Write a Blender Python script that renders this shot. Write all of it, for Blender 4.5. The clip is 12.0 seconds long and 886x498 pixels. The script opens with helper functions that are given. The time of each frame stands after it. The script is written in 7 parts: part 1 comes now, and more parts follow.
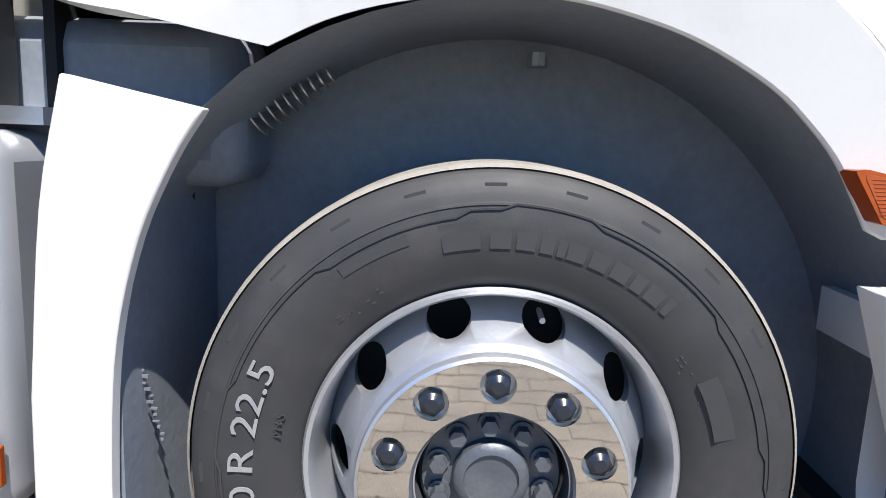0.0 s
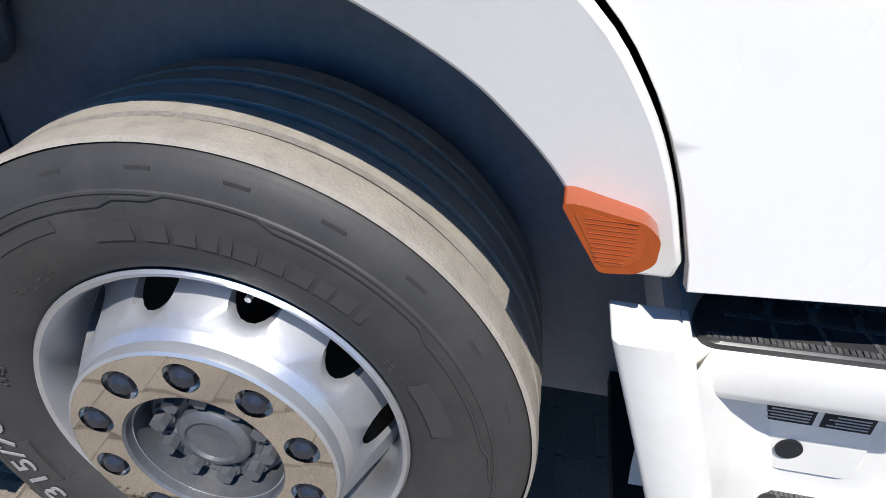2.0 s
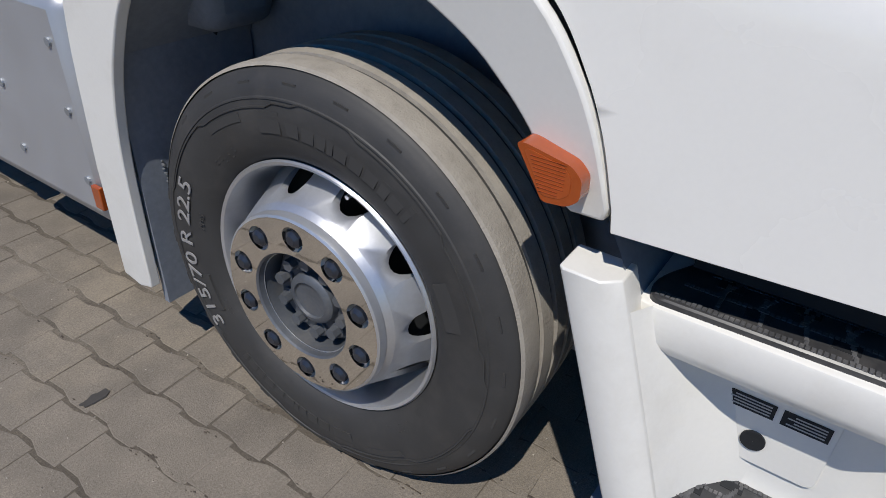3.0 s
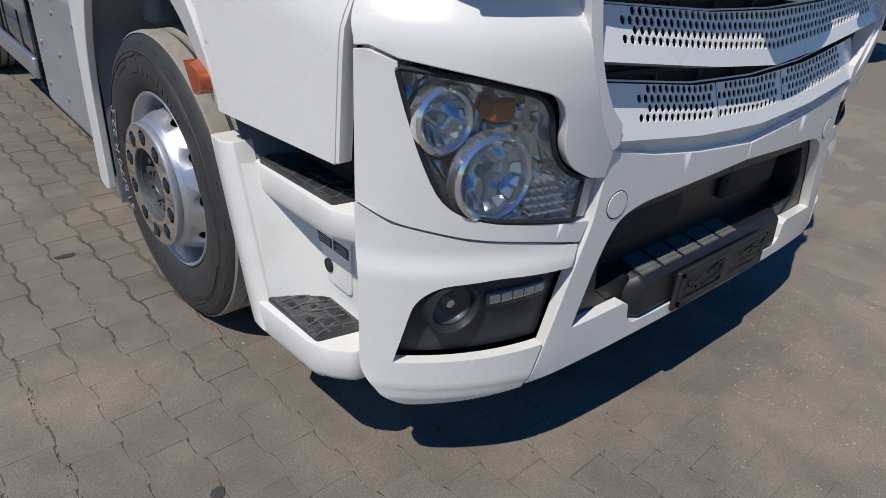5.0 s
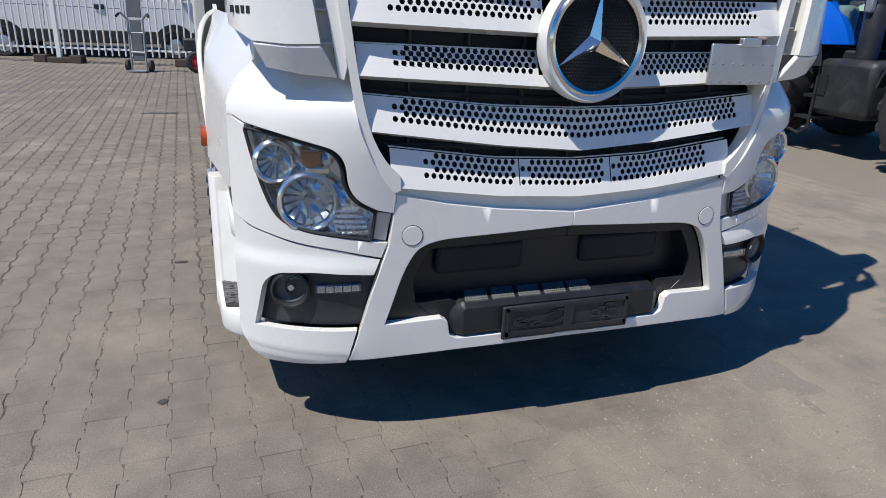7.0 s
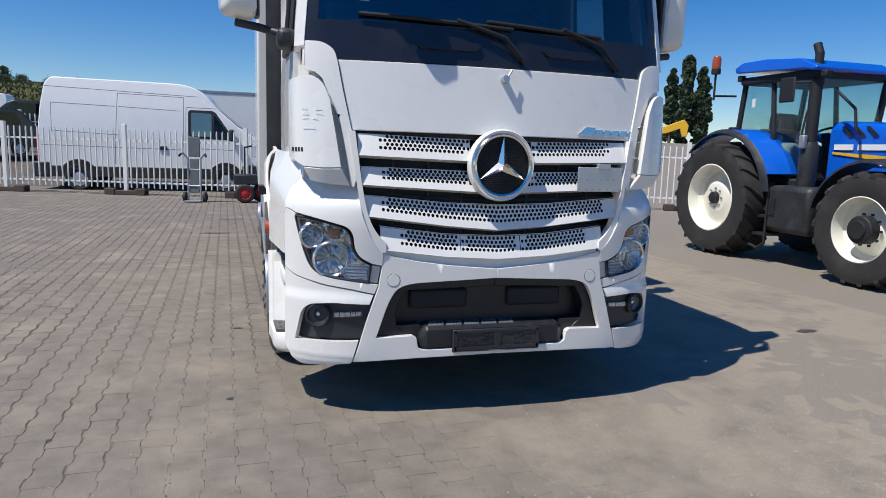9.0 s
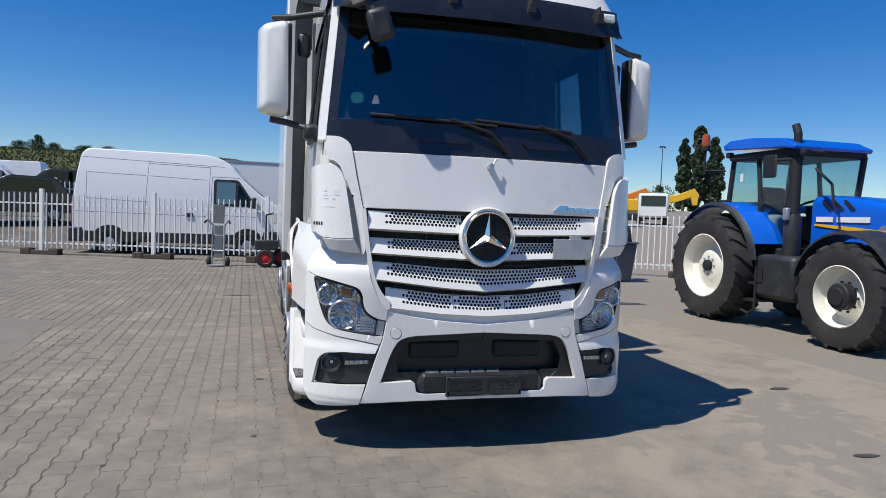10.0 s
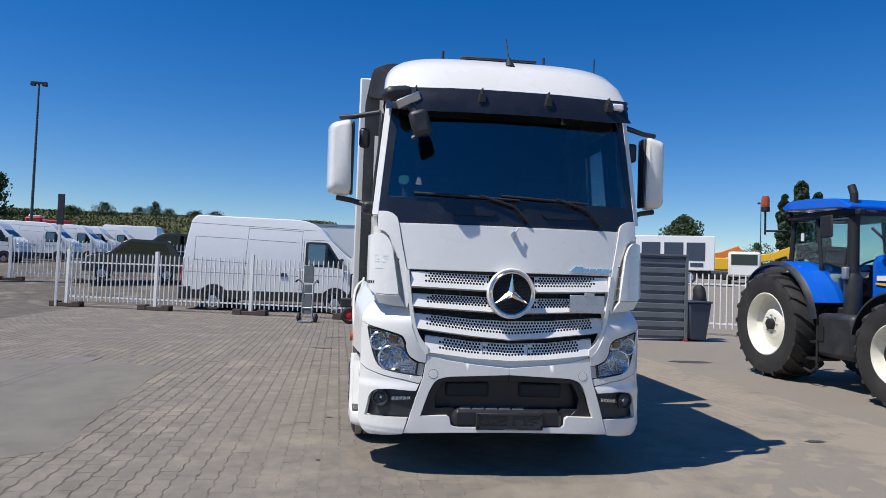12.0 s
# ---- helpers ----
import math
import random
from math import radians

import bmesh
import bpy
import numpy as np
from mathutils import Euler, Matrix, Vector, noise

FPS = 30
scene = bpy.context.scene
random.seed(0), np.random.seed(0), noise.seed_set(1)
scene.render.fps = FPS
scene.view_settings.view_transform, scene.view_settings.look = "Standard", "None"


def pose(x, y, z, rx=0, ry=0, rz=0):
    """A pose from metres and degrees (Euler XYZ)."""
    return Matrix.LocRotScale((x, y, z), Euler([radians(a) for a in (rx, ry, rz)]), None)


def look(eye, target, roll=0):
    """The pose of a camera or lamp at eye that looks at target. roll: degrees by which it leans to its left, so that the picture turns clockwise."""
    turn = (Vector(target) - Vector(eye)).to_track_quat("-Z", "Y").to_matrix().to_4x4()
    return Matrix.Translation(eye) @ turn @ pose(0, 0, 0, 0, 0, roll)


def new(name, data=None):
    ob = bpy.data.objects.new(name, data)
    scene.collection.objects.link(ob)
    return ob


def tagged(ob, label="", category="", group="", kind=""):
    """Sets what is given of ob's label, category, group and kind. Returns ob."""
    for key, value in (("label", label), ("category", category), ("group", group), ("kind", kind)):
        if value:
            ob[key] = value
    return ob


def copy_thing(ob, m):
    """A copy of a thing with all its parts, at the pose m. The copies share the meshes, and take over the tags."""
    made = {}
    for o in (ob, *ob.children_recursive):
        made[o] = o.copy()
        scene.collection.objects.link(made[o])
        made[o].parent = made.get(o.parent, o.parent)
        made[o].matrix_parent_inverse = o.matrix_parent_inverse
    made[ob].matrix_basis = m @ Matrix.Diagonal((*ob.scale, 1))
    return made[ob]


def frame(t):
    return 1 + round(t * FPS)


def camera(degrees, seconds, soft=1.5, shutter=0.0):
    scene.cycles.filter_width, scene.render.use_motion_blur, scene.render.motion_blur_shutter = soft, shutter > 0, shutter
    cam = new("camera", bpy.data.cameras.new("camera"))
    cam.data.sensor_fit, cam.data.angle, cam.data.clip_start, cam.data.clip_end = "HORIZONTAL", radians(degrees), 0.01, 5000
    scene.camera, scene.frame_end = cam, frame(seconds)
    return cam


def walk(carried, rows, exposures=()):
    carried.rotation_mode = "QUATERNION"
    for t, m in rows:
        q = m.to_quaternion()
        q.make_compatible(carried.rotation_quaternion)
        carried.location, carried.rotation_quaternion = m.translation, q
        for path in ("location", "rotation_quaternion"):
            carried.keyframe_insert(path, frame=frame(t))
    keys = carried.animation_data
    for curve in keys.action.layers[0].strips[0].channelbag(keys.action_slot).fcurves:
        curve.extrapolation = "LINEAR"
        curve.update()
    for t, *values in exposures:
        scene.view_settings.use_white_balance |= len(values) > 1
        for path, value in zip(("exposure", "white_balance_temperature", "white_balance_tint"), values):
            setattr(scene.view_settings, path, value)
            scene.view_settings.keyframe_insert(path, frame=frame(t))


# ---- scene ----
cam = camera(67.9, 12.0, soft=0.7)
PATH = [
    (0, (-2.179, 1.582, 1.024), (-0.208, 1.665, 0.696), 2.4),
    (0.5, (-2.107, 1.669, 1.177), (-0.125, 1.689, 0.91), 1.1),
    (1, (-1.908, 1.565, 1.298), (-0.151, 1.652, 0.346), 3.2),
    (1.5, (-1.814, 1.352, 1.325), (-0.169, 1.5, 0.198), 2.0),
    (2, (-1.809, 1.075, 1.328), (-0.184, 1.36, 0.197), 1.8),
    (2.5, (-1.885, 0.914, 1.343), (-0.335, 1.52, 0.233), 2.3),
    (2.7, (-1.955, 0.83, 1.361), (-0.486, 1.613, 0.252), 1.7),
    (4.3, (-1.998, -0.235, 1.345), (-0.747, 0.947, 0.326), 3.4),
    (4.5, (-1.983, -0.375, 1.341), (-0.716, 0.834, 0.374), 3.6),
    (5, (-1.849, -0.672, 1.392), (-0.676, 0.656, 0.465), 3.3),
    (5.5, (-1.663, -0.972, 1.4), (-0.63, 0.505, 0.531), 2.8),
    (6, (-1.522, -1.236, 1.406), (-0.664, 0.362, 0.562), 2.6),
    (6.5, (-1.261, -1.519, 1.452), (-0.578, 0.186, 0.659), 2.2),
    (7, (-1.166, -1.845, 1.479), (-0.551, -0.065, 0.805), 2.3),
    (7.2, (-1.155, -1.995, 1.471), (-0.58, -0.196, 0.813), 2.2),
    (8.8, (-1.304, -3.129, 1.471), (-0.756, -1.234, 1.143), 1.6),
    (9, (-1.306, -3.287, 1.481), (-0.757, -1.386, 1.187), 1.8),
    (9.5, (-1.317, -3.663, 1.51), (-0.779, -1.743, 1.352), 1.9),
    (10, (-1.365, -3.968, 1.535), (-0.863, -2.035, 1.438), 2.1),
    (10.5, (-1.321, -4.224, 1.539), (-0.895, -2.271, 1.465), 1.9),
    (11, (-1.241, -4.467, 1.545), (-0.903, -2.496, 1.544), 1.8),
    (11.5, (-1.182, -4.716, 1.542), (-0.91, -2.736, 1.608), 2.0),
    (12, (-1.132, -4.879, 1.551), (-0.901, -2.894, 1.625), 2.0),
]
walk(cam, [(t, look(eye, target, roll)) for t, eye, target, roll in PATH], [(0,0.72),(0.5,0.08),(1,0.13),(1.5,0.66),(2.0,0.28),(2.5,-0.12),(4.3,-0.44),(5.5,-0.38),(6.0,-0.22),(7.2,0.03),(9.0,0.06),(12,0.08)])

# ---- sun, sky, exposure ----
SUN_FROM = Vector((-0.575, -0.20, 1.0)).normalized()
world = bpy.data.worlds.new("sky")
scene.world = world
world.use_nodes = True
wn = world.node_tree.nodes
sky = wn.new("ShaderNodeTexSky")
sky.sky_type = "NISHITA"
sky.sun_disc = False
sky.sun_elevation = math.asin(SUN_FROM.z)
sky.sun_rotation = math.atan2(SUN_FROM.x, SUN_FROM.y)
sky.air_density, sky.dust_density, sky.ozone_density = 1.0, 0.0, 6.0
hue = wn.new("ShaderNodeHueSaturation")
hue.inputs["Hue"].default_value, hue.inputs["Saturation"].default_value = 0.51, 1.35
world.node_tree.links.new(sky.outputs[0], hue.inputs["Color"])
world.node_tree.links.new(hue.outputs[0], wn["Background"].inputs[0])
wn["Background"].inputs[1].default_value = 0.104
sun_data = bpy.data.lights.new("sun", "SUN")
sun_data.energy, sun_data.angle, sun_data.color = 4.75, radians(0.53), (1.0, 0.96, 0.90)
sun = new("sun", sun_data)
sun.matrix_world = look(SUN_FROM * 30, (0, 0, 0))
scene.view_settings.exposure = 0.0


# ---- materials ----
def mat(name, color, rough=0.5, metal=0.0, vary=0.12, scale=6.0, bump=0.0, bump_scale=120.0, coat=0.0, island=0.0, obj=0.0,
        stain=None, stain_amount=0.0, stain_scale=1.5, spec=0.5, low=0.35, high=1.15, drift=0.0, grain=0.0, grain_scale=300.0):
    """A node material with colour variation at two scales, fine relief and optional stains."""
    m = bpy.data.materials.new(name)
    m.use_nodes = True
    n, l = m.node_tree.nodes, m.node_tree.links
    p = n["Principled BSDF"]
    p.inputs["Metallic"].default_value = metal
    p.inputs["Coat Weight"].default_value = coat
    p.inputs["Coat Roughness"].default_value = 0.06
    p.inputs["Specular IOR Level"].default_value = spec
    tc = n.new("ShaderNodeTexCoord")
    place = n.new("ShaderNodeNewGeometry").outputs["Position"] if drift else tc.outputs["Object"]
    big = n.new("ShaderNodeTexNoise")
    big.inputs["Scale"].default_value, big.inputs["Detail"].default_value = scale, 6
    l.new(place, big.inputs["Vector"])
    fine = n.new("ShaderNodeTexNoise")
    fine.inputs["Scale"].default_value, fine.inputs["Detail"].default_value = bump_scale, 4
    l.new(place, fine.inputs["Vector"])
    add = n.new("ShaderNodeMath")
    add.operation = "MULTIPLY_ADD"
    l.new(fine.outputs[0], add.inputs[0])
    add.inputs[1].default_value = 0.5
    l.new(big.outputs[0], add.inputs[2])
    last = add.outputs[0]
    for amount, node, socket in ((island, "ShaderNodeNewGeometry", "Random Per Island"), (obj, "ShaderNodeObjectInfo", "Random")):
        if amount:
            g = n.new(node)
            k = n.new("ShaderNodeMath")
            k.operation = "MULTIPLY_ADD"
            l.new(g.outputs[socket], k.inputs[0])
            k.inputs[1].default_value = amount
            l.new(last, k.inputs[2])
            last = k.outputs[0]
    ramp = n.new("ShaderNodeMapRange")
    l.new(last, ramp.inputs[0])
    ramp.inputs[1].default_value, ramp.inputs[2].default_value = low, high + island + obj
    ramp.clamp = False
    ramp.inputs[3].default_value, ramp.inputs[4].default_value = 1 - vary, 1 + vary
    mul = n.new("ShaderNodeVectorMath")
    mul.operation = "SCALE"
    mul.inputs[0].default_value = color[:3]
    l.new(ramp.outputs[0], mul.inputs["Scale"])
    out = mul.outputs[0]
    if stain:
        st = n.new("ShaderNodeTexNoise")
        st.inputs["Scale"].default_value, st.inputs["Detail"].default_value, st.inputs["Roughness"].default_value = stain_scale, 8, 0.65
        l.new(place, st.inputs["Vector"])
        cr = n.new("ShaderNodeMapRange")
        cr.inputs[1].default_value, cr.inputs[2].default_value = 0.5, 0.72
        cr.inputs[4].default_value = stain_amount
        mask = st.outputs[0]
        if drift:
            # sand gathers towards +x
            sep, far, sm = n.new("ShaderNodeSeparateXYZ"), n.new("ShaderNodeMapRange"), n.new("ShaderNodeMath")
            geo = n.new("ShaderNodeNewGeometry")
            l.new(geo.outputs["Position"], sep.inputs[0])
            l.new(sep.outputs[0], far.inputs[0])
            far.inputs[1].default_value, far.inputs[2].default_value, far.inputs[4].default_value = -0.8, 2.2, drift
            l.new(mask, sm.inputs[0])
            l.new(far.outputs[0], sm.inputs[1])
            mask = sm.outputs[0]
        l.new(mask, cr.inputs[0])
        mx = n.new("ShaderNodeMix")
        mx.data_type = "RGBA"
        mx.inputs[7].default_value = (*stain, 1)
        l.new(cr.outputs[0], mx.inputs[0])
        l.new(out, mx.inputs[6])
        out = mx.outputs[2]
    if grain:
        gr, gm, gs = n.new("ShaderNodeTexNoise"), n.new("ShaderNodeMapRange"), n.new("ShaderNodeVectorMath")
        gr.inputs["Scale"].default_value, gr.inputs["Detail"].default_value, gr.inputs["Roughness"].default_value = grain_scale, 3, 0.8
        l.new(place, gr.inputs["Vector"])
        l.new(gr.outputs[0], gm.inputs[0])
        gm.inputs[1].default_value, gm.inputs[2].default_value, gm.inputs[3].default_value, gm.inputs[4].default_value = 0.3, 0.7, 1 - grain, 1 + grain
        gs.operation = "SCALE"
        l.new(out, gs.inputs[0])
        l.new(gm.outputs[0], gs.inputs["Scale"])
        out = gs.outputs[0]
    l.new(out, p.inputs["Base Color"])
    rr = n.new("ShaderNodeMapRange")
    l.new(big.outputs[0], rr.inputs[0])
    rr.inputs[3].default_value, rr.inputs[4].default_value = max(0.02, rough * 0.75), min(1, rough * 1.25)
    l.new(rr.outputs[0], p.inputs["Roughness"])
    if bump:
        b = n.new("ShaderNodeBump")
        b.inputs["Strength"].default_value, b.inputs["Distance"].default_value = bump, 0.004
        l.new(fine.outputs[0], b.inputs["Height"])
        l.new(b.outputs[0], p.inputs["Normal"])
    return m


def glass(name, tint, gloss=1.0, rough=0.0, base=0.035):
    """A thin pane: clear tint, more gloss at a slant."""
    m = bpy.data.materials.new(name)
    m.use_nodes = True
    n, l = m.node_tree.nodes, m.node_tree.links
    n.remove(n["Principled BSDF"])
    t, g, mix, fr = n.new("ShaderNodeBsdfTransparent"), n.new("ShaderNodeBsdfGlossy"), n.new("ShaderNodeMixShader"), n.new("ShaderNodeLayerWeight")
    t.inputs[0].default_value = (*tint, 1)
    g.inputs[0].default_value = (gloss, gloss, gloss, 1)
    g.inputs["Roughness"].default_value = rough
    power = n.new("ShaderNodeMath")
    power.operation = "POWER"
    power.inputs[1].default_value = 4.0
    scale = n.new("ShaderNodeMath")
    scale.operation = "MULTIPLY_ADD"
    scale.inputs[1].default_value, scale.inputs[2].default_value = 0.8, base
    l.new(fr.outputs["Facing"], power.inputs[0])
    l.new(power.outputs[0], scale.inputs[0])
    l.new(scale.outputs[0], mix.inputs[0])
    l.new(t.outputs[0], mix.inputs[1])
    l.new(g.outputs[0], mix.inputs[2])
    l.new(mix.outputs[0], n["Material Output"].inputs[0])
    return m


WHITE = mat("white_paint", (0.81, 0.79, 0.74), 0.28, vary=0.03, scale=2, coat=0.6, stain=(0.55, 0.52, 0.46), stain_amount=0.10, stain_scale=5)
PLASTIC_WHITE = mat("white_plastic", (0.79, 0.77, 0.715), 0.38, vary=0.04, scale=3, coat=0.15, stain=(0.5, 0.46, 0.38), stain_amount=0.22, stain_scale=7)
OFFWHITE = mat("cream_plastic", (0.72, 0.70, 0.62), 0.45, vary=0.05)
BLACK = mat("black_plastic", (0.022, 0.024, 0.027), 0.5, vary=0.25, bump=0.15, bump_scale=300, stain=(0.09, 0.085, 0.08), stain_amount=0.35, stain_scale=6)
GREYBLACK = mat("visor_plastic", (0.014, 0.014, 0.017), 0.26, vary=0.2, coat=0.3, stain=(0.05, 0.048, 0.046), stain_amount=0.2, stain_scale=4)
BUMPERBLACK = mat("bumper_black_plastic", (0.010, 0.011, 0.015), 0.38, vary=0.25, bump=0.1, bump_scale=350, stain=(0.030, 0.030, 0.032), stain_amount=0.25, stain_scale=5)
# Near-black for dark parts; for recesses the shade is in the colour.
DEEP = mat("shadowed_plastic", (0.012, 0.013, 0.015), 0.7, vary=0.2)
# Liner's black plastic with the haze over the shaded arch put into the colour.
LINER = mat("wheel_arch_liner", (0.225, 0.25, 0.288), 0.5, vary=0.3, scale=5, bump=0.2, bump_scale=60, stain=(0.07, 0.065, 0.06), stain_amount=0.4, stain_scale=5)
RUBBER = mat("tyre_rubber", (0.040, 0.039, 0.038), 0.6, vary=0.2, scale=14, bump=0.08, bump_scale=600, stain=(0.10, 0.09, 0.08), stain_amount=0.3, stain_scale=9)
EMBOSS = mat("tyre_emboss", (0.046, 0.045, 0.044), 0.55, vary=0.15)
LETTER = mat("tyre_letter", (0.30, 0.29, 0.28), 0.6, vary=0.2, scale=40)
TREAD = mat("dusty_tread", (0.33, 0.30, 0.255), 0.85, vary=0.15, scale=20, bump=0.5, bump_scale=200, stain=(0.2, 0.18, 0.15), stain_amount=0.5, stain_scale=25)
TREADSIDE = mat("dark_tread", (0.03, 0.03, 0.032), 0.7, vary=0.2)
RIM = mat("silver_rim", (0.62, 0.63, 0.65), 0.36, metal=0.75, vary=0.08, scale=10, bump=0.05, stain=(0.25, 0.2, 0.15), stain_amount=0.12, stain_scale=12)
CHROME = mat("chrome", (0.84, 0.80, 0.73), 0.14, metal=1.0, vary=0.03)
NUT = mat("dark_nut_cap", (0.02, 0.024, 0.034), 0.3, vary=0.2, coat=0.3)
HUB = mat("grey_hub", (0.13, 0.14, 0.155), 0.45, metal=0.4, vary=0.2, scale=20, bump=0.2, stain=(0.2, 0.18, 0.15), stain_amount=0.4, stain_scale=15)
ALU = mat("aluminium", (0.55, 0.56, 0.58), 0.38, metal=0.85, vary=0.1, bump=0.05)
SILVER = mat("silver_panel", (0.5, 0.51, 0.53), 0.42, metal=0.55, vary=0.08, bump=0.1, bump_scale=400)
STEEL = mat("galvanised_steel", (0.36, 0.38, 0.40), 0.5, metal=0.6, vary=0.15, scale=4)
ORANGE_IN = mat("orange_lens_inner", (0.38, 0.075, 0.014), 0.3, vary=0.15, scale=40)
ORANGE = mat("orange_lens", (0.37, 0.068, 0.008), 0.12, vary=0.12, scale=30, coat=0.6)
STEPGREY = mat("worn_step_grey", (0.014, 0.0145, 0.017), 0.48, vary=0.3, scale=20, stain=(0.040, 0.039, 0.038), stain_amount=0.35, stain_scale=12)
BEZEL = mat("headlamp_bezel", (0.72, 0.71, 0.70), 0.13, metal=0.8, vary=0.15, scale=12)
AMBER = mat("amber_bulb", (0.45, 0.16, 0.06), 0.3, vary=0.1)
REFLECT = mat("headlamp_reflector", (0.90, 0.91, 0.92), 0.16, metal=0.7, vary=0.2, scale=18)
GLASS = glass("window_glass", (0.52, 0.54, 0.56), base=0.10)
SIDEGLASS = glass("door_glass", (0.80, 0.90, 0.90))
LENS = glass("clear_lens", (0.90, 0.93, 0.95))
LAMPCHROME = mat("lamp_chrome", (0.85, 0.84, 0.82), 0.16, metal=0.9, vary=0.25, scale=30)
WHEELCHROME = mat("polished_wheel_ring", (0.86, 0.83, 0.78), 0.035, metal=1.0, vary=0.05)
TREADBLACK = mat("step_tread_black", (0.038, 0.038, 0.04), 0.38, vary=0.3, scale=15, stain=(0.14, 0.13, 0.12), stain_amount=0.4, stain_scale=10)
# Worn rib grey, lightened to stand in for sun on the deck.
WORNLITRIB = mat("worn_lit_rib", (0.17, 0.168, 0.165), 0.5, vary=0.35, scale=25)
STUDGREY = mat("worn_tread_bar", (0.085, 0.085, 0.088), 0.42, vary=0.5, scale=30, stain=(0.25, 0.24, 0.23), stain_amount=0.5, stain_scale=40)
PAPERGREY = mat("faded_print", (0.4, 0.4, 0.4), 0.6)
CABGREY = mat("cab_trim_grey", (0.055, 0.055, 0.06), 0.7, vary=0.25, scale=8)
RED = mat("red_paint", (0.5, 0.03, 0.03), 0.4)
GREEN = mat("green_sticker", (0.05, 0.35, 0.27), 0.5)
PAPER = mat("white_sticker", (0.75, 0.76, 0.75), 0.5)


# ---- mesh helpers ----
from mathutils import geometry


def mesh_object(name, bm, material, parent=None, label="", angle=35, m=None):
    me = bpy.data.meshes.new(name)
    bm.to_mesh(me)
    bm.free()
    me.materials.append(material)
    me.polygons.foreach_set("use_smooth", [True] * len(me.polygons))
    me.set_sharp_from_angle(angle=radians(angle))
    ob = new(name, me)
    if parent:
        ob.parent = parent
    if m is not None:
        ob.matrix_basis = m
    return tagged(ob, label)


def part(name, bm, material, parent, label="", angle=35, bevel=0.0, m=None):
    ob = mesh_object(name, bm, material, parent, label, angle, m)
    if bevel:
        b = ob.modifiers.new("bevel", "BEVEL")
        b.width, b.segments, b.limit_method, b.angle_limit = bevel, 2, "ANGLE", radians(45)
    return ob


def thing(name, label, category, group="", kind="", m=None):
    ob = new(name)
    ob.empty_display_size = 0.2
    if m is not None:
        ob.matrix_basis = m
    return tagged(ob, label, category, group, kind)


def box(bm, x0, x1, y0, y1, z0, z1, m=None):
    vs = [Vector((x, y, z)) for x in (x0, x1) for y in (y0, y1) for z in (z0, z1)]
    v = [bm.verts.new(m @ p if m else p) for p in vs]
    for f in ((0, 1, 3, 2), (4, 6, 7, 5), (0, 4, 5, 1), (2, 3, 7, 6), (0, 2, 6, 4), (1, 5, 7, 3)):
        bm.faces.new([v[i] for i in f])
    return bm


def boxes(*dims, m=None):
    bm = bmesh.new()
    for d in dims:
        box(bm, *d, m=m)
    bmesh.ops.recalc_face_normals(bm, faces=bm.faces[:])
    return bm


def cyl(bm, a, b, r, r2=None, n=16, cap=True):
    """A rod or cone from a to b."""
    a, b = Vector(a), Vector(b)
    r2 = r if r2 is None else r2
    q = (b - a).to_track_quat("Z", "Y")
    rings = []
    for c, rad in ((a, r), (b, r2)):
        rings.append([bm.verts.new(c + q @ Vector((rad * math.cos(2 * math.pi * i / n), rad * math.sin(2 * math.pi * i / n), 0))) for i in range(n)])
    for i in range(n):
        j = (i + 1) % n
        bm.faces.new((rings[0][i], rings[0][j], rings[1][j], rings[1][i]))
    if cap:
        bm.faces.new(rings[0][::-1])
        bm.faces.new(rings[1])
    return bm


def rods(*segments, r=0.02, n=12):
    bm = bmesh.new()
    for s in segments:
        for a, b in zip(s[:-1], s[1:]):
            cyl(bm, a, b, r, n=n)
        for p in s[1:-1]:
            bmesh.ops.create_uvsphere(bm, u_segments=n, v_segments=6, radius=r, matrix=Matrix.Translation(p))
    return bm


def tube(points, r=0.02, n=10):
    """One unbroken round bar through the points."""
    bm = bmesh.new()
    pts = [Vector(p) for p in points]
    rings = []
    for i, p in enumerate(pts):
        d = (pts[min(i + 1, len(pts) - 1)] - pts[max(i - 1, 0)]).normalized()
        side_a = d.cross(Vector((0, 0, 1)) if abs(d.z) < 0.9 else Vector((1, 0, 0))).normalized()
        side_b = d.cross(side_a)
        rings.append([bm.verts.new(p + side_a * r * math.cos(2 * math.pi * k / n) + side_b * r * math.sin(2 * math.pi * k / n)) for k in range(n)])
    for a, b in zip(rings[:-1], rings[1:]):
        for k in range(n):
            bm.faces.new((a[k], a[(k + 1) % n], b[(k + 1) % n], b[k]))
    bm.faces.new(rings[0][::-1])
    bm.faces.new(rings[-1])
    bmesh.ops.recalc_face_normals(bm, faces=bm.faces[:])
    return bm


def lathe(profile, n=64, axis="x", close=False):
    """Turns (radius, along) pairs about the axis."""
    bm = bmesh.new()
    rings = []
    for r, a in profile:
        ring = []
        for i in range(n):
            c, s = math.cos(2 * math.pi * i / n), math.sin(2 * math.pi * i / n)
            ring.append(bm.verts.new({"x": (a, r * c, r * s), "y": (r * c, a, r * s), "z": (r * c, r * s, a)}[axis]))
        rings.append(ring)
    pairs = list(zip(rings[:-1], rings[1:]))
    if close:
        pairs.append((rings[-1], rings[0]))
    for p, q in pairs:
        for i in range(n):
            j = (i + 1) % n
            bm.faces.new((p[i], p[j], q[j], q[i]))
    bmesh.ops.recalc_face_normals(bm, faces=bm.faces[:])
    return bm


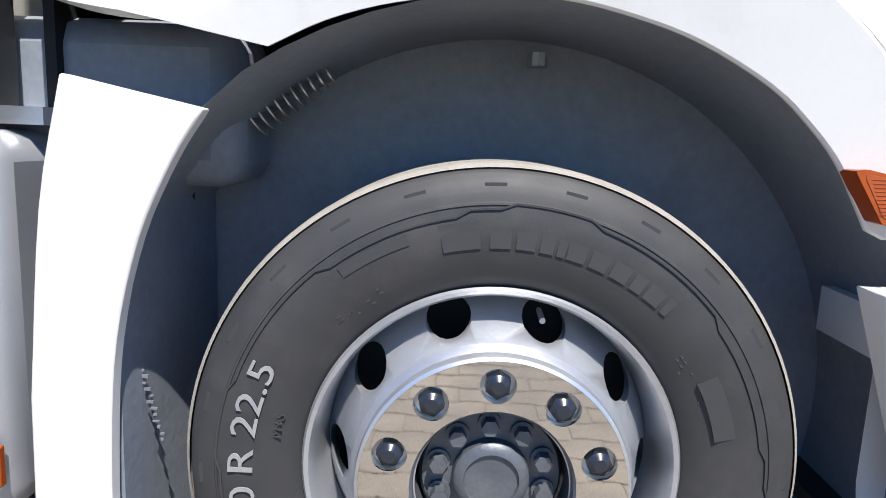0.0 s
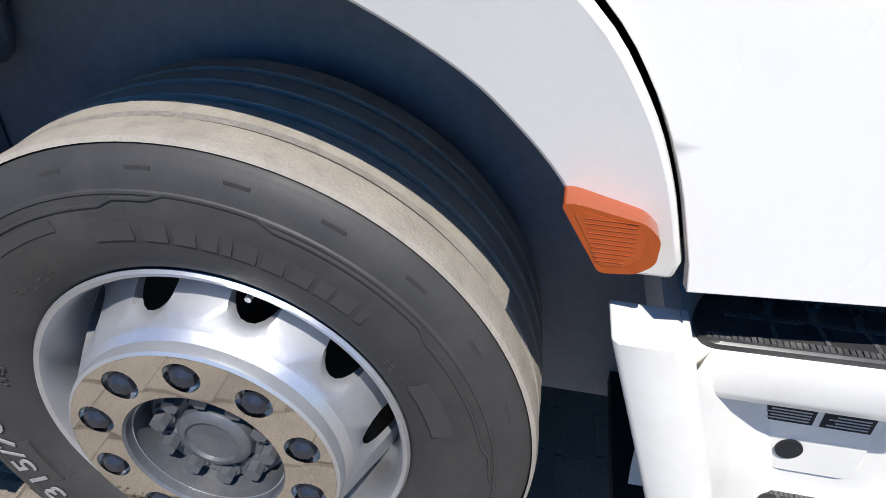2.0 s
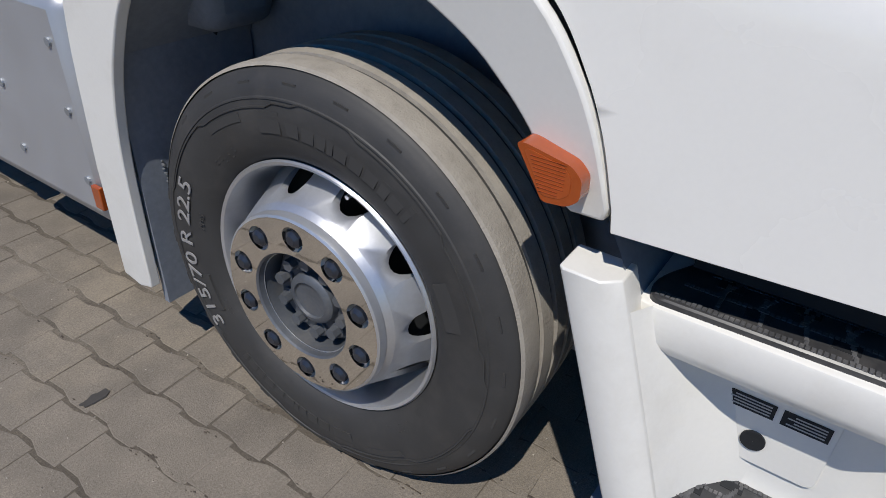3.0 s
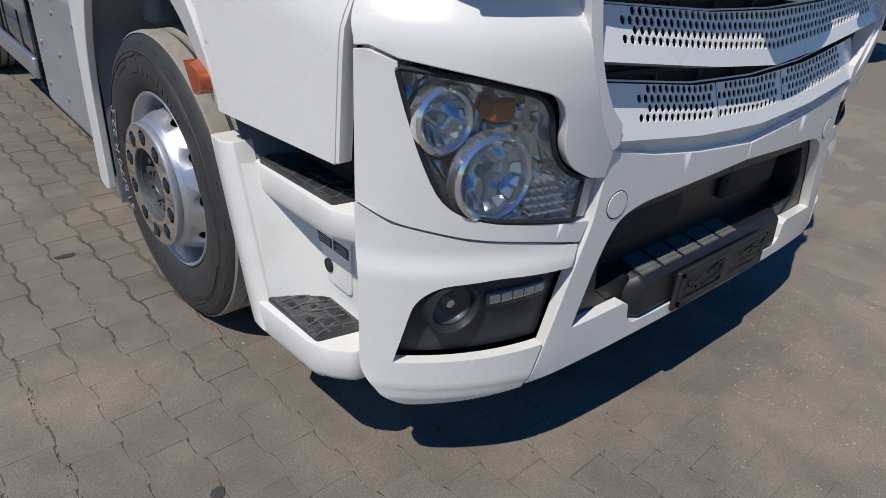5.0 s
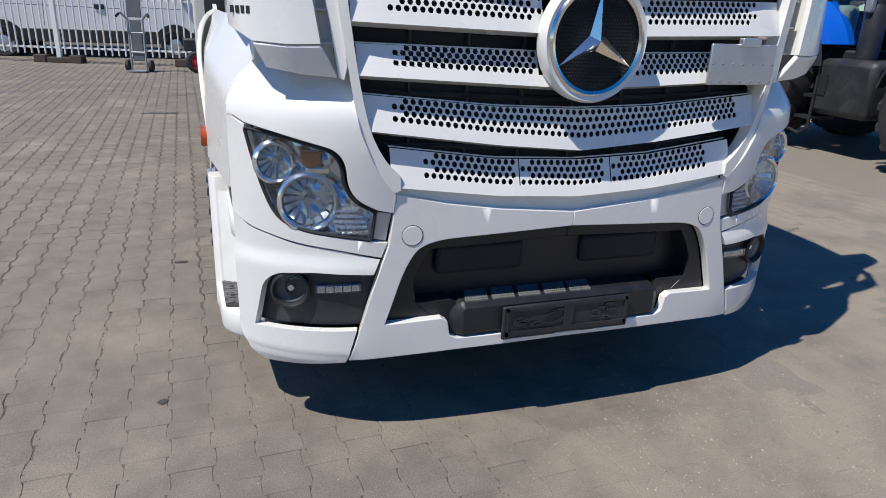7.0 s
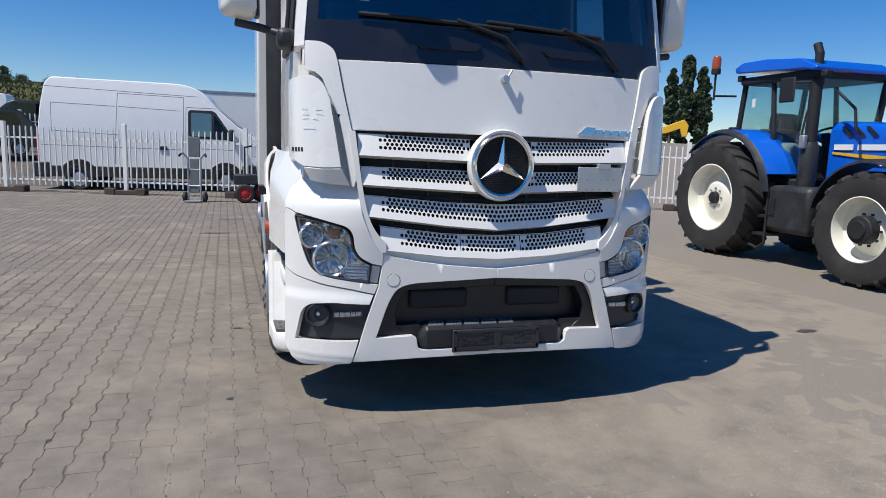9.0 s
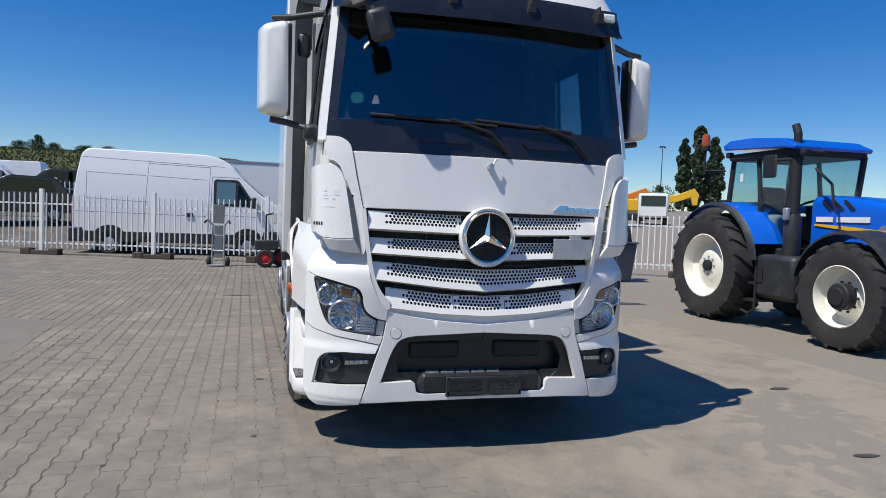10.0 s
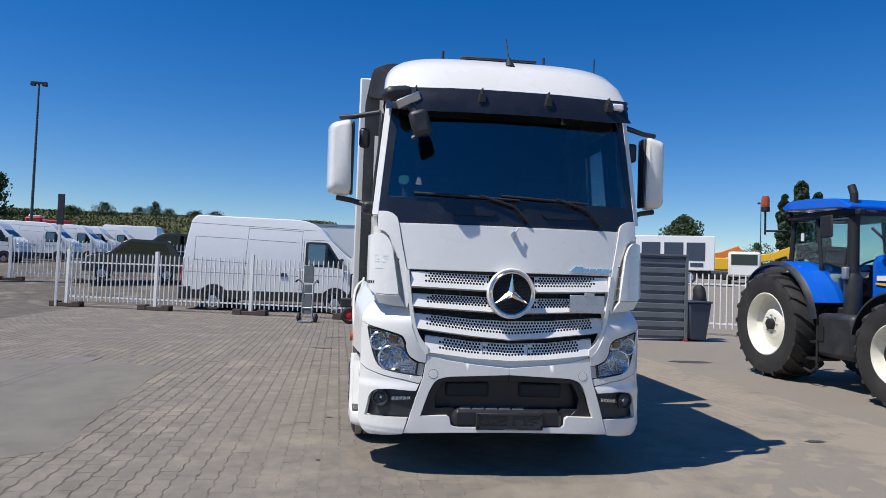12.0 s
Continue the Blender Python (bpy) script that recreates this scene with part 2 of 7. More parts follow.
def round_poly(points, radius, n=5):
    """Rounds the corners of a 2D outline. radius: one number or one a corner."""
    out, k = [], len(points)
    for i, p in enumerate(points):
        r = radius[i] if isinstance(radius, (list, tuple)) else radius
        p, a, b = Vector(p), Vector(points[i - 1]), Vector(points[(i + 1) % k])
        if r <= 0:
            out.append(tuple(p))
            continue
        da, db = min(r, (a - p).length * 0.48), min(r, (b - p).length * 0.48)
        s, e = p + (a - p).normalized() * da, p + (b - p).normalized() * db
        for j in range(n + 1):
            t = j / n
            out.append(tuple(s * (1 - t) ** 2 + p * 2 * t * (1 - t) + e * t * t))
    return out


def smooth_path(points, n=4):
    """An open outline passed smoothly through its points."""
    p = [Vector(q) for q in points]
    p = [p[0] * 2 - p[1]] + p + [p[-1] * 2 - p[-2]]
    out = []
    for a, b, c, d in zip(p[:-3], p[1:-2], p[2:-1], p[3:]):
        for k in range(n):
            t = k / n
            out.append(tuple(0.5 * (2 * b + (c - a) * t + (2 * a - 5 * b + 4 * c - d) * t * t + (3 * b - a - 3 * c + d) * t ** 3)))
    return out + [tuple(p[-2])]


def inside(x, y, outline):
    hit = False
    for (x0, y0), (x1, y1) in zip(outline, outline[1:] + outline[:1]):
        if (y0 > y) != (y1 > y) and x < (x1 - x0) * (y - y0) / (y1 - y0) + x0:
            hit = not hit
    return hit


def cut_outline(outline, su, sv):
    """A flat outline filled with triangles of about su x sv, as a bmesh in the plane."""
    edge = []
    most = max(min(s for s in (su, sv) if s) if (su or sv) else 9, 0.02)
    for a, b in zip(outline, outline[1:] + outline[:1]):
        a, b = Vector(a), Vector(b)
        if (b - a).length < 1e-5:
            continue
        n = max(1, math.ceil((b - a).length / most))
        edge += [a + (b - a) * (i / n) for i in range(n)]
    pts = list(edge)
    us, vs = [p[0] for p in outline], [p[1] for p in outline]
    su, sv = su or (max(us) - min(us)), sv or (max(vs) - min(vs)) * 0.5
    nu, nv = max(1, round((max(us) - min(us)) / su)), max(1, round((max(vs) - min(vs)) / sv))
    for i in range(1, nu):
        for j in range(1, nv):
            u, v = min(us) + (max(us) - min(us)) * i / nu, min(vs) + (max(vs) - min(vs)) * j / nv
            if inside(u, v, outline) and min((e - Vector((u, v))).length for e in edge) > 0.3 * most:
                pts.append(Vector((u, v)))
    n = len(edge)
    res = geometry.delaunay_2d_cdt(pts, [(i, (i + 1) % n) for i in range(n)], [], 1, 1e-6)
    bm = bmesh.new()
    vv = [bm.verts.new((p.x, p.y, 0)) for p in res[0]]
    for f in res[2]:
        bm.faces.new([vv[k] for k in f])
    return bm


def sheet(outline, fn, depth, su=0.05, sv=0.0):
    """A panel: an outline laid on the surface fn(u, v) and given thickness along the surface's normal. Positive depth goes inwards."""
    flat = cut_outline(outline, su, sv)
    bm = bmesh.new()
    top, low = {}, {}
    e = 1e-3
    for v in flat.verts:
        u, w = v.co.x, v.co.y
        p = Vector(fn(u, w))
        nrm = (Vector(fn(u + e, w)) - Vector(fn(u - e, w))).cross(Vector(fn(u, w + e)) - Vector(fn(u, w - e)))
        nrm.normalize()
        top[v] = bm.verts.new(p)
        low[v] = bm.verts.new(p - nrm * depth)
    for f in flat.faces:
        bm.faces.new([top[v] for v in f.verts])
        bm.faces.new([low[v] for v in reversed(f.verts)])
    for ed in flat.edges:
        if len(ed.link_faces) == 1:
            a, b = ed.verts
            bm.faces.new((top[a], top[b], low[b], low[a]))
    flat.free()
    bmesh.ops.recalc_face_normals(bm, faces=bm.faces[:])
    return bm


def text_mesh(body, size, depth=0.0):
    """Built-in font, as a bmesh in the plane, centred."""
    c = bpy.data.curves.new("text", "FONT")
    c.body, c.size, c.extrude, c.align_x, c.align_y, c.resolution_u = body, size, depth, "CENTER", "CENTER", 3
    ob = new("text", c)
    me = bpy.data.meshes.new_from_object(ob.evaluated_get(bpy.context.evaluated_depsgraph_get()))
    bpy.data.objects.remove(ob)
    bm = bmesh.new()
    bm.from_mesh(me)
    bpy.data.meshes.remove(me)
    return bm


def mirrored(bm):
    """The other half: a copy mirrored in x."""
    other = bm.copy()
    for v in other.verts:
        v.co.x = -v.co.x
    bmesh.ops.reverse_faces(other, faces=other.faces[:])
    return other


def both(name, bm, material, parent, label="", angle=35, bevel=0.0):
    other = mirrored(bm)
    return part(name, bm, material, parent, label, angle, bevel), part(name, other, material, parent, label, angle, bevel)


# ---- truck: surfaces ----
def lower_y(x):
    a = min(abs(x), 1.15)
    return 0.136 + 0.05 * a * a + 0.80 * max(0.0, a - 0.70) ** 2 + 0.12 * (1 - max(0.0, 1 - (a / 1.15) ** 6) ** (1 / 6))


def lower(s, z, off=0.0):
    """The skin of bumper, lamps and grille. Past |s| = 1.15 it runs back along the side."""
    tuck = 0.55 * max(0.0, 0.338 - z)
    if abs(s) <= 1.15:
        return (s * (1 - off * 0.3), lower_y(s) + off + tuck, z)
    return (math.copysign(1.15 - tuck * 0.5 - off * 0.5, s), lower_y(1.15) + abs(s) - 1.15, z)


UZ = [1.15, 1.55, 1.9, 2.1, 2.95, 3.05, 3.2]
UY = [0.10, 0.125, 0.155, 0.185, 0.30, 0.33, 0.40]
UX = [1.12, 1.12, 1.12, 1.11, 1.03, 1.02, 1.0]


def upper(s, z, off=0.0):
    """The skin of the cab above the grille."""
    xs, y0 = float(np.interp(z, UZ, UX)), float(np.interp(z, UZ, UY))
    q = min(abs(s) / xs, 1)
    y = y0 + 0.12 * q * q + 0.2 * (1 - max(0.0, 1 - q ** 6) ** (1 / 6)) + off
    if abs(s) <= xs:
        return (s, y, z)
    return (math.copysign(xs, s), y + abs(s) - xs, z)


def side(sign, x=1.13):
    """The cab's flank: u runs along y, v is the height."""
    return lambda u, v: (sign * (float(np.interp(v, UZ, UX)) - 1.13 + x), u, v)

# ---- truck ----
truck = thing("truck", "white box truck with a black sun visor and perforated grille", "truck")


def front(outline, off=0.0, depth=0.03, fn=lower, su=0.03, sv=0.06):
    return sheet(outline, lambda u, v: fn(u, v, off), depth, su, sv)


def flip(outline):
    return [(-u, v) for u, v in outline][::-1]


# bumper
corner = round_poly([(-1.146, 0.822), (-1.10, 0.784), (-0.963, 0.746), (-0.824, 0.728), (-0.693, 0.700), (-0.714, 0.650), (-0.90, 0.655), (-1.02, 0.640),
                     (-1.062, 0.60), (-1.096, 0.430), (-0.770, 0.446), (-0.806, 0.318), (-0.95, 0.296), (-1.062, 0.286), (-1.112, 0.318), (-1.144, 0.385)],
                    [0, 0, 0, 0, 0, 0, 0.02, 0.03, 0.03, 0, 0, 0, 0, 0.02, 0.03, 0.03])


def corner_skin(s, z):
    """The bumper corner swells below the lamp panel and has a groove along its bottom lip."""
    swell = 0.014 * float(np.interp(z, [0.655, 0.672, 0.695, 0.715], [1.0, 0.86, 0.28, 0.0]))
    lip = 0.007 * float(np.interp(z, [0.330, 0.337, 0.343, 0.350], [0.0, 1.0, 1.0, 0.0]))
    return lower(s, z, lip - swell)


both("bumper_corner", sheet(corner, corner_skin, 0.03, 0.03, 0.012), WHITE, truck, "white painted bumper corner", bevel=0.005)
lamp_panel = round_poly([(-1.146, 1.130), (-1.132, 1.133), (-1.095, 1.115), (-1.085, 1.047), (-1.060, 0.939), (-1.02, 0.829), (-0.944, 0.790), (-0.823, 0.776), (-0.669, 0.757),
                         (-0.689, 0.706), (-0.824, 0.734), (-0.963, 0.752), (-1.10, 0.790), (-1.146, 0.828)], [0, 0, 0, 0.03, 0.05, 0.06, 0.055, 0.03, 0, 0, 0.03, 0.05, 0.03, 0])
both("headlamp_surround", front(lamp_panel, -0.004), WHITE, truck, "white panel round the headlamp", bevel=0.005)
centre_l = [(-0.640, 0.925), (-0.471, 0.888), (-0.282, 0.862), (0, 0.838)]
opening = round_poly([(-0.675, 0.462), (-0.607, 0.673), (-0.545, 0.760), (0, 0.785), (0.545, 0.760), (0.607, 0.673), (0.675, 0.462)], [0, 0.08, 0.12, 0, 0.12, 0.08, 0], 6)
half = [(-0.640, 0.925), (-0.665, 0.751), (-0.719, 0.589), (-0.762, 0.444), (-0.798, 0.325), (-0.60, 0.334), (-0.44, 0.340), (0, 0.346), (0, 0.386), (-0.415, 0.386), (-0.442, 0.40), (-0.452, 0.455), (-0.475, 0.470)]
left = half + [p for p in opening if p[0] <= 0.0] + [(0, 0.838)] + centre_l[::-1][1:-1]
for o in (left, flip(left)):
    part("bumper_centre", front(o, -0.012, 0.035), WHITE, truck, "white painted bumper middle", bevel=0.006)
under_slat = [(u, v - 0.012) for u, v in centre_l] + [(-u, v - 0.012) for u, v in centre_l[:-1]][::-1]
part("bumper_top", front(under_slat + [(-u, v + 0.05) for u, v in centre_l[:-1]] + [(u, v + 0.05) for u, v in centre_l][::-1], 0.012, 0.02), WHITE, truck, "white edge under the lowest slat")
well = [(0, 0.735), (-0.515, 0.718), (-0.55, 0.66), (-0.575, 0.60), (-0.30, 0.592), (0, 0.59)]
panel = [p for p in opening if p[0] < -1e-6] + [(0, 0.785)] + well[:4] + [(-0.565, 0.52), (-0.50, 0.462)]
for o in (panel, flip(panel)):
    part("bumper_grid", front(o, 0.022, 0.02, su=0.04), BUMPERBLACK, truck, "black inset panel in the bumper", bevel=0.004)
well_ring = [(0.60, 0.46)] + [(-u, v) for u, v in well[1:4]][::-1] + well[:4] + [(-0.60, 0.46)]
bm = bmesh.new()
for a, b in zip(well_ring, well_ring[1:]):
    bm.faces.new([bm.verts.new(p) for p in (lower(*a, 0.024), lower(*b, 0.024), lower(*b, 0.104), lower(*a, 0.104))])
part("well_wall", bm, BUMPERBLACK, truck)
part("well_back", front([(-0.62, 0.45), (0.62, 0.45), (0.56, 0.75), (-0.56, 0.75)], 0.10, 0.02, su=0.08), BUMPERBLACK, truck, "dark recess behind the bumper opening")
for a in (-0.29, 0.29):
    part("radar_cover", boxes((a - 0.19, a + 0.15, lower_y(0.2) + 0.072, lower_y(0.2) + 0.11, 0.60, 0.715)), DEEP, truck, bevel=0.02)
both("tow_cap", front(round_poly([(-0.586 + 0.034 * math.cos(t * math.pi / 12), 0.782 + 0.034 * math.sin(t * math.pi / 12)) for t in range(24)], 0), -0.0145, 0.02, su=0), WHITE, truck, "round white tow eye cap", bevel=0.002)
both("tow_cap_gap", front(round_poly([(-0.586 + 0.0365 * math.cos(t * math.pi / 12), 0.782 + 0.0365 * math.sin(t * math.pi / 12)) for t in range(24)], 0), -0.0128, 0.015, su=0), DEEP, truck)
# black step with plate holder
bm = bmesh.new()
prof = [(0.520, 0.29), (0.516, 0.10), (0.496, 0.080), (0.400, 0.075), (0.385, 0.10), (0.385, 0.29)]
xs = [-0.435, -0.395, -0.385, 0.385, 0.395, 0.435]
rings = [[bm.verts.new((x, y + 0.045 + 0.02 * abs(x) + (0.03 if abs(x) > 0.43 else 0), z - (0.03 if abs(x) > 0.43 and z > 0.48 else 0))) for z, y in prof] for x in xs]
for a, b in zip(rings[:-1], rings[1:]):
    for i in range(len(prof)):
        j = (i + 1) % len(prof)
        bm.faces.new((a[i], a[j], b[j], b[i]))
bm.faces.new(rings[0])
bm.faces.new(rings[-1][::-1])
bmesh.ops.recalc_face_normals(bm, faces=bm.faces[:])
both("step_side_panel", front([(-0.60, 0.41), (-0.42, 0.40), (-0.42, 0.515), (-0.585, 0.515)], 0.026, 0.02), BUMPERBLACK, truck, "black panel beside the step")
both("step_shelf", boxes((-0.585, -0.43, 0.175, 0.36, 0.511, 0.521)), STEPGREY, truck, "thin shelf beside the step", bevel=0.002)
step_box = part("bumper_step", bm, STEPGREY, truck, "black ribbed step in the bumper", bevel=0.008)
bm = bmesh.new()
for i in range(5):
    for j in range(10):
        for k in range(10):
            x = -0.385 + i * 0.105 + j * 0.0088
            y = 0.150 + k * 0.0165
            zt = float(np.interp(y, [0.13, 0.145, 0.305], [0.506, 0.516, 0.520]))
            box(bm, x + (y - 0.14) * 0.3, x + 0.0062 + (y - 0.14) * 0.3, y, y + 0.0145, zt - 0.01, zt + 0.0035)
tagged(part("step_tread", bm, WORNLITRIB, step_box, "worn grey ribs, lightened for sun on the deck"), kind="stuff")
plate = part("plate_holder", boxes((-0.262, 0.262, 0.018, 0.034, 0.385, 0.515)), BLACK, truck, "empty black number plate holder", bevel=0.006)
bm = boxes((-0.25, 0.25, 0.012, 0.02, 0.40, 0.418), (-0.25, 0.25, 0.012, 0.02, 0.498, 0.508), (-0.25, -0.24, 0.012, 0.02, 0.40, 0.508), (0.24, 0.25, 0.012, 0.02, 0.40, 0.508),
           (-0.02, 0.02, 0.012, 0.02, 0.418, 0.498))
rnd = random.Random(4)
for i in range(26):
    x, z, w, h = rnd.uniform(-0.23, 0.2), rnd.uniform(0.425, 0.485), rnd.uniform(0.01, 0.05), rnd.uniform(0.004, 0.012)
    box(bm, x, x + w, 0.013, 0.02, z, z + h)
part("plate_clip", bm, BLACK, plate)
for q in ((-0.045, 0.055, 0.3895, 0.3935), (-0.235, -0.16, 0.389, 0.391), (0.12, 0.21, 0.389, 0.391)):
    part("dealer_bar", boxes((q[0], q[1], 0.015, 0.019, q[2], q[3])), PAPERGREY, plate, "small white lettering bar")
plate.location = (0.01, 0.090, -0.018)

# Unseen panel added to keep sun from leaking through below the bumper.
under = [(x, lower_y(x) + 0.035) for x in np.linspace(-1.1, 1.1, 45)] + [(1.1, 0.9), (-1.1, 0.9)]
part("under_panel", sheet([(float(a), float(b)) for a, b in under], lambda u, v: (u, v, 0.372), 0.03, 0, 0), DEEP, truck, "unseen panel added to block sun under the bumper")

# fog lamps
fog_o = round_poly([(-1.058, 0.605), (-1.02, 0.642), (-0.90, 0.656), (-0.704, 0.650), (-0.760, 0.448), (-1.096, 0.432)], 0.01)
both("fog_recess", front(fog_o, 0.034, 0.02), BLACK, truck, "black fog lamp recess")
for sgn in (-1, 1):
    c = Vector((sgn * 0.978, lower_y(0.978) + 0.02, 0.576))
    m = Matrix.Translation(c) @ pose(0, 0, 0, 0, 0, sgn * 14)
    lamp = part("fog_lamp", lathe([(0.066, 0.04), (0.066, -0.02), (0.058, -0.024), (0.052, -0.012), (0.050, 0.035)], 40, "y"), BLACK, truck, "round fog lamp in a black ring", m=m)
    part("reflector", lathe([(0.050, -0.005), (0.044, 0.012), (0.03, 0.025), (0.012, 0.03), (0.0005, 0.03)], 40, "y"), HUB, lamp)
    part("bulb", lathe([(0.016, 0.03), (0.016, 0.012), (0.010, 0.002), (0.0005, 0.0)], 24, "y"), LAMPCHROME, lamp)
    part("lens", lathe([(0.052, -0.008), (0.03, -0.014), (0.0005, -0.016)], 40, "y"), LENS, lamp)
    o = [(-0.907, 0.594), (-0.756, 0.606), (-0.756, 0.577), (-0.907, 0.563)]
    drl = part("daytime_light", front(o if sgn < 0 else flip(o), 0.022, 0.04), HUB, truck, "slim daytime running light", bevel=0.003)
    for k in range(5):
        u0 = -0.900 + 0.0282 * k
        seg = [(u0, 0.5665 + 0.0027 * k), (u0 + 0.025, 0.569 + 0.0027 * k), (u0 + 0.025, 0.594 + 0.0022 * k), (u0, 0.591 + 0.0022 * k)]
        part("led_segment", front(seg if sgn < 0 else flip(seg), 0.019, 0.004, su=0), BEZEL, drl, bevel=0.002)
    part("lens", front(o if sgn < 0 else flip(o), 0.012, 0.002), LENS, drl)

# headlamps
HL = round_poly([(-1.095, 1.105), (-0.982, 1.088), (-0.843, 1.055), (-0.815, 1.018), (-0.809, 0.955), (-0.778, 0.900), (-0.710, 0.865), (-0.722, 0.768), (-0.823, 0.782),
                 (-0.944, 0.796), (-1.016, 0.833), (-1.055, 0.940), (-1.083, 1.047)], [0.008, 0.02, 0.035, 0.035, 0.05, 0.05, 0.004, 0.008, 0.03, 0.055, 0.06, 0.05, 0.03], 4)


def reflector_cup(name, parent, c, r, depth, turn, flutes):
    """A round lamp bowl with a chrome ring, fluted sides, a bulb shield and its own inner lens."""
    m = Matrix.Translation(c) @ pose(0, 0, 0, 0, 0, turn)
    cup = part(name, lathe([(r + 0.014, 0.03), (r + 0.012, 0.0), (r + 0.004, -0.006), (r - 0.003, 0.0), (r * 0.95, depth * 0.3), (r * 0.8, depth * 0.65), (r * 0.5, depth * 0.92), (r * 0.25, depth), (0.0005, depth)], 48, "y"), LAMPCHROME, parent, "round bright headlamp bowl", m=m)
    for i in range(flutes):
        a = 2 * math.pi * (i + 0.3) / flutes
        ca, sa = math.cos(a), math.sin(a)
        ta = Vector((-sa, 0, ca)) * r * 0.10
        bm = bmesh.new()
        ins, mid, out = Vector((r * 0.34 * ca, depth * 0.93, r * 0.34 * sa)), Vector((r * 0.62 * ca, depth * 0.70, r * 0.62 * sa)), Vector((r * 0.9 * ca, depth * 0.30, r * 0.9 * sa))
        v = [bm.verts.new(q) for q in (ins - ta * 0.5, ins + ta * 0.5, mid + ta, mid - ta, out + ta * 1.3, out - ta * 1.3)]
        lift = Vector((0, -0.006, 0))
        v[3].co += lift * 1.6
        v[5].co += lift
        bm.faces.new((v[0], v[1], v[2], v[3]))
        bm.faces.new((v[3], v[2], v[4], v[5]))
        part("facet", bm, REFLECT, cup, angle=10)
    bm = bmesh.new()
    cyl(bm, (0, depth, 0), (0, depth * 0.35, 0), r * 0.20, r * 0.16, n=18)
    cyl(bm, (0, depth * 0.5, -r * 0.8), (0, depth * 0.5, 0), r * 0.05, n=8)
    part("bulb_shield", bm, ALU, cup)
    part("inner_lens", lathe([(r, 0.004), (r * 0.7, -0.006), (r * 0.35, -0.011), (0.0005, -0.013)], 40, "y"), LENS, cup)
    return cup


def headlamp(sgn):
    o = HL if sgn < 0 else flip(HL)
    body = part("headlamp", sheet(o, lambda u, v: lower(u, v, 0.052 + 0.012 * math.sin(47 * u + 20 * v) * math.sin(38 * v - 15 * u) + 0.006 * math.sin(110 * u) * math.sin(95 * v)), 0.01, 0.012, 0.012), BEZEL, truck, "large clear headlamp with two round reflectors")
    bm = bmesh.new()
    for (a, b) in zip(o, o[1:] + o[:1]):
        bm.faces.new([bm.verts.new(p) for p in (lower(*a, 0.004), lower(*b, 0.004), lower(*b, 0.07), lower(*a, 0.07))])
    part("bowl_wall", bm, BEZEL, body)
    reflector_cup("upper_reflector", body, (sgn * 1.012, lower_y(1.012) + 0.012, 1.006), 0.056, 0.06, sgn * 10, 14)
    part("upper_ring", lathe([(0.075, 0.06), (0.080, 0.02), (0.076, 0.012), (0.071, 0.02), (0.069, 0.05)], 48, "y"), CHROME, body, m=Matrix.Translation((sgn * 0.995, lower_y(0.995) + 0.015, 1.0)) @ pose(0, 0, 0, 0, 0, sgn * 10))
    reflector_cup("main_reflector", body, (sgn * 0.916, lower_y(0.916) + 0.010, 0.886), 0.086, 0.066, sgn * 10, 15)
    for i in range(7):
        for k in range(5):
            x = -0.736 - 0.0175 * i - 0.004 * k
            z = 0.782 + 0.018 * k
            if x < -0.838 or z > 0.865 - (x + 0.736) * 0.3:
                continue
            bm = bmesh.new()
            y = lower_y(x) + 0.014 + 0.003 * k
            q = [bm.verts.new((sgn * -u, w, h)) for u, w, h in ((x - 0.0082, y + 0.006, z), (x + 0.0082, y + 0.006, z), (x + 0.0082, y, z + 0.010), (x - 0.0082, y, z + 0.010), (x - 0.0082, y + 0.03, z + 0.0165), (x + 0.0082, y + 0.03, z + 0.0165))]
            bm.faces.new((q[0], q[1], q[2], q[3]))
            bm.faces.new((q[3], q[2], q[5], q[4]))
            part("step_reflector", bm, REFLECT, body, angle=10)
    for a, b, z, mt in ((-0.930, -0.868, 1.004, AMBER), (-0.862, -0.835, 1.0, BEZEL), (-0.92, -0.84, 0.975, CHROME)):
        part("indicator_bowl", boxes((min(sgn * -a, sgn * -b), max(sgn * -a, sgn * -b), lower_y(0.88) + 0.03, lower_y(0.88) + 0.08, z, z + (0.040 if mt is AMBER else 0.024))), mt, body, bevel=0.006)
    part("lens", front(o, 0.003, 0.003, su=0.04), LENS, body, "clear headlamp cover")
    bm = bmesh.new()
    for (a, b) in zip(o, o[1:] + o[:1]):
        cyl(bm, lower(*a, -0.001), lower(*b, -0.001), 0.006, n=6, cap=False)
    part("seal", bm, DEEP, body)
    wo = [(-0.704, 0.862), (-0.655, 0.855), (-0.674, 0.762), (-0.718, 0.768)]
    part("washer_cover", front(wo if sgn < 0 else flip(wo), 0.01, 0.03, su=0), SILVER, truck, "grey headlamp end cover", bevel=0.003)


for sgn in (-1, 1):
    headlamp(sgn)

# panel above the headlamp, from the corner to the grille
brow = round_poly([(-1.146, 1.136), (-1.132, 1.14), (-1.095, 1.12), (-0.982, 1.097), (-0.836, 1.063), (-0.805, 1.02), (-0.80, 0.955), (-0.77, 0.905), (-0.704, 0.872), (-0.652, 0.862),
                   (-0.645, 0.93), (-0.71, 1.0), (-0.762, 1.12), (-0.775, 1.215), (-0.79, 1.32), (-0.92, 1.345), (-1.06, 1.33), (-1.13, 1.25), (-1.146, 1.19)], [0, 0, 0, 0, 0.035, 0.035, 0.05, 0.05, 0, 0, 0.01, 0.05, 0.03, 0.02, 0, 0, 0.03, 0.03, 0.02])


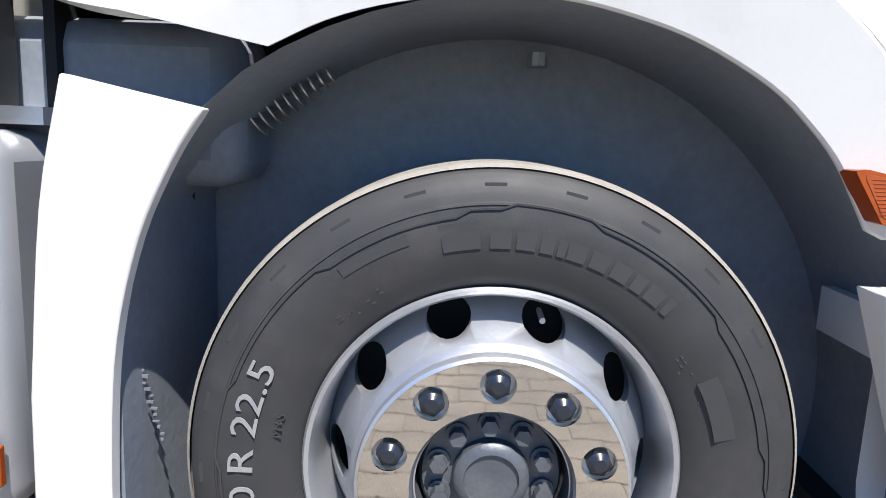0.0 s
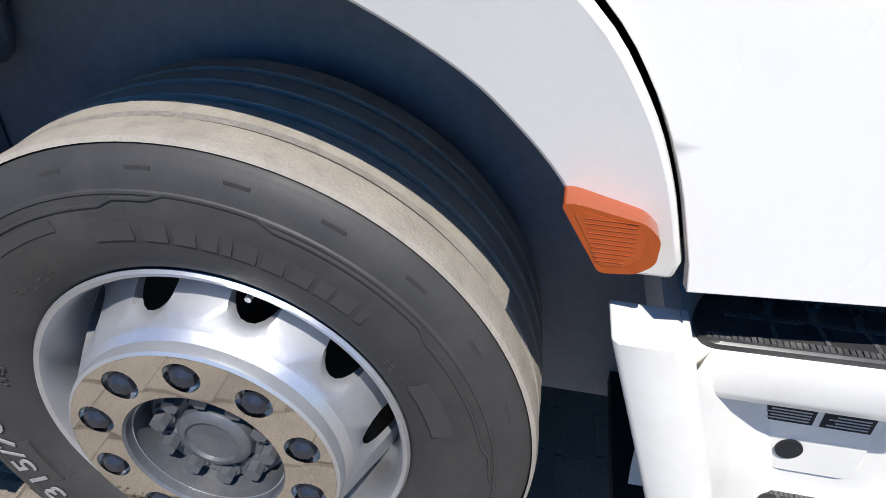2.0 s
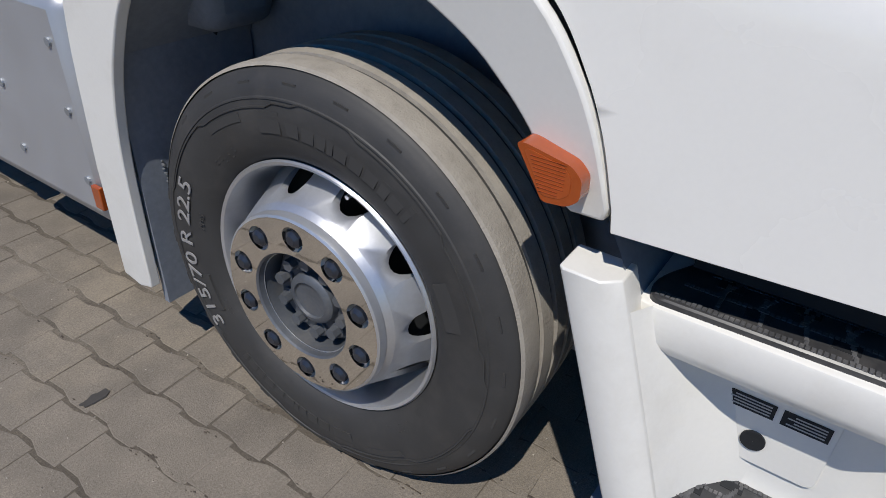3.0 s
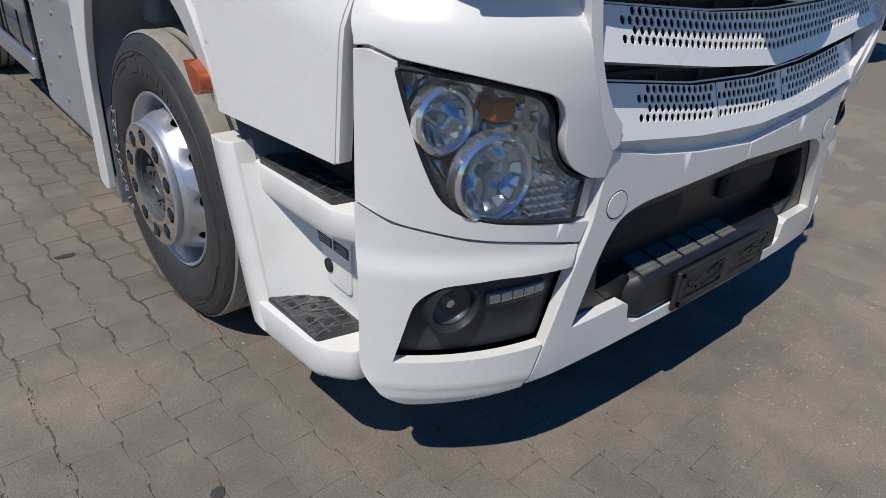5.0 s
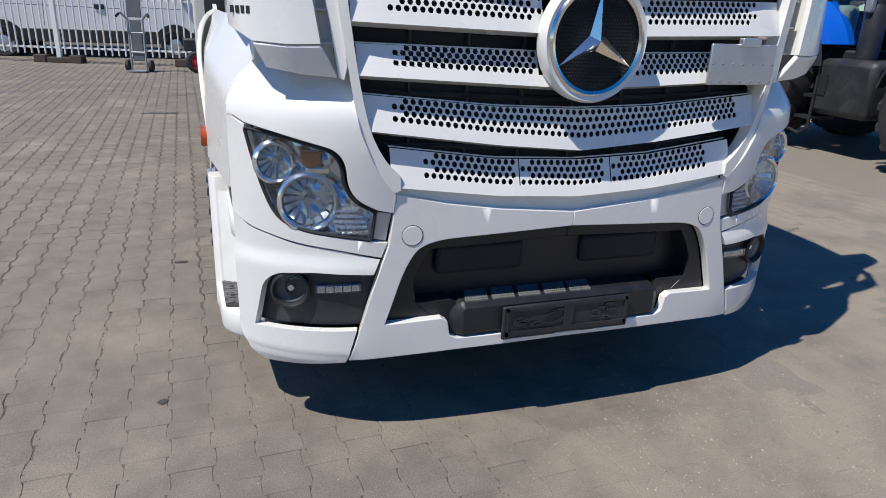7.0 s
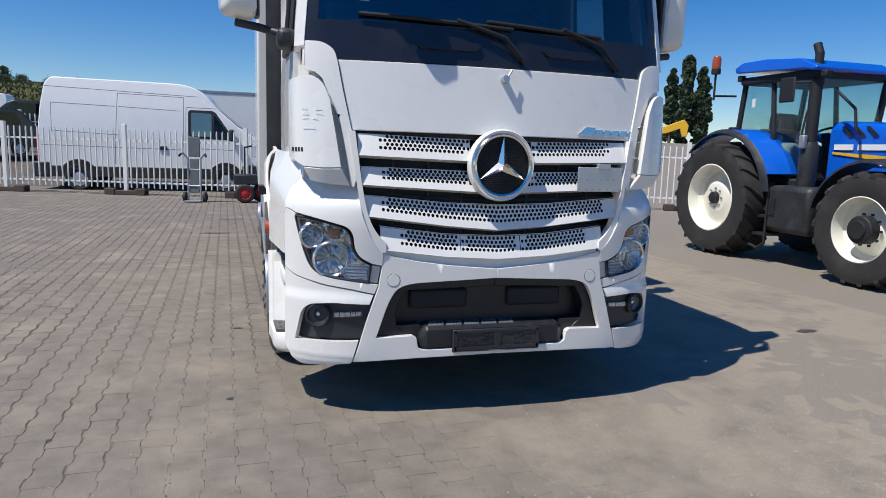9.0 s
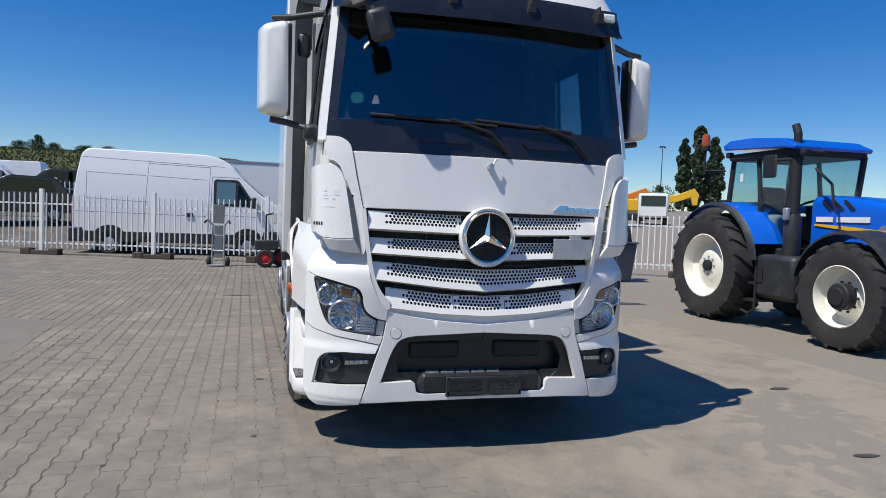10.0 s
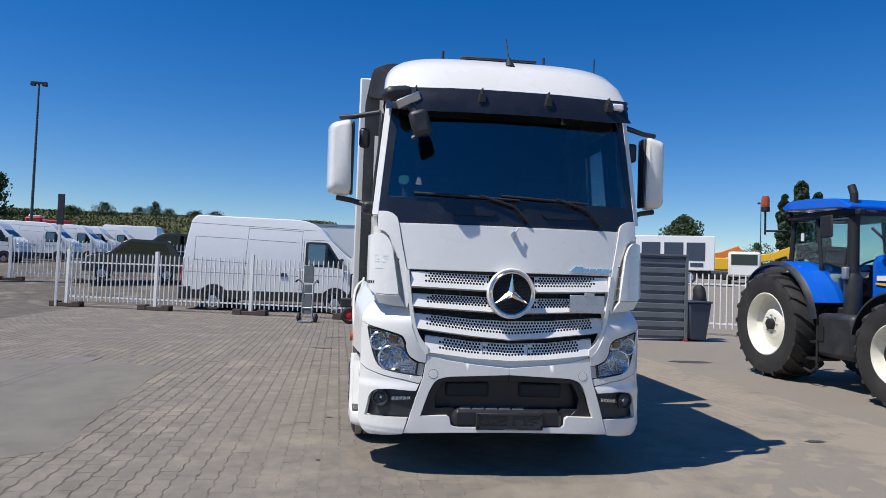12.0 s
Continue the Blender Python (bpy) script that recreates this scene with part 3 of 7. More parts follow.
def brow_skin(s, z, off=0.0):
    x, y, z = lower(s, z, off)
    t = z - 1.165
    back = 0.8 * 0.5 * (math.sqrt(t * t + 0.0006) + t)
    sx = 1 - 0.25 * max(0.0, z - 1.17)
    proud = float(np.interp(z, [0.86, 1.06], [0.014, 0.034])) * float(np.interp(abs(s), [0.98, 1.11], [1.0, 0.2]))
    return (x * sx, y - proud + back, z)


both("headlamp_brow", sheet(brow, brow_skin, 0.03, 0.025, 0.025), WHITE, truck, "white shoulder panel over the headlamp", bevel=0.006)

# grille
part("grille_backing", front([(-0.83, 0.90), (0.83, 0.90), (0.83, 1.56), (-0.83, 1.56)], 0.10, 0.02, su=0.1), DEEP, truck, "dark grille backing")
bm = bmesh.new()
for z in (1.04, 1.16, 1.2, 1.32, 1.44):
    for i in range(16):
        a, b = -0.78 + 1.56 * i / 16, -0.78 + 1.56 * (i + 1) / 16
        cyl(bm, lower(a, z + 0.03 * abs(a), 0.085), lower(b, z + 0.03 * abs(b), 0.085), 0.008, n=6, cap=False)
for x in (-0.6, -0.4, -0.2, 0.0, 0.2, 0.4, 0.6):
    cyl(bm, lower(x, 0.95, 0.088), lower(x, 1.5, 0.088), 0.007, n=6)
part("grille_bar", bm, BLACK, truck)


def perforated(x0, x1, zl, zh, skin, pitch=0.0245, rows=4, r=0.0092, slant=0.0):
    """A sheet of staggered holes between two height lines."""
    bm = bmesh.new()
    cols = round((x1 - x0) / pitch)
    for k in range(rows):
        shift = 0.5 * (k % 2)
        cuts = [x0] + [x0 + (i + shift) * pitch for i in range(1, cols)] + [x1]
        for a, b in zip(cuts[:-1], cuts[1:]):
            def at(u, w):
                lo, hi = zl(u), zh(u)
                return skin(u, lo + (hi - lo) * (k + w) / rows)
            wide = b - a
            corner = [bm.verts.new(at(u, w)) for u, w in ((a, 0), ((a + b) / 2, 0), (b, 0), (b, 0.5), (b, 1), ((a + b) / 2, 1), (a, 1), (a, 0.5))]
            if wide > 1.2 * pitch or wide < 0.8 * pitch:
                bm.faces.new(corner)
                continue
            mid = (a + b) / 2
            rw = r / ((zh(mid) - zl(mid)) / rows)
            hole, deep = [], []
            for j in range(8):
                t = math.radians(225 + 45 * j)
                u, w = mid + r * math.cos(t) * 1.0, 0.5 + rw * math.sin(t)
                p = Vector(at(u, w))
                hole.append(bm.verts.new(p))
                deep.append(bm.verts.new(p + Vector((0, 0.004, 0))))
            for j in range(8):
                n = (j + 1) % 8
                bm.faces.new((corner[j], corner[n], hole[n], hole[j]))
                bm.faces.new((hole[j], hole[n], deep[n], deep[j]))
    return bm


def lerp_line(pts):
    xs, zs = [p[0] for p in pts], [p[1] for p in pts]
    return lambda u: float(np.interp(abs(u), xs, zs))


# each slat: half width, its top line and its bottom line, by distance from the middle
SLATS = [(0.785, [(0, 1.515), (0.785, 1.535)], [(0, 1.405), (0.785, 1.425)]),
         (0.765, [(0, 1.35), (0.765, 1.365)], [(0, 1.245), (0.765, 1.278)]),
         (0.765, [(0, 1.178), (0.30, 1.186), (0.765, 1.222)], [(0, 1.05), (0.3, 1.072), (0.73, 1.118)]),
         (0.660, [(0, 1.012), (0.3, 1.022), (0.66, 1.062)], [(0, 0.895), (0.3, 0.910), (0.66, 0.950)])]


def slat(w, top, bot, number):
    zt, zb = lerp_line(top), lerp_line(bot)

    def skin(u, z):
        f = (z - zb(u)) / (zt(u) - zb(u))
        x, y, z = lower(u, z)
        return (x, y - 0.02 + 0.045 * f, z)
    holder = part("grille_slat", strip(-w, w, lambda u: zb(u), lambda u: zb(u) + 0.034, skin), WHITE, truck, "white slat of the grille", bevel=0.002)
    inner = w - 0.105
    for a, b in ((-w, -inner), (inner, w)):
        part("end_face", strip(a, b, lambda u: zb(u) + 0.034, zt, skin, n=6), WHITE, holder)
    gaps = [(-inner, -0.18), (0.18, inner)] if number < 2 else [(-inner, inner)]
    if number == 3:
        gaps = [(-inner, -0.217), (-0.213, 0.137), (0.141, inner)]
    for a, b in gaps:
        part("perforated_face", perforated(a, b, lambda u: zb(u) + 0.034, zt, skin), WHITE, holder, "white perforated sheet")
    lip = strip(-w, w, lambda u: zt(u), lambda u: zt(u) + 0.004, lambda u, z: (lambda p: (p[0], p[1] + 0.02, p[2]))(skin(u, z)))
    part("top_edge", lip, WHITE, holder)
    chin = bmesh.new()
    add(chin, strip(-w, w, lambda u: 0.0, lambda u: 1.0, lambda u, f: (lambda p: (p[0], p[1] + 0.06 * f, p[2] - 0.014 * f))(skin(u, zb(u)))))
    part("chin", chin, WHITE, holder)


def strip(x0, x1, zl, zh, skin, n=48):
    bm = bmesh.new()
    lo = [bm.verts.new(skin(x0 + (x1 - x0) * i / n, zl(x0 + (x1 - x0) * i / n))) for i in range(n + 1)]
    hi = [bm.verts.new(skin(x0 + (x1 - x0) * i / n, zh(x0 + (x1 - x0) * i / n))) for i in range(n + 1)]
    for i in range(n):
        bm.faces.new((lo[i], lo[i + 1], hi[i + 1], hi[i]))
    return bm


def add(bm, other):
    me = bpy.data.meshes.new("tmp")
    other.to_mesh(me)
    other.free()
    bm.from_mesh(me)
    bpy.data.meshes.remove(me)
    return bm


for i, s in enumerate(SLATS):
    slat(*s, i)
FRAME = smooth_path([(-0.648, 0.93), (-0.70, 0.985), (-0.742, 1.07), (-0.765, 1.16), (-0.79, 1.30), (-0.828, 1.545)], 3) + smooth_path([(-0.798, 1.545), (-0.763, 1.30), (-0.738, 1.17), (-0.712, 1.09), (-0.672, 1.025), (-0.63, 0.985)], 3) + [(-0.628, 0.94)]
both("grille_frame", front(FRAME, -0.022, 0.05, su=0.03), WHITE, truck, "white grille frame", bevel=0.004)
em = Vector((-0.012, 0.078, 1.393))
emblem = part("emblem", lathe([(0.188, 0.05), (0.188, 0.012), (0.180, -0.004), (0.168, 0.0), (0.163, 0.03)], 72, "y"), WHITE, truck, "round badge with a three-armed chrome shape", m=Matrix.Translation(em))
part("chrome_ring", lathe([(0.168, 0.0), (0.160, -0.008), (0.150, -0.004), (0.146, 0.02)], 72, "y"), CHROME, emblem)
part("badge_plate", lathe([(0.150, 0.018), (0.0005, 0.010)], 48, "y"), DEEP, emblem)
mesh = bmesh.new()
for i in range(-13, 14):
    for j in range(-13, 14):
        x, z = 0.0105 * (i + 0.5 * (j % 2)), 0.0105 * j
        if x * x + z * z < 0.138 ** 2:
            cyl(mesh, (x, 0.014, z), (x, 0.0075, z), 0.0032, 0.002, n=5)
tagged(part("badge_mesh", mesh, BLACK, emblem, "fine dark mesh behind the badge"), kind="stuff")
bm = bmesh.new()
tip = bm.verts.new((0, -0.022, 0))
pts = []
for i in range(6):
    r = 0.150 if i % 2 == 0 else 0.030
    t = math.radians(90 + 60 * i)
    pts.append(bm.verts.new((r * math.cos(t), 0.004 if i % 2 else -0.004, r * math.sin(t))))
for i in range(6):
    bm.faces.new((tip, pts[i], pts[(i + 1) % 6]))
part("badge_star", bm, CHROME, emblem, angle=5)
holder = part("plate_bracket", boxes((0.455, 0.735, -0.0, 0.012, 1.262, 1.395), (0.57, 0.65, -0.012, 0.012, 1.385, 1.415)), ALU, truck, "bare aluminium sign plate", bevel=0.004)
bm = bmesh.new()
for x in (0.468, 0.51, 0.55, 0.595, 0.64, 0.68, 0.722):
    for z in (1.274, 1.33):
        cyl(bm, (x, -0.004, z), (x, 0.004, z), 0.004, n=8)
tagged(part("rivet", bm, STEEL, holder), kind="stuff")
holder.location = (0, lower_y(0.62) - 0.055, 0)
holder.rotation_euler = (0, 0, 0)

# hood panel
hood = [(-0.885, 1.895), (-0.815, 1.548), (0.815, 1.548), (0.885, 1.895)]
part("front_panel", front(hood, -0.0, 0.03, upper, 0.05, 0.06), WHITE, truck, "plain white front panel", bevel=0.006)
part("panel_gap", front([(-0.81, 1.525), (0.81, 1.525), (0.81, 1.56), (-0.81, 1.56)], 0.03, 0.02, upper, 0.08), DEEP, truck)
badge = bmesh.new()
x = 0.46
for i, w in enumerate((0.10, 0.045, 0.045, 0.05, 0.05, 0.05)):
    add(badge, front([(x, 1.572), (x + w, 1.572), (x + w + 0.012, 1.60 + (0.012 if i == 0 else 0)), (x + (0.05 if i == 0 else 0.012), 1.60 + (0.012 if i == 0 else 0))], -0.008, 0.008, upper, 0))
    x += w + 0.01
part("model_bars", badge, CHROME, truck, "chrome model badge shapes")
wn_ = Vector(upper(0, 1.835))
bm = bmesh.new()
cyl(bm, wn_ + Vector((0, 0.01, 0)), wn_ + Vector((0, -0.045, 0.005)), 0.022, 0.018, n=20)
cyl(bm, wn_ + Vector((0, -0.04, 0)), wn_ + Vector((0.035, -0.03, 0.05)), 0.006, n=8)
part("camera_nozzle", bm, ALU, truck, "small metal nozzle on the front panel")

# corner fairings beside the front panel
STRIP = smooth_path([(-1.05, 1.985), (-0.97, 1.98), (-0.91, 1.945), (-0.888, 1.89)], 5) + [(-0.862, 1.75), (-0.818, 1.55), (-0.795, 1.30), (-0.805, 1.262), (-0.822, 1.27), (-0.845, 1.42), (-0.875, 1.58), (-0.94, 1.74), (-0.965, 1.80), (-1.0, 1.83), (-1.05, 1.84)]
both("fairing_strip", sheet(STRIP, lambda u, v: upper(u, v, -0.012), 0.03, 0.03, 0.06), WHITE, truck, "white corner strip beside the front panel", bevel=0.005)


def flap_off(u):
    return float(np.interp(abs(u), [0.88, 0.95, 1.05, 1.12], [-0.056, -0.052, -0.035, -0.02]))


FLAP_OUT = [(-1.28, 1.80), (-1.12, 1.80)] + smooth_path([(-1.08, 1.805), (-1.03, 1.812), (-0.985, 1.79), (-0.955, 1.75), (-0.933, 1.70)], 3) + [(-0.905, 1.54), (-0.876, 1.362), (-0.97, 1.358), (-1.062, 1.363), (-1.12, 1.40), (-1.28, 1.46)]
both("corner_fairing", sheet(FLAP_OUT, lambda u, v: upper(u, v, flap_off(u)), 0.02, 0.025, 0.05), WHITE, truck, "white air deflector beside the front panel", bevel=0.005)
EDGE = smooth_path([(-0.985, 1.79), (-0.955, 1.75), (-0.933, 1.70), (-0.905, 1.54), (-0.876, 1.362)], 4)
for sgn in (-1, 1):
    bm = bmesh.new()
    rows = []
    for u, v in EDGE:
        rows.append([bm.verts.new(upper(-sgn * (u - 0.002), v, off)) for off in (flap_off(u) + 0.004, flap_off(u) * 0.4, 0.035)])
    for p, q in zip(rows[:-1], rows[1:]):
        for i in range(2):
            bm.faces.new((p[i], p[i + 1], q[i + 1], q[i]))
    part("slot_wall", bm, OFFWHITE, truck, "cream inner wall of the deflector")
LIP = [(-1.062, 1.358), (-0.97, 1.353), (-0.878, 1.356), (-0.824, 1.268), (-0.93, 1.275), (-1.028, 1.292)]
both("fairing_lip", sheet(LIP, lambda u, v: upper(u, v, flap_off(u) + 0.5 * (1.358 - v)), 0.02, 0.03, 0.03), WHITE, truck, "turned-in lower edge of the deflector", bevel=0.004)
SLOT = [(-1.08, 1.78), (-0.96, 1.76), (-0.93, 1.70), (-0.90, 1.54), (-0.872, 1.36), (-0.82, 1.262), (-0.84, 1.45), (-0.87, 1.60), (-0.93, 1.76), (-0.955, 1.82), (-1.0, 1.86), (-1.08, 1.87)]
both("fairing_slot", sheet(SLOT, lambda u, v: upper(u, v, 0.03), 0.01, 0.03, 0.05), OFFWHITE, truck, "recessed slot behind the deflector")
for z in (1.36, 1.45, 1.54, 1.63):
    s0 = 0.80 + (z - 1.27) * 0.17
    both("slot_rib", sheet([(-s0 - 0.075, z), (-s0 - 0.015, z), (-s0 - 0.015, z + 0.006), (-s0 - 0.075, z + 0.006)], lambda u, v: upper(u, v, 0.0), 0.03, 0, 0), OFFWHITE, truck)
rnd = random.Random(21)
for k in range(9):
    a, b = rnd.uniform(-1.075, -1.0), rnd.uniform(1.54, 1.65)
    w, h = rnd.uniform(0.012, 0.04), rnd.uniform(0.006, 0.02)
    part("tape_scrap", sheet([(a, b), (a + w, b + rnd.uniform(-0.006, 0.006)), (a + w * 0.8, b + h), (a + rnd.uniform(0, 0.01), b + h * 0.8)], lambda u, v: upper(u, v, flap_off(u) - 0.0025), 0.001, 0, 0), PAPER, truck, "torn white tape remains")
for k in range(4):
    part("model_number_bar", sheet([(-1.115 + 0.014 * k, 1.435), (-1.106 + 0.014 * k, 1.435), (-1.106 + 0.014 * k, 1.455), (-1.115 + 0.014 * k, 1.455)], lambda u, v: upper(u, v, flap_off(u) - 0.002), 0.001, 0, 0), DEEP, truck, "small dark number bars")

# black band, glass, visor
band = round_poly([(-0.885, 1.90), (0.885, 1.90), (0.93, 1.96), (1.045, 1.96), (1.04, 2.095), (-1.04, 2.095), (-1.045, 1.96), (-0.93, 1.96)], 0.01)
part("cowl_band", front(band, 0.006, 0.04, upper, 0.05), GREYBLACK, truck, "black cowl band below the windscreen", bevel=0.005)
shield = round_poly([(-0.985, 2.085), (0.985, 2.085), (0.90, 2.93), (-0.90, 2.93)], 0.05)
ws = part("windscreen", front(shield, 0.012, 0.006, upper, 0.05, 0.1), GLASS, truck, "large tinted windscreen")
ws.visible_shadow = False
for sgn in (-1, 1):
    o = [(-1.05, 2.06), (-0.985, 2.06), (-0.90, 2.93), (-0.96, 2.98)]
    part("screen_pillar", front(o if sgn < 0 else flip(o), 0.008, 0.05, upper, 0.02, 0.1), GREYBLACK, truck, "black windscreen edge", bevel=0.004)
    o = [(-1.10, 1.96), (-1.053, 1.96), (-0.963, 2.98), (-1.012, 2.98)]
    part("white_pillar", front(o if sgn < 0 else flip(o), 0.002, 0.05, upper, 0.02, 0.1), WHITE, truck, "white windscreen pillar", bevel=0.006)
part("screen_header", front([(-0.92, 2.91), (0.92, 2.91), (1.0, 3.04), (-1.0, 3.04)], 0.012, 0.05, upper, 0.05), GREYBLACK, truck)


def visor_skin(u, v):
    f = (v - 2.77) / 0.23
    y = 0.155 + 0.10 * f * f + 0.10 * (u / 1.02) ** 2 + 0.16 * (1 - max(0, 1 - (min(abs(u), 1.02) / 1.02) ** 8) ** (1 / 8))
    return (u, y + 0.02, v + 0.0)


vo = round_poly([(-1.02, 2.80), (-0.80, 2.775), (0.80, 2.775), (1.02, 2.80), (1.02, 3.0), (0.80, 2.985), (-0.80, 2.985), (-1.02, 3.0)], 0.02)
visor = part("sun_visor", sheet(vo, visor_skin, 0.008, 0.05, 0.05), GREYBLACK, truck, "smoked black sun visor", bevel=0.003)
for x in (-0.79, -0.27, 0.27, 0.79):
    p = Vector(visor_skin(x, 2.89))
    bm = boxes((x - 0.025, x + 0.025, p.y - 0.03, p.y + 0.06, 2.86, 2.93), (x - 0.035, x + 0.02, p.y - 0.015, p.y + 0.03, 2.84, 2.89), (x - 0.006, x + 0.006, p.y - 0.02, p.y + 0.12, 2.92, 2.98))
    part("visor_bracket", bm, DEEP, visor, bevel=0.004)
for x in (-0.87, 0.87):
    p = Vector(visor_skin(x, 2.92))
    o = part("marker_lamp", boxes((x - 0.05, x + 0.05, p.y - 0.035, p.y + 0.03, 2.887, 2.945)), PAPER, visor, "white marker lamp", bevel=0.015)

# roof
def roof_z(y):
    return float(np.interp(y, [0.30, 0.36, 0.46, 0.62, 0.85, 1.2, 2.35], [2.995, 3.09, 3.225, 3.335, 3.41, 3.45, 3.465]))


bm = bmesh.new()
ys = [0.30, 0.33, 0.36, 0.41, 0.46, 0.53, 0.62, 0.72, 0.85, 1.0, 1.2, 1.6, 2.0, 2.35]
grid = []
for y in ys:
    row = []
    for i in range(41):
        q = -1 + 2 * i / 40
        qq = math.copysign(1 - (1 - abs(q)) ** 1.6, q)
        zc = roof_z(y)
        drop = (zc - 2.95) * (1 - max(0, 1 - abs(qq) ** 5) ** (1 / 5))
        bow = 0.16 * abs(qq) ** 3 * max(0, 1 - (y - 0.3) / 1.2)
        row.append(bm.verts.new((1.035 * qq, y + bow, zc - drop)))
    grid.append(row)
for a, b in zip(grid[:-1], grid[1:]):
    for i in range(40):
        bm.faces.new((a[i], a[i + 1], b[i + 1], b[i]))
part("roof", bm, WHITE, truck, "high white cab roof", angle=60)
part("roof_hatch", boxes((-0.35, 0.35, 0.95, 1.5, 3.455, 3.48)), BLACK, truck, bevel=0.01)
bm = bmesh.new()
cyl(bm, (0.02, 0.56, 3.26), (0.02, 0.62, 3.37), 0.05, 0.016)
cyl(bm, (0.02, 0.62, 3.36), (0.0, 0.68, 3.56), 0.006)
part("roof_antenna", bm, BLACK, truck, "small black roof aerial")
for x, z in ((-0.52, 3.44), (0.40, 3.44)):
    part("roof_horn", rods([(x, 0.9, z - 0.03), (x, 0.9, z + 0.05)], r=0.012), BLACK, truck)
part("radio_aerial", rods([(0.98, 1.2, 3.2), (0.98, 1.2, 3.62)], r=0.006), BLACK, truck, "thin black whip aerial")

# flanks: door, pillars, windows
PANEL_LOW = [(0.485, 0.885), (0.916, 0.905)] + smooth_path([(0.921, 0.938), (0.950, 1.033), (0.989, 1.115), (1.052, 1.196), (1.194, 1.308), (1.356, 1.394), (1.50, 1.43)]) + [(1.50, 1.46), (1.0, 1.45), (0.60, 1.45), (0.535, 1.41), (0.50, 1.32), (0.485, 1.22), (0.485, 1.05)]


def flank(y, z):
    """Half width of the lower side panel: upright below its crease, leaning in above it."""
    base = 1.152 + 0.165 * min(max(y - 0.485, 0), 0.5) - 0.06 * max(0.0, z - 0.89)
    crease = float(np.interp(y, [0.5, 0.75, 1.1, 1.5], [1.175, 1.235, 1.30, 1.36]))
    t = z - crease
    return base - 0.5 * (math.sqrt(t * t + 0.0004) + t) * 0.5


for sgn in (-1, 1):
    fx = side(sgn, 1.105)
    part("entry_panel", sheet(PANEL_LOW, lambda u, v: (sgn * flank(u, v), u, v), sgn * 0.015, 0.03, 0.03), WHITE, truck, "white lower cab side panel", bevel=0.002)
    bm = bmesh.new()
    rows = []
    for k in range(14):
        z = 0.888 + 0.52 * k / 13
        y = float(np.interp(z, [0.885, 1.05, 1.22, 1.32, 1.41], [0.485, 0.485, 0.485, 0.50, 0.535]))
        rows.append([bm.verts.new((sgn * (flank(y, z) - d), y + e, z)) for d, e in ((0.002, 0.002), (0.008, -0.006), (0.038, -0.006), (0.046, 0.002), (0.048, 0.08))])
    for p, q in zip(rows[:-1], rows[1:]):
        for i in range(4):
            bm.faces.new((p[i], p[i + 1], q[i + 1], q[i]))
    part("panel_return", bm, PLASTIC_WHITE, truck, "front edge of the side panel", angle=50)
    dr = part("door", sheet(round_poly([(0.56, 1.38), (1.50, 1.38), (1.50, 2.05), (0.53, 1.97)], 0.02), fx, sgn * 0.04, 0.1, 0.1), WHITE, truck, "white cab door", bevel=0.008)
    part("front_pillar", sheet([(0.50, 1.98), (0.54, 1.95), (0.64, 2.30), (0.62, 2.96), (0.52, 3.0)], fx, sgn * 0.04, 0, 0.1), WHITE, truck, bevel=0.006)
    part("rear_side", sheet([(1.50, 1.40), (2.30, 1.40), (2.30, 2.97), (1.44, 2.97), (1.50, 2.05)], fx, sgn * 0.03, 0.2, 0.1), WHITE, truck, "white cab rear side", bevel=0.006)
    part("door_head", sheet([(0.60, 2.82), (1.46, 2.82), (1.44, 2.98), (0.45, 2.98)], fx, sgn * 0.03, 0.2, 0.05), WHITE, truck, bevel=0.004)
    win = part("side_window", sheet([(0.98, 2.02), (1.50, 2.05), (1.46, 2.70), (1.02, 2.70)], side(sgn, 1.10), sgn * 0.005, 0, 0), SIDEGLASS, dr, "tinted door window")
    win.visible_shadow = False
    part("window_frame", sheet([(0.60, 1.97), (0.98, 2.0), (1.02, 2.84), (0.60, 2.84)], side(sgn, 1.10), sgn * 0.02, 0, 0.1), GREYBLACK, dr, "black front door frame", bevel=0.006)
    part("window_top", sheet([(1.02, 2.70), (1.46, 2.70), (1.46, 2.84), (1.02, 2.84)], side(sgn, 1.10), sgn * 0.02, 0, 0), GREYBLACK, dr)
    part("window_seal", rods([(sgn * 1.10, 0.62, 2.0), (sgn * 1.10, 1.50, 2.05), (sgn * 1.03, 1.46, 2.82), (sgn * 1.03, 0.62, 2.82), (sgn * 1.08, 0.64, 2.3), (sgn * 1.10, 0.62, 2.0)], r=0.016, n=8), BLACK, dr)
    part("corner_post", sheet([(0.40, 0.80), (0.52, 0.80), (0.56, 1.98), (0.42, 1.98)], side(sgn, 1.06), sgn * 0.03, 0, 0.1), PLASTIC_WHITE, truck, bevel=0.006)
# Dark sheet added to keep the space below the cab wall dark.
part("cab_back_lower", boxes((-1.04, 1.04, 2.31, 2.33, 0.95, 1.46)), DEEP, truck)
part("cab_back", boxes((-1.09, 1.09, 2.30, 2.34, 1.46, 2.98), (-1.0, 1.0, 2.30, 2.34, 2.98, 3.38)), WHITE, truck, "white cab rear wall")
part("cab_floor", boxes((-1.0, 1.0, 0.62, 2.3, 1.25, 1.30)), DEEP, truck)
part("dashboard", boxes((-1.0, 1.0, 0.42, 0.85, 1.9, 2.10), (-1.0, 0.0, 0.5, 0.8, 2.1, 2.13)), CABGREY, truck, bevel=0.03)
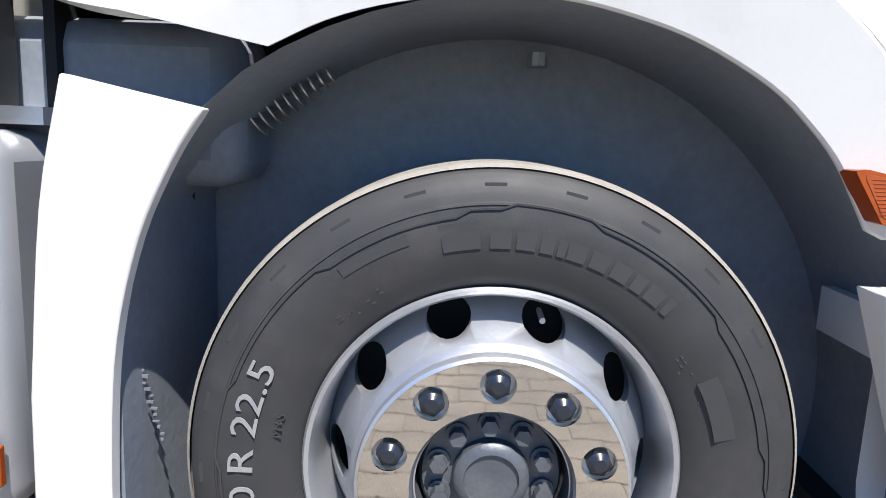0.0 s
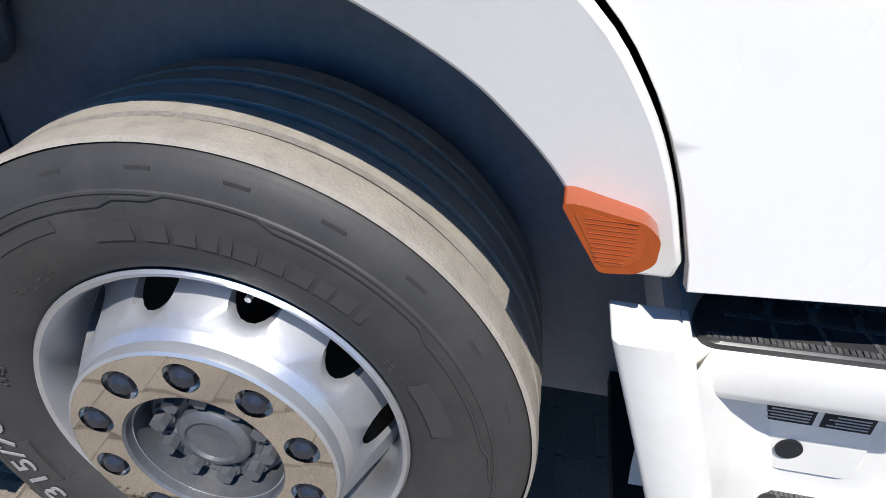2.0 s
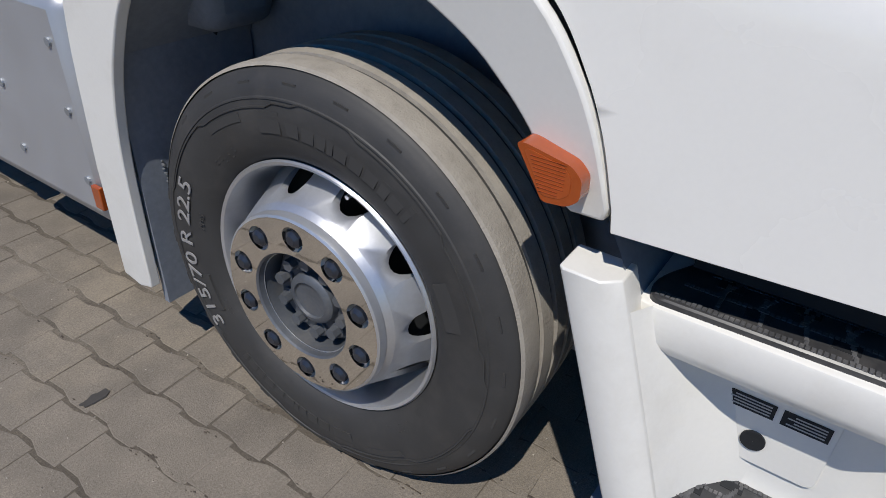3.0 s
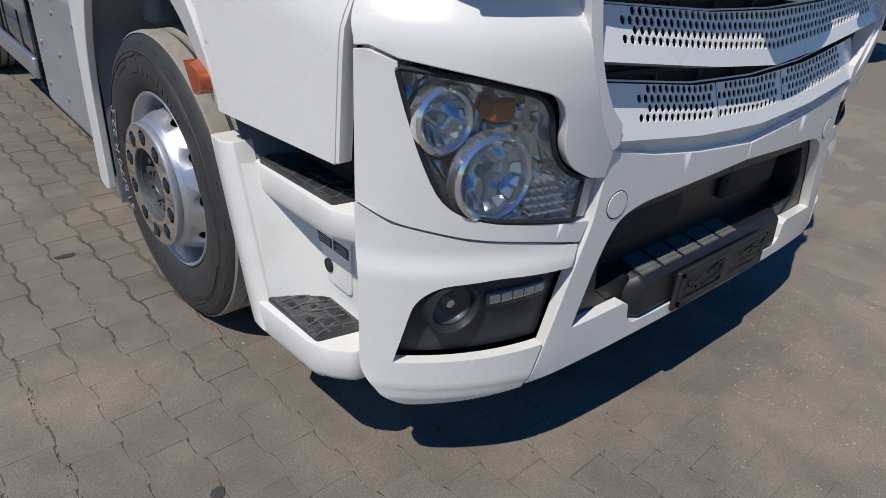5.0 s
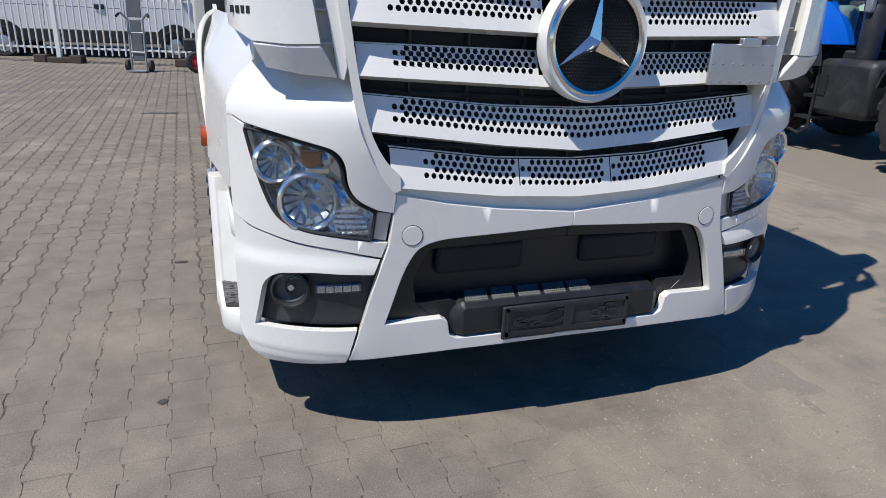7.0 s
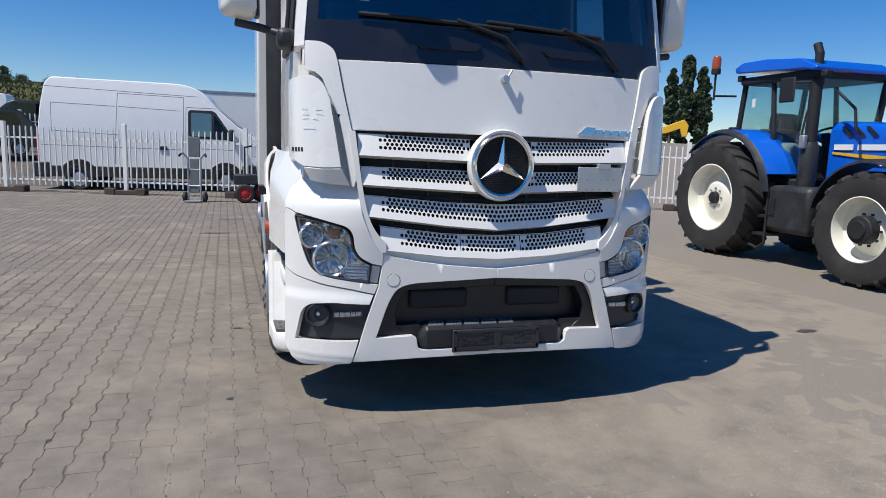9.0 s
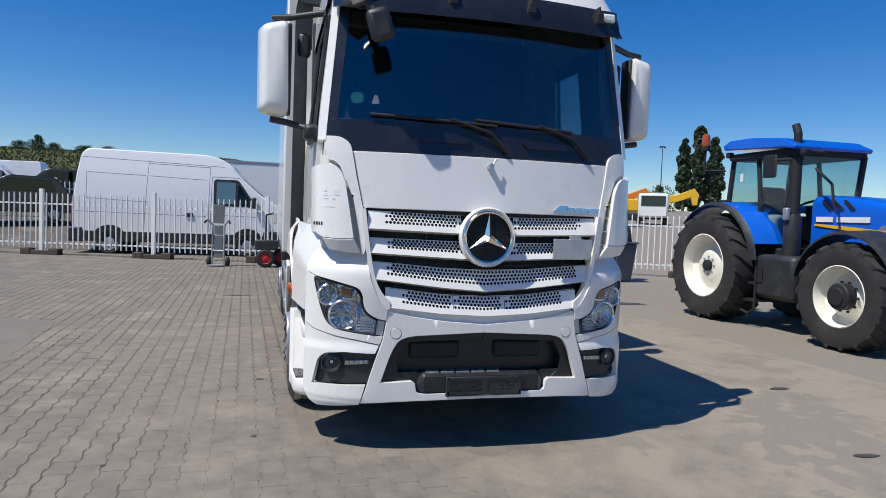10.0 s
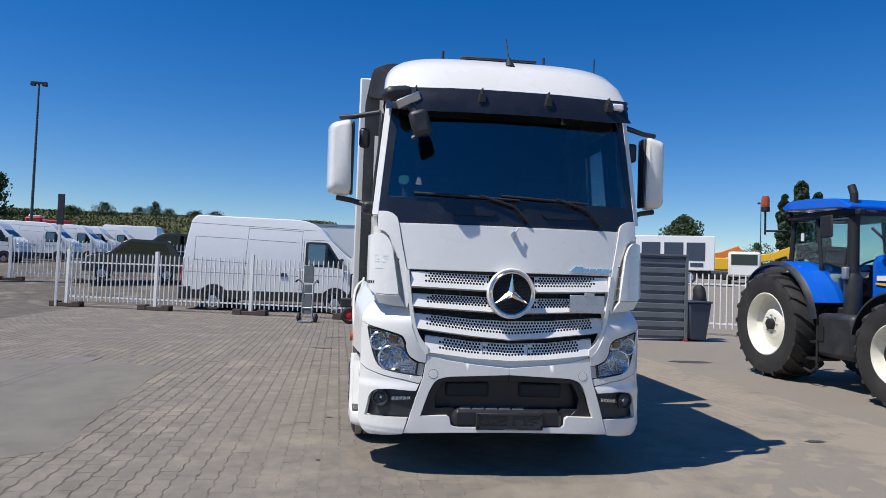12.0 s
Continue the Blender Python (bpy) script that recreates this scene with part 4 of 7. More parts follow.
for x in (-0.55, 0.55):
    part("cab_seat", boxes((x - 0.26, x + 0.26, 1.45, 1.65, 1.75, 2.45), (x - 0.15, x + 0.15, 1.47, 1.6, 2.47, 2.68), (x - 0.26, x + 0.26, 1.0, 1.6, 1.6, 1.78)), CABGREY, truck, "dark cab seat", bevel=0.04)
part("sleeper_wall", boxes((-1.05, 1.05, 2.2, 2.28, 1.3, 3.2)), CABGREY, truck)

# mirrors
for sgn in (-1, 1):
    o = round_poly([(1.285, 2.13), (1.47, 2.16), (1.475, 2.74), (1.30, 2.785)], 0.05, 6)
    bm = bmesh.new()
    rings = []
    for y, k in ((0.62, 0.62), (0.635, 0.85), (0.67, 0.97), (0.72, 1.0), (0.78, 1.0), (0.785, 0.97)):
        cx, cz = 1.38, 2.455
        rings.append([bm.verts.new((sgn * (cx + (u - cx) * k + (y - 0.7) * 0.25), y, cz + (v - cz) * (0.5 + k / 2))) for u, v in o])
    for a, b in zip(rings[:-1], rings[1:]):
        for i in range(len(o)):
            j = (i + 1) % len(o)
            bm.faces.new((a[i], a[j], b[j], b[i]))
    bm.faces.new(rings[0])
    bm.faces.new(rings[-1])
    bmesh.ops.recalc_face_normals(bm, faces=bm.faces[:])
    mir = part("side_mirror", bm, WHITE, truck, "tall white door mirror", angle=40)
    part("mirror_back", boxes(*[(min(sgn * a, sgn * b), max(sgn * a, sgn * b), 0.66, 0.79, 2.15, 2.76) for a, b in ((1.268, 1.30),)]), BLACK, mir, bevel=0.012)
    part("mirror_glass", boxes((min(sgn * 1.31, sgn * 1.46), max(sgn * 1.31, sgn * 1.46), 0.784, 0.792, 2.2, 2.72)), CHROME, mir)
    part("mirror_arm", rods([(sgn * 1.40, 0.74, 2.80), (sgn * 1.28, 0.72, 2.81), (sgn * 1.06, 0.60, 2.83)], r=0.022), BLACK, mir)
    part("mirror_arm", rods([(sgn * 1.40, 0.74, 2.12), (sgn * 1.28, 0.72, 2.10), (sgn * 1.12, 0.62, 2.05)], r=0.022), BLACK, mir)
    part("arm_foot", boxes((min(sgn * 1.08, sgn * 1.18), max(sgn * 1.08, sgn * 1.18), 0.52, 0.72, 1.98, 2.08)), BLACK, mir, bevel=0.03)
    part("wide_mirror", boxes((min(sgn * 1.14, sgn * 1.23), max(sgn * 1.14, sgn * 1.23), 0.70, 0.78, 2.55, 2.72)), BLACK, mir, bevel=0.03)

# ---- truck: wheels ----
def polar_holes(r0, r1, rc, rh, count, along, depth, turn=0.0, deep_in=0.03, wide=1.0):
    """A ring with round holes; along(r) gives the place on the axis."""
    bm = bmesh.new()
    half = math.pi / count
    corners = [math.atan2(b - rc, a) for a in (-half * rc, half * rc) for b in (r0, r1)]
    angles = sorted([-math.pi + 2 * math.pi * i / 20 for i in range(20)] + corners)
    for k in range(count):
        mid = turn + 2 * half * k

        def at(u, r, x=0.0):
            t = mid + u / rc
            return (along(r) + x, r * math.cos(t), r * math.sin(t))
        edge, hole, deep = [], [], []
        for t in angles:
            c, s = math.cos(t), math.sin(t)
            d = min(half * rc / abs(c) if abs(c) > 1e-9 else 9, ((r1 - rc) if s > 0 else (rc - r0)) / abs(s) if abs(s) > 1e-9 else 9)
            edge.append(bm.verts.new(at(d * c, rc + d * s)))
            hole.append(bm.verts.new(at(rh * wide * c, rc + rh * s)))
            deep.append(bm.verts.new(at(rh * wide * c, rc + rh * s, deep_in)))
        n = len(angles)
        for i in range(n):
            j = (i + 1) % n
            bm.faces.new((edge[i], edge[j], hole[j], hole[i]))
            bm.faces.new((hole[i], hole[j], deep[j], deep[i]))
    bmesh.ops.remove_doubles(bm, verts=bm.verts[:], dist=1e-5)
    bmesh.ops.recalc_face_normals(bm, faces=bm.faces[:])
    return bm


def bend(bm, r, turn, x, stretch=1.0):
    """Lays flat lettering round the wheel at radius r; the letters' feet point to the axle."""
    for v in bm.verts:
        t = turn - v.co.x * stretch / r
        rr = r + v.co.y
        v.co = Vector((x - v.co.z, -rr * math.cos(t), rr * math.sin(t)))
    return bm


def arc_bar(a, b, r0, r1, x, n=10):
    """A raised bar on the sidewall, from angle a to b in degrees (90 is up)."""
    bm = bmesh.new()
    pts = []
    for i in range(n + 1):
        t = math.radians(a + (b - a) * i / n)
        pts.append([bm.verts.new((x - d, -r * math.cos(t), r * math.sin(t))) for r, d in ((r0, -0.006), (r0, 0.0), (r1, 0.0), (r1, -0.006))])
    for p, q in zip(pts[:-1], pts[1:]):
        for i in range(3):
            bm.faces.new((p[i], p[i + 1], q[i + 1], q[i]))
    bm.faces.new(pts[0])
    bm.faces.new(pts[-1][::-1])
    bmesh.ops.recalc_face_normals(bm, faces=bm.faces[:])
    return bm


def sidewall(r):
    return float(np.interp(r, [0.30, 0.312, 0.33, 0.36, 0.40, 0.43, 0.452, 0.468, 0.48], [0.004, -0.012, -0.024, -0.034, -0.038, -0.035, -0.029, -0.022, -0.012]))


def build_wheel(name, m, detail=True):
    w = part(name, bmesh.new(), RUBBER, truck, "truck wheel with a silver rim and chrome nut ring", m=m)
    out = [(r, sidewall(r)) for r in (0.298, 0.305, 0.315, 0.33, 0.345, 0.36, 0.38, 0.40, 0.42, 0.434, 0.435, 0.438, 0.440, 0.451, 0.455, 0.459, 0.467, 0.475, 0.480)]
    out[10] = (0.435, sidewall(0.435) - 0.002)
    out[11] = (0.438, sidewall(0.438) - 0.002)
    tyre = part("tyre", lathe(out + [(0.485, -0.008), (0.489, 0.002)] + [(0.489, 0.29), (0.475, 0.315), (0.40, 0.32), (0.30, 0.30), (0.28, 0.28)], 128), RUBBER, w, "black tyre, dusty from driving")
    ribs = [(0.489, -0.007), (0.495, -0.002), (0.4975, 0.012), (0.4965, 0.052), (0.484, 0.054), (0.484, 0.067), (0.4965, 0.069), (0.498, 0.108), (0.484, 0.110), (0.484, 0.124), (0.498, 0.126), (0.498, 0.166),
            (0.484, 0.168), (0.484, 0.182), (0.498, 0.184), (0.4965, 0.223), (0.484, 0.225), (0.484, 0.238), (0.4965, 0.240), (0.494, 0.285), (0.486, 0.296)]
    part("tread", lathe(ribs, 128), TREAD, tyre, "dust-grey ribbed tread", angle=25)
    part("rim_flange", lathe([(0.296, 0.03), (0.302, 0.002), (0.306, -0.009), (0.302, -0.014), (0.295, -0.011), (0.290, -0.002), (0.286, 0.03), (0.281, 0.075), (0.279, 0.25)], 96), RIM, w, "silver steel rim")
    cone = lambda r: float(np.interp(r, [0.20, 0.215, 0.228, 0.245, 0.281], [-0.052, -0.042, -0.024, 0.018, 0.105]))
    part("rim_disc", polar_holes(0.222, 0.281, 0.2525, 0.0255, 10, cone, 0.03, 0.0, 0.03, 1.5), RIM, w, "silver wheel disc with ten openings", angle=50)
    part("disc_bowl", lathe([(0.2225, cone(0.2225)), (0.219, -0.036), (0.213, -0.046), (0.205, -0.052), (0.12, -0.052)], 96), RIM, w)
    part("barrel", lathe([(0.280, 0.16), (0.12, 0.17), (0.0005, 0.17)], 48), DEEP, w)
    flat = lambda r: -0.070
    part("nut_ring", polar_holes(0.128, 0.207, 0.1675, 0.0275, 10, flat, 0.02, math.radians(18), 0.014), WHEELCHROME, w, "polished ring round the wheel nuts", angle=50)
    part("ring_edge", lathe([(0.207, -0.070), (0.212, -0.067), (0.214, -0.060), (0.214, -0.048)], 96), RIM, w)
    part("ring_inner", lathe([(0.128, -0.070), (0.124, -0.066), (0.122, -0.05), (0.121, 0.0)], 72), HUB, w)
    nut = bmesh.new()
    cyl(nut, (-0.030, 0, 0), (-0.070, 0, 0), 0.0225, 0.0205, n=6)
    cyl(nut, (-0.070, 0, 0), (-0.077, 0, 0), 0.018, 0.010, n=16)
    cyl(nut, (-0.030, 0, 0), (-0.050, 0, 0), 0.026, n=20)
    first = None
    for k in range(10):
        t = math.radians(18) + 2 * math.pi * k / 10
        mm = Matrix.Translation((0, 0.1675 * math.cos(t), 0.1675 * math.sin(t))) @ pose(0, 0, 0, 17 * k)
        if first is None:
            first = part("wheel_nut", nut, NUT, w, "dark wheel nut cap", m=mm)
        else:
            o = first.copy()
            scene.collection.objects.link(o)
            o.matrix_basis = mm
    part("hub", lathe([(0.115, 0.05), (0.115, -0.006), (0.110, -0.014), (0.062, -0.016), (0.060, -0.034), (0.054, -0.040), (0.044, -0.042), (0.042, -0.036), (0.0005, -0.034)], 64), HUB, w, "grey wheel hub")
    bm = bmesh.new()
    for k in range(10):
        t = 2 * math.pi * (k + 0.4) / 10
        y, z = 0.087 * math.cos(t), 0.087 * math.sin(t)
        cyl(bm, (-0.012, y, z), (-0.022, y, z), 0.019, n=14)
        cyl(bm, (-0.020, y, z), (-0.042, y, z), 0.014, n=6)
    tagged(part("hub_bolt", bm, HUB, w), kind="stuff")
    if detail:
        # a raised line that steps in and out round the sidewall
        bars = bmesh.new()
        turns = []
        for k in range(4):
            for d, r in ((0, 0.420), (26, 0.420), (29, 0.429), (58, 0.429), (61, 0.437), (76, 0.437), (79, 0.429), (85, 0.429), (88, 0.420)):
                turns.append((k * 90 + 12 + d, r))
        for (a0, r0), (a1, r1) in zip(turns, turns[1:] + [(turns[0][0] + 360, turns[0][1])]):
            n = max(1, int((a1 - a0) / 3))
            for i in range(n):
                pts = []
                for f in (i / n, (i + 1) / n):
                    t, r = math.radians(a0 + (a1 - a0) * f), r0 + (r1 - r0) * f
                    x = sidewall(r)
                    pts.append([bars.verts.new((x - h, -(r + e) * math.cos(t), (r + e) * math.sin(t))) for e, h in ((-0.0022, -0.002), (-0.0014, 0.0028), (0.0014, 0.0028), (0.0022, -0.002))])
                for q in range(3):
                    bars.faces.new((pts[0][q], pts[0][q + 1], pts[1][q + 1], pts[1][q]))
        tagged(part("sidewall_line", bars, EMBOSS, tyre), kind="stuff")
        blocks = bmesh.new()
        rnd = random.Random(3)
        for start in (104, 284):
            a = start
            for wd, hh in ((11, 0.042), (6.0, 0.027), (5.5, 0.027), (4.0, 0.034), (2.4, 0.036), (5.5, 0.027), (5.5, 0.027), (5.5, 0.027), (4.0, 0.034), (5.5, 0.027), (2.4, 0.042)):
                add(blocks, arc_bar(a - wd * 0.78, a, 0.370, 0.370 + hh, sidewall(0.385) - 0.0012, 5))
                a -= wd * 0.98
        for start in (13, 193):
            add(blocks, arc_bar(start, start + 16, 0.352, 0.395, sidewall(0.375) - 0.001, 10))
            add(blocks, arc_bar(start + 98, start + 114, 0.395, 0.412, sidewall(0.40) - 0.001, 10))
        for k in range(40):
            t = rnd.choice((30, 128, 208, 310)) + rnd.uniform(-7, 7)
            r = rnd.choice((0.335, 0.343, 0.351))
            add(blocks, arc_bar(t, t + rnd.uniform(0.4, 1.3), r, r + 0.005, sidewall(r) - 0.001, 2))
        for k in range(24):
            add(blocks, arc_bar(k * 15, k * 15 + 4, 0.461, 0.467, sidewall(0.464) - 0.001, 3))
        tagged(part("raised_mark", blocks, EMBOSS, tyre, "raised sidewall marks"), kind="stuff")
        words = [text_mesh(word, 0.058, 0.001) for word in ("315/70", "R", "22.5")]
        widths = [max(v.co.x for v in b.verts) - min(v.co.x for v in b.verts) for b in words]
        at = -(sum(widths) + 0.036) / 2
        for b, wide in zip(words, widths):
            shift = at + wide / 2
            for v in b.verts:
                v.co.x += shift
            part("size_lettering", bend(b, 0.394, math.radians(184), sidewall(0.394) - 0.0025, 1.32), LETTER, tyre, "pale raised tyre size lettering")
            at += wide + 0.018
        part("tread_mark_lettering", bend(text_mesh("M+S", 0.024, 0.001), 0.345, math.radians(168), sidewall(0.345) - 0.002), EMBOSS, tyre)
        bm = bmesh.new()
        cyl(bm, (0.07, 0.262 * math.cos(1.29) * -1, 0.262 * math.sin(1.29)), (0.015, -0.258 * math.cos(1.29), 0.258 * math.sin(1.29)), 0.005, n=10)
        part("valve", bm, ALU, w, "tyre valve")
    return w


WY, WZ = 1.533, 0.498
build_wheel("front_wheel", Matrix.Translation((-1.175, WY, WZ)) @ pose(0, 0, 0, 0, 0, 2))
build_wheel("front_wheel", Matrix.Translation((1.175, WY, WZ)) @ pose(0, 0, 0, 0, 0, 180), False)
for y in (6.0,):
    build_wheel("rear_wheel", Matrix.Translation((-1.19, y, WZ)), False)
    build_wheel("rear_wheel", Matrix.Translation((1.19, y, WZ)) @ pose(0, 0, 0, 0, 0, 180), False)

# ---- truck: wheel arch, fender, step ----
def fender_x(y, z):
    d = math.hypot(y - 1.53, z - 0.5)
    if d < 0.85:
        return 1.238 - 0.2 * (0.85 - d)
    t = min(1, (d - 0.85) / 0.16)
    return 1.238 - 0.078 * t * t * (3 - 2 * t)


ARCH = [(1.886, 1.145), (1.80, 1.185), (1.70, 1.212), (1.584, 1.224), (1.47, 1.222), (1.37, 1.202), (1.274, 1.17), (1.171, 1.114), (1.11, 1.062), (1.065, 1.012), (1.03, 0.955), (1.008, 0.916)]
ARCH_A, ARCH_B = smooth_path(ARCH)[:13], smooth_path(ARCH)[12:]
GAP = smooth_path([(0.928, 0.935), (0.958, 1.03), (0.997, 1.11), (1.059, 1.19), (1.20, 1.30), (1.36, 1.385), (1.5785, 1.44)])
REAR_PART = ARCH_A + [(1.5815, 1.44), (1.95, 1.47), (2.30, 1.48), (2.30, 1.225)]
FRONT_PART = ARCH_B + [(0.985, 0.905), (0.932, 0.912)] + GAP
FRONT_PART[0] = (1.5785, 1.224)
for sgn in (-1, 1):
    fn = lambda u, v: (sgn * fender_x(u, v), u, v)
    part("fender_rear", sheet(REAR_PART, fn, sgn * 0.02, 0.05, 0.04), PLASTIC_WHITE, truck, "white wheel arch cover, rear half", bevel=0.005)
    fen = part("fender_front", sheet(FRONT_PART, fn, sgn * 0.02, 0.05, 0.04), PLASTIC_WHITE, truck, "white wheel arch cover, front half", bevel=0.005)
    lamp_o = round_poly([(1.060, 1.006), (1.045, 1.008), (0.975, 0.994), (0.958, 0.978), (0.958, 0.948), (0.975, 0.934), (1.012, 0.930)], 0.008)
    lo = part("side_marker", sheet(lamp_o, lambda u, v: (sgn * 1.244, u, v), sgn * 0.045, 0, 0), ORANGE, truck, "orange side indicator lamp", bevel=0.006)
    inner = [(1.012 + (u - 1.012) * 0.72, 0.968 + (v - 0.968) * 0.74) for u, v in lamp_o]
    cell = part("lens_grid", sheet(inner, lambda u, v: (sgn * 1.2448, u, v), sgn * 0.003, 0, 0), ORANGE_IN, lo, "ribbed inner part of the lens")
    bm = bmesh.new()
    for i in range(10):
        z = 0.946 + i * 0.0050
        y0, y1 = 0.982 if z > 0.955 else 0.99, 1.018 + (z - 0.945) * 0.38
        cyl(bm, (sgn * 1.2451, y0, z), (sgn * 1.2451, y1, z), 0.0006, n=5)
    tagged(part("lens_rib", bm, ORANGE, cell), kind="stuff")
    # liner
    bm = bmesh.new()
    rows = []
    for i in range(41):
        t = math.radians(-22 + 224 * i / 40)
        y, z = WY - 0.708 * math.cos(t), 0.515 + 0.714 * math.sin(t)
        z = max(z, 0.30)
        rib = 0.008 if 26 < i < 34 and i % 2 else 0.0
        rows.append([bm.verts.new((sgn * x, y, z - rib)) for x in (1.212 if i > 15 else 1.178, 1.08, 1.0, 0.88, 0.78)])
    for a, b in zip(rows[:-1], rows[1:]):
        for i in range(4):
            bm.faces.new((a[i], a[i + 1], b[i + 1], b[i]))
    part("arch_liner", bm, LINER, truck, "black plastic wheel arch liner, lightened for haze")
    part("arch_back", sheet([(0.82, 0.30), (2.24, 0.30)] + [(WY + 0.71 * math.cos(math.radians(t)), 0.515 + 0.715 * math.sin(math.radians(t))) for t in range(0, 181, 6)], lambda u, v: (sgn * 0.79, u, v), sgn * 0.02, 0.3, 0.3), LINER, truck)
    # small things in the arch
    bell = bmesh.new()
    for k in range(10):
        f = k / 9
        y, z = 2.0 - 0.14 * f, 1.05 + 0.085 * f
        cyl(bell, (sgn * 0.93, y, z), (sgn * 0.93, y - 0.003, z + 0.002), 0.038 - 0.018 * f, n=14)
    tagged(part("bellows", bell, ALU, truck, "ribbed bellows in the wheel arch"), kind="stuff")
    rnd = random.Random(12)
    for k in range(26):
        f = k / 25
        y, z = 2.165 - 0.07 * f + rnd.uniform(-0.004, 0.004), 0.77 - 0.28 * f
        part("liner_scrape", boxes((min(sgn * 1.13, sgn * 1.134), max(sgn * 1.13, sgn * 1.134), y, y + rnd.uniform(0.004, 0.014), z, z + rnd.uniform(0.002, 0.006))), STEEL, truck)
    part("arch_bolt", rods([(sgn * 0.86, 1.47, 1.195), (sgn * 0.86, 1.47, 1.17)], r=0.02, n=10), STEEL, truck)
    part("hose", tube([(sgn * 0.9, 2.08, 1.02), (sgn * 0.92, 2.14, 0.93), (sgn * 0.88, 2.17, 0.8)], r=0.02, n=10), DEEP, truck)
    # rear flap
    FLAP = smooth_path([(1.973, 1.054), (2.02, 0.98), (2.075, 0.86), (2.115, 0.70), (2.13, 0.52), (2.135, 0.27)]) + [(2.19, 0.255), (2.262, 0.27)] + smooth_path([(2.255, 0.6), (2.225, 0.9), (2.182, 1.096)])
    part("arch_flap", sheet(FLAP, lambda u, v: (sgn * (1.238 - 0.03 * max(0, (2.1 - u))), u, v), sgn * 0.03, 0.05, 0.05), PLASTIC_WHITE, truck, "white panel behind the front wheel", bevel=0.004)
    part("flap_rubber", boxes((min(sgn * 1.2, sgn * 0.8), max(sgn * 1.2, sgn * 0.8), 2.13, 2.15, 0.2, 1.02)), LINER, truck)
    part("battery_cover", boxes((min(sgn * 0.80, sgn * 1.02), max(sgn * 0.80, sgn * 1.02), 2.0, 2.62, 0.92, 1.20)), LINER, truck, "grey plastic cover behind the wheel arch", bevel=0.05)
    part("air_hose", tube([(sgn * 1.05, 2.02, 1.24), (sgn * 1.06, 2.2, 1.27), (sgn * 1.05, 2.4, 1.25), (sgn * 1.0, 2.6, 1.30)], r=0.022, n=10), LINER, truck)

    # step unit
    st = part("step_unit", bmesh.new(), PLASTIC_WHITE, truck, "white moulded entry step with two treads")

    def flange_edge(z):
        return float(np.interp(z, [0.32, 0.40, 0.83], [0.80, 0.835, 0.978]))

    bm = bmesh.new()
    rows = []
    for k in range(13):
        z = 0.335 + (0.828 - 0.335) * k / 12
        ye = flange_edge(z)
        rows.append([bm.verts.new((sgn * x, ye + d, z)) for x, d in ((1.15, 0.006), (1.222, 0.004), (1.228, -0.004), (1.228, -0.062), (1.205, -0.088), (1.15, -0.088))])
    for p, q in zip(rows[:-1], rows[1:]):
        for i in range(6):
            j = (i + 1) % 6
            bm.faces.new((p[i], p[j], q[j], q[i]))
    bm.faces.new(rows[-1])
    bm.faces.new(rows[0][::-1])
    bmesh.ops.recalc_face_normals(bm, faces=bm.faces[:])
    part("flange", bm, PLASTIC_WHITE, st, angle=50, bevel=0.003)
    bm = bmesh.new()
    rows = []
    for k in range(9):
        z = 0.40 + 0.375 * k / 8
        ye = flange_edge(z)
        rows.append([bm.verts.new((sgn * x, ye + d, z)) for x, d in ((1.212, -0.080), (1.17, -0.102), (1.12, -0.13), (1.08, -0.165), (1.062, -0.195), (1.056, -0.23))])
    for p, q in zip(rows[:-1], rows[1:]):
        for i in range(5):
            bm.faces.new((p[i], p[i + 1], q[i + 1], q[i]))
    part("scoop", bm, PLASTIC_WHITE, st, angle=60)
    bm = bmesh.new()
    rows = []
    for z in (0.40, 0.412, 0.425, 0.44, 0.458, 0.48, 0.74):
        x = 1.06 + 0.02 * max(0.0, (0.47 - z) / 0.07) ** 2
        rows.append([bm.verts.new((sgn * x, y, z)) for y in (0.44, 0.88)])
    for p, q in zip(rows[:-1], rows[1:]):
        bm.faces.new((p[0], p[1], q[1], q[0]))
    part("back_wall", bm, PLASTIC_WHITE, st, angle=60)
    service = part("service_lid", sheet(round_poly([(0.56, 0.48), (0.76, 0.48), (0.76, 0.645), (0.56, 0.645)], 0.02), lambda u, v: (sgn * 1.066, u, v), sgn * 0.006, 0, 0), PLASTIC_WHITE, st, "white lid with a round hole", bevel=0.002)
    # Dark disc on the uncut lid, the hole's shade put into its colour.
    part("lid_hole", lathe([(0.0195, 0.002), (0.0195, -0.0022), (0.0005, -0.0022)], 24, "x"), DEEP, st, m=Matrix.Translation((sgn * 1.068, 0.665, 0.53)) @ (pose(0, 0, 0) if sgn < 0 else pose(0, 0, 0, 0, 0, 180)))
    for a, b in ((0.57, 0.64), (0.65, 0.73)):
        part("sticker", sheet([(a, 0.585), (b, 0.585), (b, 0.615), (a, 0.615)], lambda u, v: (sgn * 1.0675, u, v), sgn * 0.001, 0, 0), DEEP, st, "small black sticker")
        bm = bmesh.new()
        for i in range(4):
            zz = 0.590 + i * 0.006
            add(bm, sheet([(a + 0.006, zz), (b - 0.008 - 0.01 * (i % 2), zz), (b - 0.008 - 0.01 * (i % 2), zz + 0.0025), (a + 0.006, zz + 0.0025)], lambda u, v: (sgn * 1.0685, u, v), sgn * 0.0005, 0, 0))
        tagged(part("sticker_bar", bm, PAPERGREY, st), kind="stuff")

